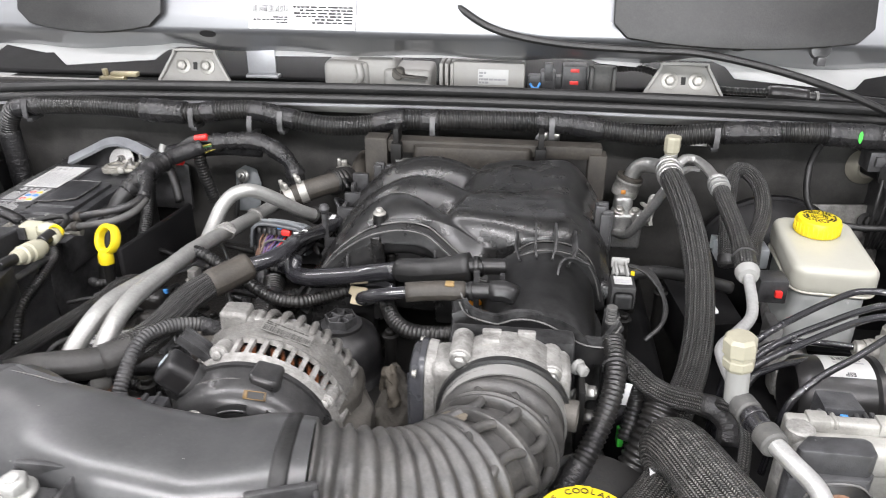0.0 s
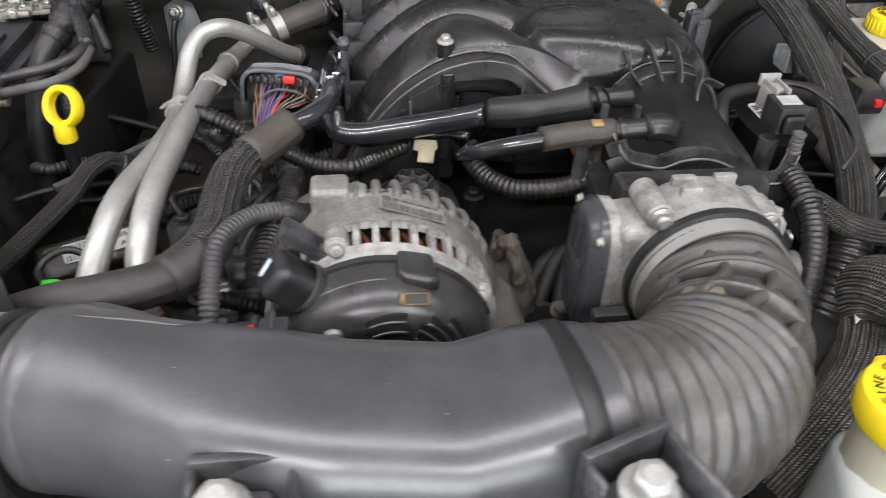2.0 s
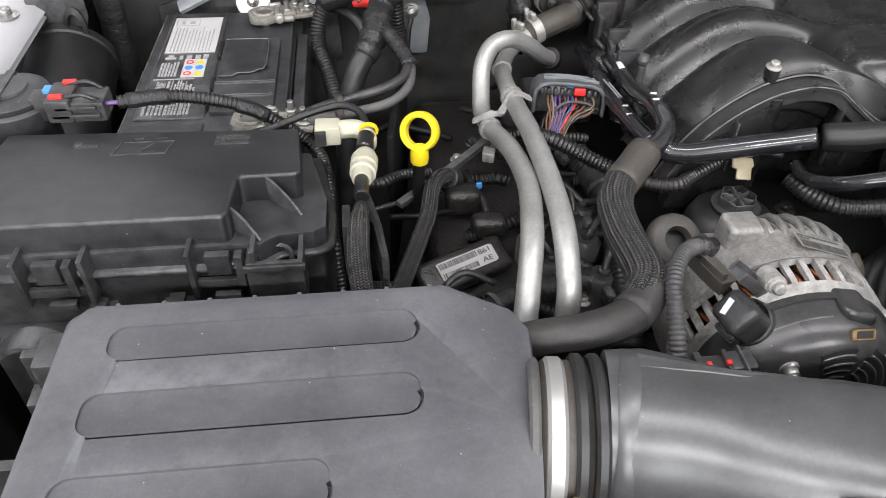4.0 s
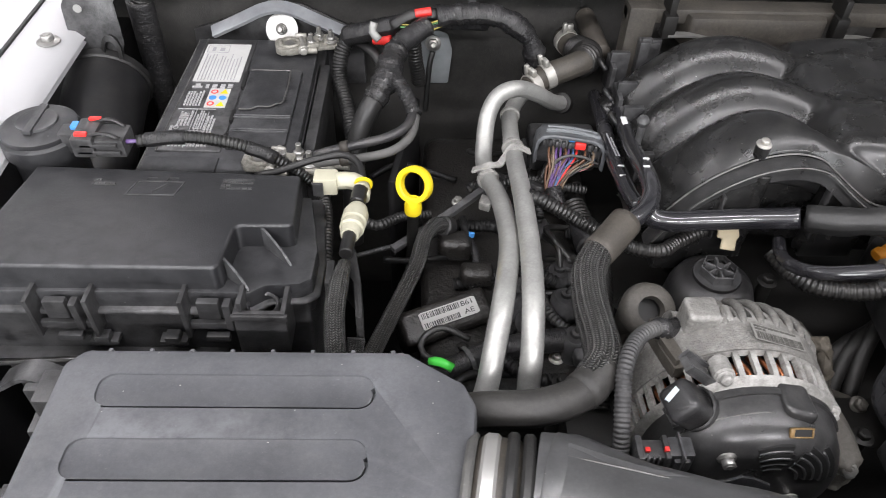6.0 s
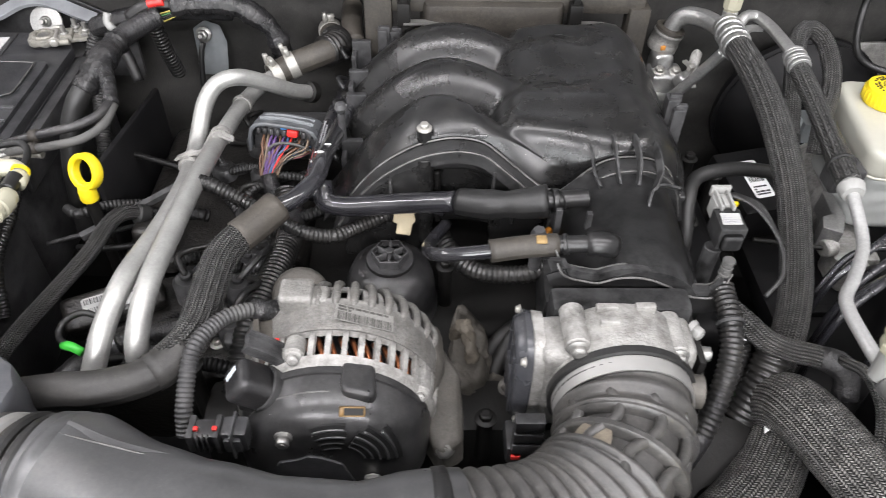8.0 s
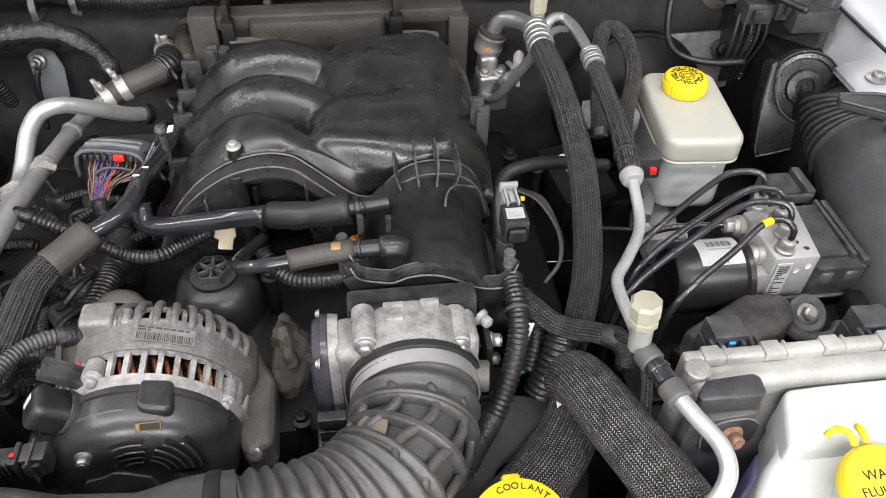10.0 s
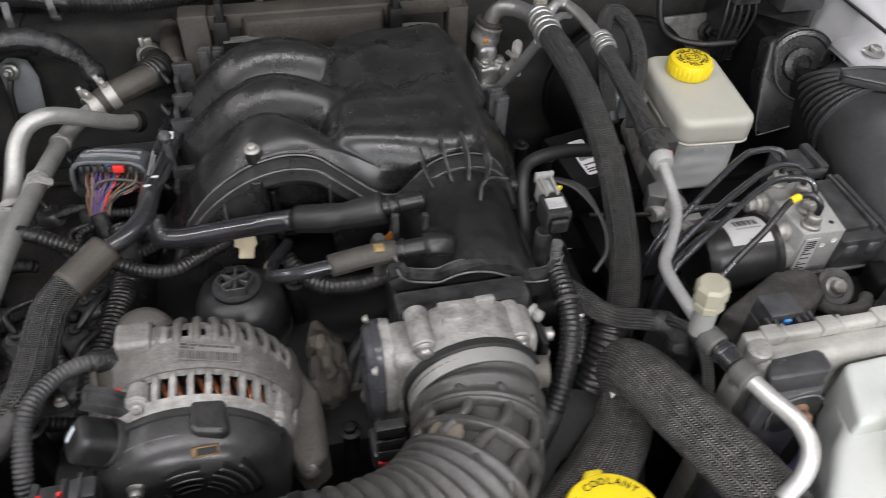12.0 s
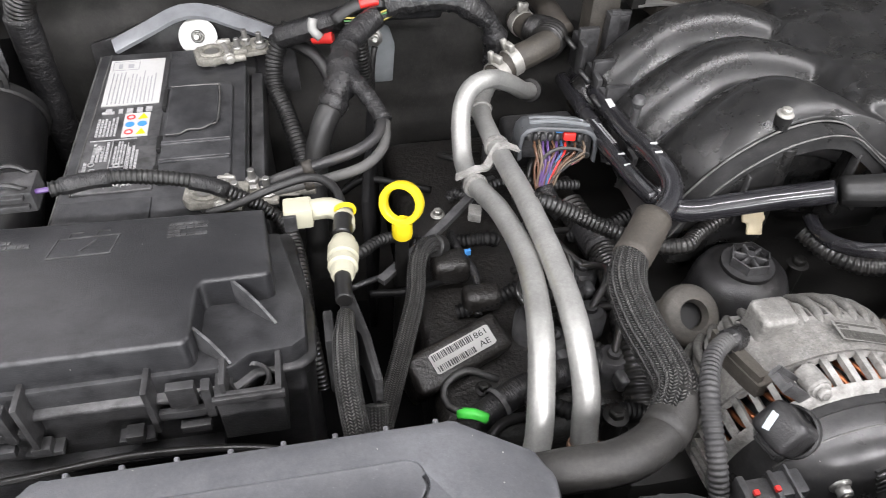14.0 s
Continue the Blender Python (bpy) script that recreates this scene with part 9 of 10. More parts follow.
part("body", joined(rod((0.50, 0.89, 0.872), (0.545, 1.14, 0.872), 0.024), rbox(0.475, 0.53, 0.90, 0.93, 0.86, 0.897, 0.006), rod((0.475, 0.915, 0.905), (0.46, 0.91, 0.905), 0.011)), CAST, mc)
part("fork", prism([(0.455, 0.92), (0.475, 0.91), (0.49, 0.94), (0.49, 0.985), (0.478, 0.985), (0.476, 0.945), (0.462, 0.94)], 0.90, 0.93, 0.003), PIPE_DULL, mc)
part("rod", rod((0.38, 0.92, 0.91), (0.46, 0.912, 0.905), 0.003), STEEL_DARK, mc)
boost = thing("brake_booster", (0.56, 1.275, 0.745), "black dome of the brake booster on the firewall", "brake booster")
part("dome", lathe([(0, 0.02), (0.116, 0.02), (0.118, 0.03), (0.10, 0.055), (0.06, 0.075), (0.03, 0.08), (0, 0.08)], 48, aimed((0.56, 1.275, 0.865), (0, -1, 0))), BLACK_PAINT, boost)
part("crimped_rim", lathe([(0.10, 0), (0.118, 0.008), (0.122, 0.014), (0.122, 0.024), (0.117, 0.027), (0.10, 0.027)], 48, aimed((0.56, 1.275, 0.865), (0, -1, 0))), BLACK_PAINT, boost, "crimped rim")
sk = thing("firewall_bracket", (0.66, 1.275, 0.89), "grey cast bracket with a stud on the firewall", "bracket")
part("plate", prism([(0.58, 0.055), (0.73, 0.06), (0.755, 0.02), (0.75, -0.03), (0.70, -0.04), (0.66, 0.02), (0.59, 0.04)], 0, 0.008, 0.003, 2, Matrix.Translation((0, 1.275, 0.91)) @ Matrix.Rotation(radians(78), 4, "X")), CAST, sk)
part("stud", joined(hex_head((0.706, 1.266, 0.945), (0, -0.9, 0.4), 0.011, 0.012, 1.5), rod((0.706, 1.266, 0.945), (0.706, 1.235, 0.955), 0.005)), STEEL_DARK, sk, "dark stud and nut")

# ---- brake control unit ----
ab = thing("abs_unit", (0.55, 0.78, 0.90), "aluminium brake control block with a black motor and module", "brake control unit")
block = prism([(0.545, 0.763), (0.594, 0.762), (0.606, 0.850), (0.541, 0.838)], 0.92, 0.993, 0.0016, 1)
part("block", block, CASTBLOCK, ab, "bare aluminium valve block")
part("block_foot", prism([(0.520, 0.765), (0.546, 0.764), (0.546, 0.80), (0.522, 0.80)], 0.91, 0.968, 0.003, 2), CASTBLOCK, ab)
part("motor", lathe([(0, 0), (0.034, 0), (0.039, 0.005), (0.0405, 0.014), (0.0405, 0.072), (0.044, 0.075), (0.044, 0.081), (0, 0.081)], 48, aimed((0.448, 0.792, 0.944), (1, 0.0, 0))), PLASTIC_SATIN, ab, "black motor drum")


def wrapped(u0, u1, a0, a1, r):
    """A thin sheet round the motor between two x and two angles from the top."""
    verts, faces, n = [], [], 10
    for i in range(n + 1):
        a = radians(a0 + (a1 - a0) * i / n)
        for x in (u0, u1):
            verts.append((x, 0.792 - r * math.sin(a), 0.944 + r * math.cos(a)))
    for i in range(n):
        faces.append((2 * i, 2 * i + 2, 2 * i + 3, 2 * i + 1))
    return mesh_of(verts, faces)


part("label", wrapped(0.473, 0.5255, -32, 28, 0.0409), PAPER, ab, "white barcode label wrapped on the motor")
for k in range(24):
    if k % 5 != 3:
        part("label_bar", wrapped(0.485 + 0.0012 * k, 0.4857 + 0.0012 * k, -18, -5, 0.0412), INK, ab)
part("label_line", wrapped(0.484, 0.514, -1, 2, 0.0412), INK_GREY, ab)
part("label_writing", lettering("ESP", 0.007, Matrix.Translation((0.497, 0.776, 0.9822)) @ Matrix.Rotation(radians(18), 4, "X") @ Matrix.Rotation(radians(180), 4, "Z")), INK, ab)
part("module", rbox(0.594, 0.650, 0.757, 0.857, 0.90, 0.978, 0.004, 2), PLASTIC, ab, "black control module")
part("module_lid", prism([(0.600, 0.772), (0.634, 0.772), (0.637, 0.852), (0.606, 0.852)], 0.976, 0.9835, 0.002, 2), PLASTIC, ab, "flat black module lid")
part("module_ridge", rbox(0.6365, 0.6415, 0.768, 0.858, 0.976, 0.986, 0.002, 2), PLASTIC, ab)
part("module_ridge", rbox(0.6455, 0.6525, 0.760, 0.858, 0.95, 0.984, 0.002, 2), PLASTIC, ab)
part("module_foot", joined(rbox(0.60, 0.615, 0.7545, 0.76, 0.955, 0.972, 0.002, 1), rbox(0.628, 0.642, 0.7545, 0.76, 0.955, 0.972, 0.002, 1), rbox(0.60, 0.65, 0.7535, 0.759, 0.935, 0.938, 0.001, 1)), PLASTIC, ab)
part("module_plug", joined(rbox(0.594, 0.632, 0.872, 0.910, 0.94, 0.985, 0.003, 2), rbox(0.597, 0.628, 0.866, 0.873, 0.95, 0.981, 0.001, 1)), PLASTIC, ab, "black module plug")
part("plug_lever", joined(rbox(0.633, 0.644, 0.866, 0.912, 0.95, 0.991, 0.003, 2), rbox(0.596, 0.64, 0.862, 0.868, 0.976, 0.988, 0.002, 2)), PLASTIC, ab)
for x, y in ((0.561, 0.845), (0.574, 0.822), (0.568, 0.797), (0.559, 0.775)):
    part("port_nut", joined(rod((x, y, 0.985), (x, y, 0.998), 0.0105, 20), hex_head((x, y, 0.994), (0, 0, 1), 0.0085, 0.012, 1.05)), STEEL_SATIN, ab, "steel tube nut")
for x, y in ((0.577, 0.785), (0.584, 0.775), (0.581, 0.80)):
    part("pin_hole", lathe([(0, 0), (0.0022, 0), (0.0028, 0.0006)], 10, pose(x, y, 0.9932)), INK, ab)
for x, z in ((0.572, 0.975), (0.584, 0.98)):
    part("pin_hole", lathe([(0, 0), (0.003, 0), (0.0035, 0.0006)], 12, aimed((x, 0.7618, z), (0, -1, 0))), WHITE_INK, ab, "small white disc on the block face")
for p in ((0.534, 0.832, 0.978), (0.536, 0.788, 0.976)):
    part("port_nut", joined(hex_head(p, (-1, 0, 0.05), 0.0092, 0.012, 1.15), rod((p[0] + 0.012, p[1], p[2]), p, 0.0115, 18)), STEEL_SATIN, ab, "steel tube nut")
fl = Matrix.Translation((0.5565, 0.7612, 0.963)) @ Matrix.Rotation(radians(90), 4, "X")
part("face_label", rbox(-0.0085, 0.0085, -0.028, 0.024, -0.0006, 0.0006, 0, 1, fl), PAPER, ab, "white barcode strip on the block")
part("face_print", bars(text_rows(-0.006, 0.006, -0.026, 0.022, 16, 15, 0.5), fl, 0.0009), INK, ab)
for k, pts in enumerate(([(0.561, 0.845, 1.0), (0.561, 0.847, 1.022), (0.558, 0.853, 1.031), (0.548, 0.858, 1.033), (0.53, 0.8585, 1.033), (0.511, 0.854, 1.031), (0.465, 0.826, 1.024), (0.41, 0.79, 1.01), (0.38, 0.775, 0.98), (0.37, 0.77, 0.90)],
                         [(0.574, 0.822, 1.0), (0.573, 0.824, 1.02), (0.567, 0.829, 1.028), (0.556, 0.832, 1.030), (0.53, 0.831, 1.030), (0.475, 0.805, 1.022), (0.415, 0.772, 1.01), (0.385, 0.755, 0.98), (0.375, 0.75, 0.90)],
                         [(0.568, 0.797, 1.0), (0.570, 0.800, 1.018), (0.566, 0.807, 1.026), (0.553, 0.812, 1.028), (0.518, 0.810, 1.028), (0.455, 0.777, 1.020), (0.386, 0.737, 1.005), (0.365, 0.725, 0.97), (0.36, 0.72, 0.90)],
                         [(0.559, 0.775, 1.0), (0.561, 0.776, 1.018), (0.556, 0.782, 1.026), (0.546, 0.786, 1.028), (0.526, 0.781, 1.026), (0.488, 0.757, 1.015), (0.447, 0.735, 1.0), (0.42, 0.722, 0.97), (0.41, 0.715, 0.90)],
                         [(0.532, 0.832, 0.979), (0.47, 0.834, 0.981), (0.43, 0.828, 0.975), (0.40, 0.81, 0.94)],
                         [(0.534, 0.788, 0.977), (0.47, 0.797, 0.98), (0.452, 0.793, 0.982), (0.42, 0.775, 0.983), (0.395, 0.758, 0.975), (0.38, 0.74, 0.92)])):
    solo("brake_tube", tube(pts, 0.0036, 10, 0.004), GLOSS, "thin bent black brake tube from the control block", "brake tube", "brake tubes")
solo("paint_mark", rod((0.5265, 0.7815, 1.0265), (0.538, 0.785, 1.0278), 0.0041), YELLOW, "yellow paint mark on a brake tube", "mark")
bb = thing("abs_bracket", (0.57, 0.72, 0.86), "black cast bracket with a bolt in front of the control block", "bracket")
part("plate", prism([(0.43, 0.715), (0.535, 0.752), (0.60, 0.754), (0.72, 0.756), (0.72, 0.70), (0.66, 0.705), (0.60, 0.715), (0.55, 0.70), (0.45, 0.68)], 0.80, 0.925, 0.006, 3), BLACK_PAINT, bb, "black bracket plate")
gritty = surface("gritty_black_casting", (0.03, 0.0295, 0.028), 0.7, dust=0.35, bump=0.9, grain=250, depth=0.0015)
part("shoulder", prism([(0.435, 0.712), (0.523, 0.757), (0.556, 0.752), (0.565, 0.742), (0.558, 0.715), (0.535, 0.70), (0.46, 0.68)], 0.85, 0.955, 0.009, 3), gritty, bb, "gritty cast shoulder")
part("lip", tube([(0.556, 0.722, 0.934), (0.562, 0.708, 0.935), (0.58, 0.700, 0.936), (0.60, 0.703, 0.936), (0.612, 0.715, 0.936)], 0.007, 12), gritty, bb, "rounded lower lip")
part("shoulder", prism([(0.625, 0.715), (0.70, 0.72), (0.70, 0.752), (0.63, 0.752)], 0.85, 0.952, 0.010, 3), BLACK_PAINT, bb)
part("edge", strip([(0.548, 0.757, 0.936), (0.60, 0.757, 0.936), (0.70, 0.757, 0.936)], 0.004, 0.003), PALE_EDGE, bb, "pale edge line")
part("grommet", lathe([(0.008, 0), (0.018, 0), (0.021, 0.004), (0.021, 0.010), (0.018, 0.012), (0.012, 0.011), (0.010, 0.006), (0.008, 0.006)], 32, aimed((0.580, 0.733, 0.936), (0, -0.6, 0.8))), RUBBER_GREY, bb, "grey rubber grommet")
part("bolt", hex_head((0.579, 0.728, 0.943), (0, -0.6, 0.8), 0.0085, 0.010, 1.35), STEEL_SATIN, bb, "steel bolt")
# Made-up pan with invented ribs and bolts, to darken below the brake unit.
tray = thing("shade_pan", (0.57, 0.86, 0.82), "black pan added for shade under the brake unit", "tray")
part("pan", rbox(0.40, 0.74, 0.62, 1.1, 0.82, 0.85, 0.01), BLACK_PAINT, tray)
for y in (0.70, 0.86, 1.02):
    part("stiffener", rbox(0.41, 0.73, y - 0.006, y + 0.006, 0.848, 0.858, 0.003), BLACK_PAINT, tray)
for x in (0.43, 0.70):
    part("bolt", hex_head((x, 0.64, 0.85), (0, 0, 1), 0.006, 0.006, 1.4), STEEL_DARK, tray)

# ---- horn and right air duct ----
hn = thing("horn", (0.70, 1.05, 0.90), "round black snail horn at the fender", "horn")
hm = aimed((0.719, 1.06, 1.003), (-0.18, -0.9, 0.36))
part("disc", lathe([(0, -0.03), (0.044, -0.03), (0.047, -0.024), (0.047, -0.004), (0.044, 0.002), (0.039, 0.003), (0.037, 0.0), (0.024, 0.0), (0.022, 0.005), (0.013, 0.006), (0.012, 0.003), (0.006, 0.003), (0.005, 0.006), (0, 0.006)], 48, hm), HORN, hn, "stepped black disc")
part("rim", lathe([(0.045, 0.0), (0.0465, 0.003), (0.048, 0.0)], 48, hm), DUCT, hn)
part("screw", lathe([(0, 0.005), (0.003, 0.005), (0.003, 0.008), (0, 0.009)], 12, hm), STEEL_DARK, hn)
part("trumpet", prism([(-0.052, 0.03), (-0.056, -0.02), (-0.05, -0.09), (-0.038, -0.094), (0.03, -0.072), (0.052, -0.05), (0.046, -0.04), (0.02, -0.048), (-0.005, -0.046), (-0.026, -0.034), (-0.038, -0.014), (-0.042, 0.012), (-0.042, 0.035)], -0.02, 0.014, 0.005, 3, hm), HORN, hn, "snail trumpet")
part("rim", tube([hm @ Vector(q) for q in ((-0.04, 0.03, 0.014), (-0.037, -0.012, 0.014), (-0.025, -0.033, 0.014), (-0.004, -0.045, 0.014), (0.02, -0.047, 0.014), (0.046, -0.04, 0.013))], 0.0013, 6), DUCT, hn, "pale moulded rim")
part("rim", tube([hm @ Vector(q) for q in ((-0.052, -0.03, 0.013), (-0.049, -0.088, 0.013), (-0.037, -0.092, 0.013), (0.03, -0.07, 0.013))], 0.0012, 6), DUCT, hn)
part("moulded_mark", lathe([(0.003, 0.001), (0.0045, 0.001), (0.0045, 0.0035), (0.003, 0.0035)], 14, hm @ pose(-0.034, 0.014, 0)), PLASTIC, hn)
part("moulded_mark", rbox(0.0, 0.012, 0.037, 0.042, 0.001, 0.0035, 0.0005, 1, hm), PLASTIC, hn)
rd = thing("cold_air_duct", (0.73, 0.90, 0.85), "large black plastic duct with a ribbed elbow at the fender", "air duct")
part("tube", tube([(0.785, 1.02, 0.965), (0.766, 0.97, 0.975), (0.743, 0.90, 0.968), (0.718, 0.80, 0.945), (0.693, 0.68, 0.91), (0.678, 0.58, 0.885)], 0.062, 36, 0.01), FENDER_DUCT, rd, "smooth black duct")
for k in range(8):
    c = Vector((0.755 + 0.001 * k, 0.945 + 0.010 * k, 0.975 + 0.002 * k))
    part("elbow_rib", lathe([(0.056, -0.0035), (0.0655 - 0.001 * k, -0.0025), (0.0665 - 0.001 * k, 0), (0.0655 - 0.001 * k, 0.0025), (0.056, 0.0035)], 40, aimed(c, (0.18 + 0.05 * k, 1, 0.05 + 0.12 * k))), FENDER_DUCT, rd)
part("tab", prism([(0.700, 0.962), (0.735, 0.935), (0.762, 0.918), (0.781, 0.915), (0.789, 0.924), (0.786, 0.940), (0.772, 0.958), (0.748, 0.970), (0.705, 0.975)], 1.036, 1.048, 0.004, 2), FENDER_DUCT, rd, "black mounting tab")
part("tab_rim", tube([(0.700, 0.962, 1.047), (0.735, 0.935, 1.048), (0.762, 0.918, 1.048), (0.781, 0.915, 1.048), (0.789, 0.924, 1.048), (0.786, 0.940, 1.048), (0.772, 0.958, 1.048), (0.748, 0.970, 1.048), (0.705, 0.975, 1.047)], 0.0022, 8), FENDER_DUCT, rd)
part("gusset", prism([(0.0, 0.0), (0.05, 0.0), (0.01, -0.045)], 0, 0.003, 0.001, 1, Matrix.Translation((0.738, 0.92, 1.04)) @ Matrix.Rotation(radians(-70), 4, "Z") @ Matrix.Rotation(radians(90), 4, "X")), FENDER_DUCT, rd)
part("tab_bolt", joined(lathe([(0, 0), (0.0165, 0), (0.0165, 0.002), (0, 0.003)], 28, pose(0.768, 0.938, 1.048)), hex_head((0.768, 0.938, 1.05), (0, 0, 1), 0.0075, 0.009, 1.4)), STEEL_SATIN, rd, "zinc bolt")
for p in ((0.727, 0.882, 1.029), (0.712, 0.72, 0.968)):
    part("hole", lathe([(0, 0), (0.005, 0), (0.0055, 0.001), (0.0065, 0.0005)], 16, aimed(p, (0.15, 0.1, 1))), INK, rd, "dark drain hole")

# ---- radiator end, tanks ----
ra = thing("radiator", (0.55, 0.60, 0.70), "aluminium radiator top with crimped tank clips", "radiator")
part("core", rbox(0.375, 0.80, 0.593, 0.618, 0.70, 1.022, 0.004), HEADER, ra, "pale aluminium header")
part("header", joined(rbox(0.376, 0.80, 0.610, 0.622, 1.015, 1.046, 0.004, 3), rbox(0.376, 0.80, 0.590, 0.614, 1.010, 1.038, 0.010, 4)), HEADER, ra, "rolled aluminium header")
for k in range(8):
    x = 0.40 + 0.052 * k
    part("crimp_clip", joined(rbox(x - 0.008, x + 0.008, 0.6085, 0.6235, 1.038, 1.0480, 0.002, 2), rbox(x + 0.011, x + 0.014, 0.609, 0.623, 1.04, 1.0475, 0.001, 1)), HEADER, ra, "crimp clip")
part("end_fitting", joined(rod((0.384, 0.604, 0.99), (0.384, 0.604, 1.046), 0.011), rod((0.388, 0.580, 1.028), (0.388, 0.606, 1.03), 0.012)), CAST, ra, "cast end fitting")
rb = thing("radiator_bracket", (0.40, 0.56, 0.85), "black radiator bracket with a rusty bolt", "bracket")
part("cap", prism([(0.384, 0.590), (0.424, 0.592), (0.429, 0.588), (0.428, 0.574), (0.423, 0.570), (0.374, 0.571), (0.372, 0.576)], 1.026, 1.049, 0.0025, 2), PLASTIC_DUSTY, rb, "black cap")
part("plate", prism([(0.366, 0.562), (0.424, 0.566), (0.430, 0.574), (0.430, 0.592), (0.366, 0.576)], 0.80, 1.030, 0.003, 2), PLASTIC_DUSTY, rb, "black side plate")
pad = aimed((0.404, 0.5645, 1.006), (0.05, -1, 0.08))
part("pad", prism([(-0.022, -0.014), (-0.012, -0.022), (0.012, -0.022), (0.024, -0.010), (0.024, 0.010), (0.012, 0.02), (-0.012, 0.02), (-0.024, 0.008)], 0, 0.002, 0.0012, 1, pad), PLASTIC, rb, "worn rubber pad")
part("pad_edge", tube([pad @ Vector((*q, 0.002)) for q in ((-0.022, -0.014), (-0.024, 0.008), (-0.012, 0.02), (0.012, 0.02), (0.024, 0.010))], 0.0009, 6), PALE_EDGE, rb)
part("bolt", hex_head((0.405, 0.5625, 1.008), (0.1, -0.95, 0.3), 0.0068, 0.010, 1.55), RUST, rb, "rusty bolt")
for x, y in ((0.427, 0.634), (0.560, 0.632)):
    cx = thing("fan_connector", (x, y, 0.98), "black connector with a blue lock behind the radiator", "connector", "fan connectors")
    part("shell", joined(rbox(x - 0.018, x + 0.020, y - 0.004, y + 0.022, 0.97, 1.026, 0.003), prism([(x - 0.016, y - 0.002), (x + 0.015, y - 0.002), (x + 0.013, y + 0.022), (x - 0.016, y + 0.023)], 1.02, 1.044, 0.002)), PLASTIC_DUSTY, cx)
    for d in (-0.019, -0.012, 0.008, 0.015, 0.021):
        part("prong", rbox(x + d - 0.0018, x + d + 0.0018, y - 0.009, y + 0.001, 1.020, 1.041, 0.0008), PLASTIC, cx)
    part("ledge", rbox(x - 0.02, x + 0.023, y - 0.010, y - 0.004, 1.016, 1.026, 0.002), PLASTIC_DUSTY, cx)
    part("blue_lock", rbox(x - 0.004, x + 0.002, y - 0.006, y - 0.003, 1.034, 1.040, 0.001), BLUE, cx)
wt = thing("washer_tank", (0.55, 0.49, 0.75), "translucent white washer fluid tank with a yellow flip cap", "washer tank")
FLUID = surface("bluish_fluid_behind_plastic", (0.30, 0.29, 0.52), 0.35, bump=0.1, grain=120, vary=0.12)
part("shell", prism([(0.375, 0.40), (0.388, 0.492), (0.404, 0.512), (0.418, 0.530), (0.436, 0.545), (0.452, 0.580), (0.49, 0.584), (0.78, 0.584), (0.78, 0.36), (0.37, 0.36)], 0.955, 1.012, 0.010, 4), TANK, wt, "milky translucent shell")
part("rear_step", prism([(0.432, 0.532), (0.452, 0.582), (0.458, 0.586), (0.49, 0.587), (0.78, 0.586), (0.78, 0.532), (0.45, 0.532)], 0.98, 1.031, 0.006, 3), TANK, wt)
part("fluid", prism([(0.372, 0.40), (0.384, 0.492), (0.402, 0.515), (0.416, 0.533), (0.434, 0.548), (0.452, 0.575), (0.78, 0.573), (0.78, 0.36), (0.368, 0.36)], 0.75, 0.957, 0.008, 3), FLUID, wt, "purple-blue fluid showing through")
for x, y in ((0.425, 0.500), (0.45, 0.505), (0.438, 0.475)):
    part("moulding_mark", lathe([(0.004, 0), (0.0065, 0), (0.0065, 0.0012), (0.004, 0.0012)], 20, pose(x, y, 1.011)), TANK, wt)
wc = Matrix.Translation((0.481, 0.488, 1.034)) @ Matrix.Rotation(radians(6), 4, "X")
part("neck", rod((0.481, 0.488, 1.0), (0.481, 0.488, 1.036), 0.027), TANK, wt)
wcap = part("cap", lathe([(0, 0), (0.0325, 0), (0.0345, 0.003), (0.0345, 0.011), (0.032, 0.0145), (0, 0.015)], 48, wc), YELLOW, wt, "yellow flip cap")
part("tether", joined(tube([wc @ Vector(q) for q in ((-0.010, 0.034, 0.012), (-0.012, 0.042, 0.016), (-0.018, 0.048, 0.012), (-0.024, 0.046, 0.006))], 0.0028, 8), tube([wc @ Vector(q) for q in ((0.0, 0.035, 0.012), (0.0, 0.044, 0.013), (0.002, 0.05, 0.008))], 0.0028, 8)), YELLOW, wcap, "yellow tether loop")
part("cap_writing", joined(lettering("WASHER", 0.0105, wc @ pose(0.004, 0.010, 0.0152)), lettering("FLUID ONLY", 0.0095, wc @ pose(0.003, -0.002, 0.0152)), lathe([(0.014, 0), (0.0152, 0), (0.0152, 0.0004), (0.014, 0.0004)], 20, wc @ pose(0.003, -0.03, 0.015), start=0.7, sweep=1.7), bars([(-0.006, -0.0135, 0.003, 0.0012), (0.0, -0.0125, 0.003, 0.0012), (0.006, -0.0135, 0.003, 0.0012)], wc @ pose(0, 0, 0.0152))), INK, wcap, "dark moulded letters")
ct = thing("coolant_tank", (0.22, 0.46, 0.85), "milky coolant tank with a large yellow cap", "coolant tank")
part("shell", prism([(0.175, 0.38), (0.18, 0.48), (0.195, 0.525), (0.24, 0.53), (0.27, 0.50), (0.275, 0.38)], 0.85, 0.985, 0.014, 4), TANK, ct, "milky plastic shell")
part("neck", rod((0.218, 0.497, 0.97), (0.218, 0.497, 1.022), 0.029), CREAM, ct, "cream neck")
cm = pose(0.218, 0.497, 1.016, -3, 0, 0)
ccap = part("cap", joined(lathe([(0, 0), (0.0335, 0), (0.0355, 0.003), (0.0355, 0.016), (0.034, 0.0195), (0.031, 0.021), (0, 0.0215)], 48, cm), rbox(-0.007, 0.007, 0.034, 0.041, 0.002, 0.016, 0.002, 1, cm)), YELLOW, ct, "large yellow cap")
letters = []
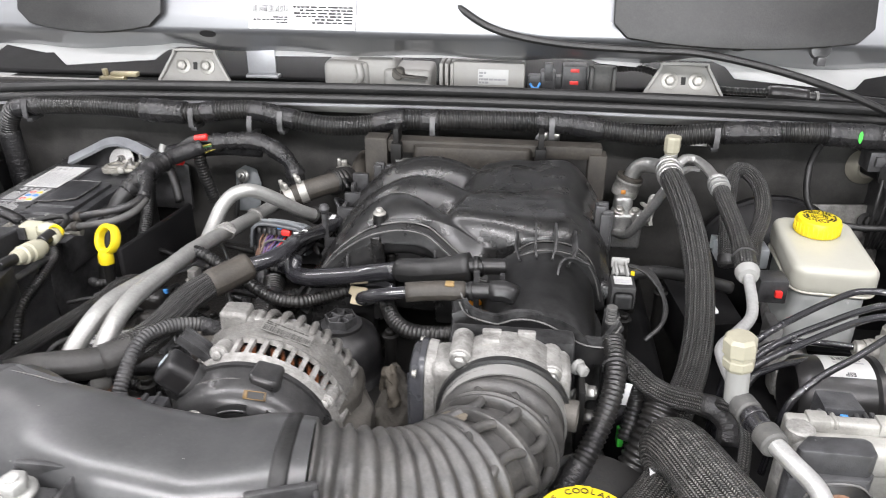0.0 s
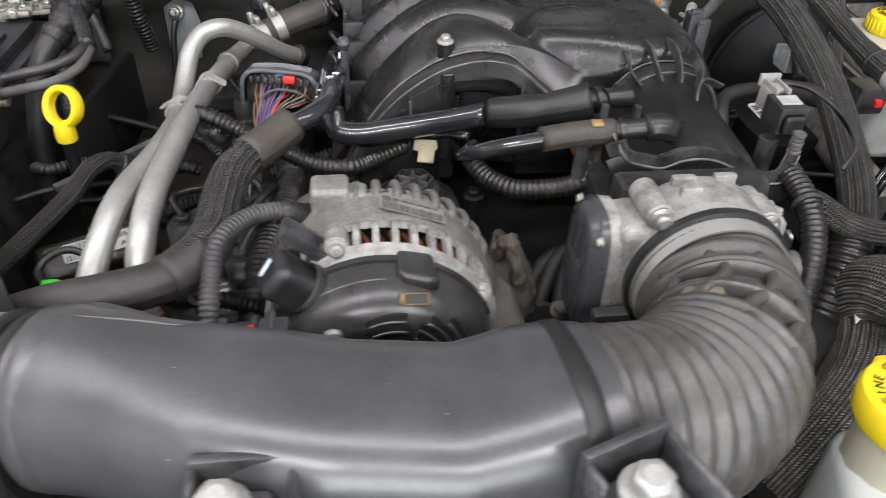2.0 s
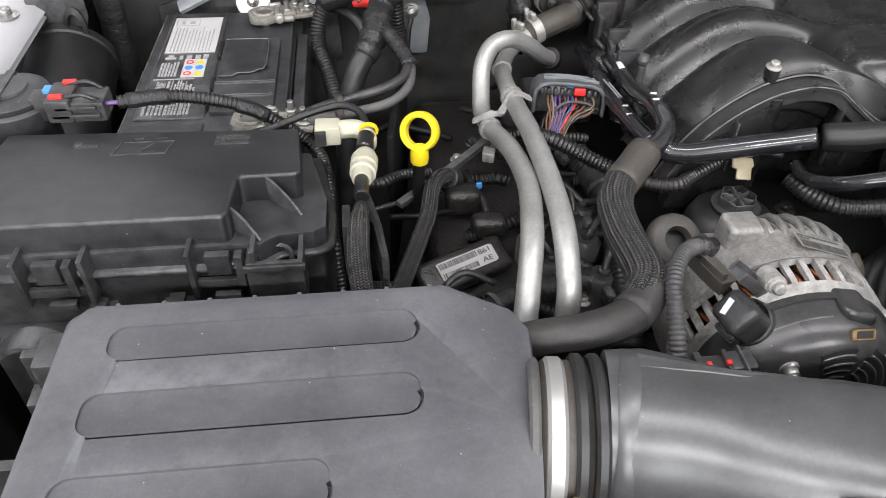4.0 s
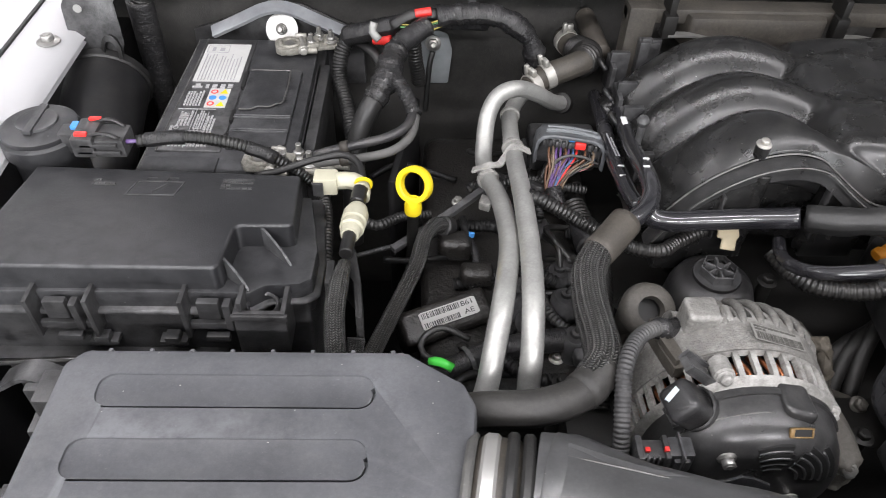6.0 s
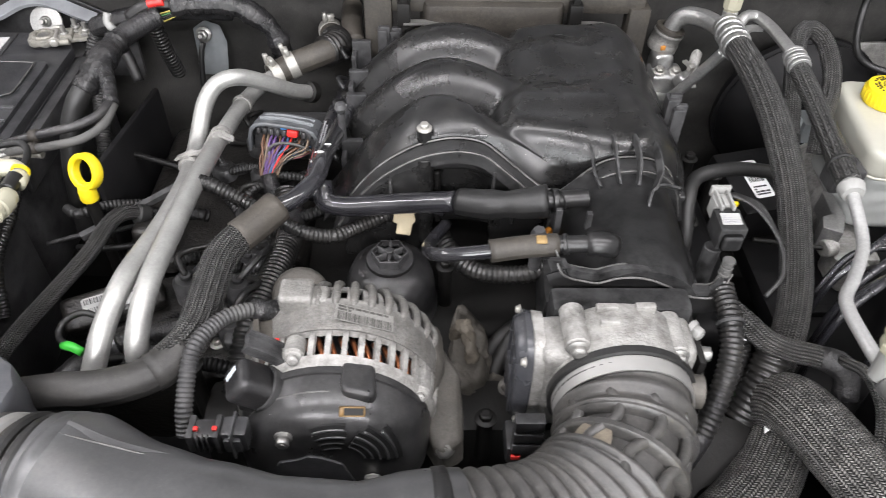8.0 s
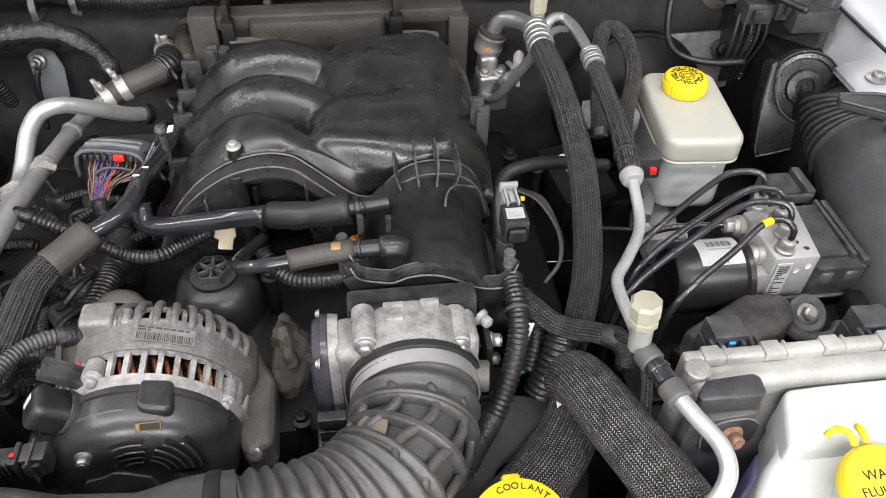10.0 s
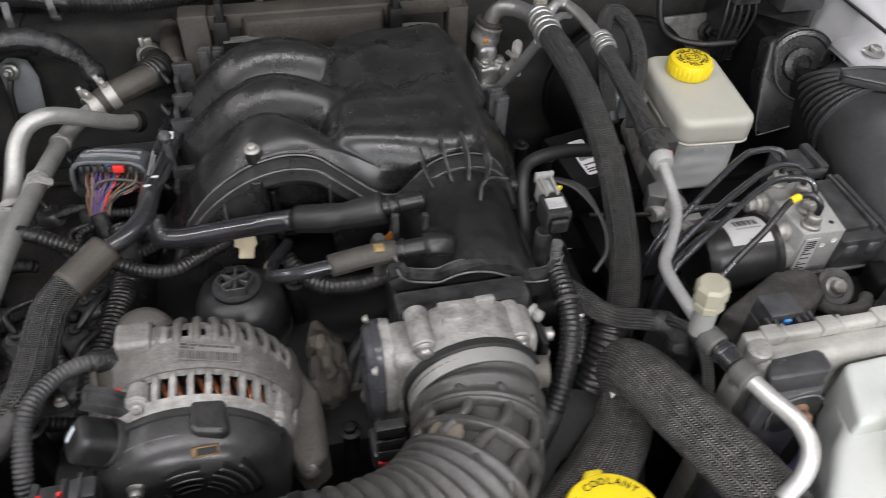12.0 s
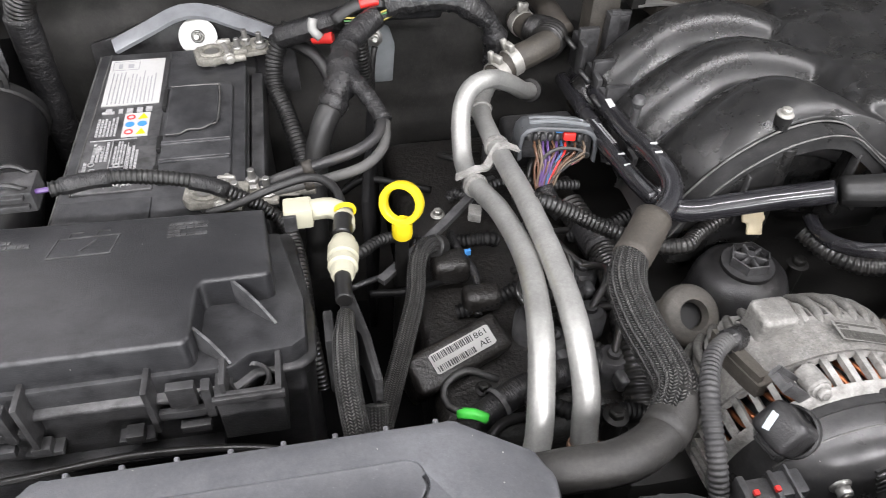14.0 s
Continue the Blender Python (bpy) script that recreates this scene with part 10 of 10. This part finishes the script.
for k, ch in enumerate("ENGINE COOLANT ONLY"):
    if ch != " ":
        a = radians(205 - 230 * k / 18)
        letters.append(lettering(ch, 0.0072, cm @ Matrix.Rotation(a - math.pi / 2, 4, "Z") @ pose(0, 0.0265, 0.0218)))
part("cap_writing", joined(*letters), INK, ccap, "dark ring of letters")
em2 = cm @ pose(0, 0, 0.0217) @ Matrix.Scale(0.8, 4)
for cells in ([(-0.012, -0.012, 0.024, 0.0022)], [(-0.012, 0.006, 0.008, 0.0022)], [(0.004, 0.006, 0.008, 0.0022)], [(-0.012, -0.012, 0.0022, 0.02)], [(0.0098, -0.012, 0.0022, 0.02)], [(-0.003, 0.006, 0.0022, 0.007)], [(0.0008, 0.006, 0.0022, 0.007)], [(-0.003, 0.012, 0.006, 0.002)], [(-0.008, -0.007, 0.016, 0.002)], [(-0.008, -0.003, 0.016, 0.002)], [(-0.008, 0.001, 0.016, 0.002)]):
    part("cap_emblem", bars(cells, em2), INK, ccap, "dark moulded emblem")
part("overflow", rod((0.235, 0.468, 1.0), (0.26, 0.45, 1.0), 0.007), CREAM, ct)
part("hose", tube([(0.255, 0.453, 1.0), (0.275, 0.43, 0.99), (0.28, 0.39, 0.96)], 0.009, 12), RUBBER, ct)

# connectors at the far corner behind the horn
cc = thing("corner_connectors", (0.70, 1.22, 1.0), "cluster of black connectors under the cowl corner", "connector")
for x, y, z, s in ((0.70, 1.20, 1.06, 0.02), (0.74, 1.19, 1.07, 0.022), (0.68, 1.235, 1.075, 0.018), (0.735, 1.235, 1.04, 0.02)):
    part("plug", joined(rbox(x - s, x + s, y - 0.018, y + 0.018, z - 0.03, z, 0.003), rbox(x - s * 0.6, x + s * 0.6, y - 0.024, y - 0.016, z - 0.02, z - 0.006, 0.001)), PLASTIC, cc, "black plug")
for k in range(5):
    part("wire", tube([(0.68 + 0.01 * k, 1.20, 1.04), (0.675 + 0.012 * k, 1.19, 1.0), (0.68 + 0.006 * k, 1.2, 0.93)], 0.0028, 6), RUBBER, cc)
part("loom", tube([(0.728, 1.23, 1.07), (0.722, 1.225, 1.03), (0.722, 1.22, 0.98), (0.725, 1.22, 0.92)], 0.009, 12, corr=(0.0045, 0.003)), LOOM, cc)

# paper tags among the hoses
tag = thing("paper_tag", (0.269, 0.70, 0.985), "small white paper tag on the loom", "tag")
part("slip", rbox(-0.003, 0.003, -0.002, 0.0, -0.012, 0.012, 0.0005, 1, pose(0.2675, 0.694, 0.998, 0, 8, 0)), PAPER_CLEAN, tag)
part("band", lathe([(0.0106, -0.0015), (0.0118, -0.0015), (0.0118, 0.0015), (0.0106, 0.0015)], 18, aimed((0.2555, 0.697, 1.0245), (0, 1, 0.3))), NECK, tag)
scrap = thing("paper_tag", (0.290, 0.655, 0.94), "torn white paper tag beside the corrugated hose", "tag")
part("slip", prism([(-0.007, -0.012), (0.004, -0.013), (0.009, -0.003), (0.006, 0.006), (0.001, 0.014), (-0.005, 0.008)], 0, 0.0008, 0, 1, pose(0.2925, 0.638, 0.955, 50, 0, 15)), PAPER_CLEAN, scrap)
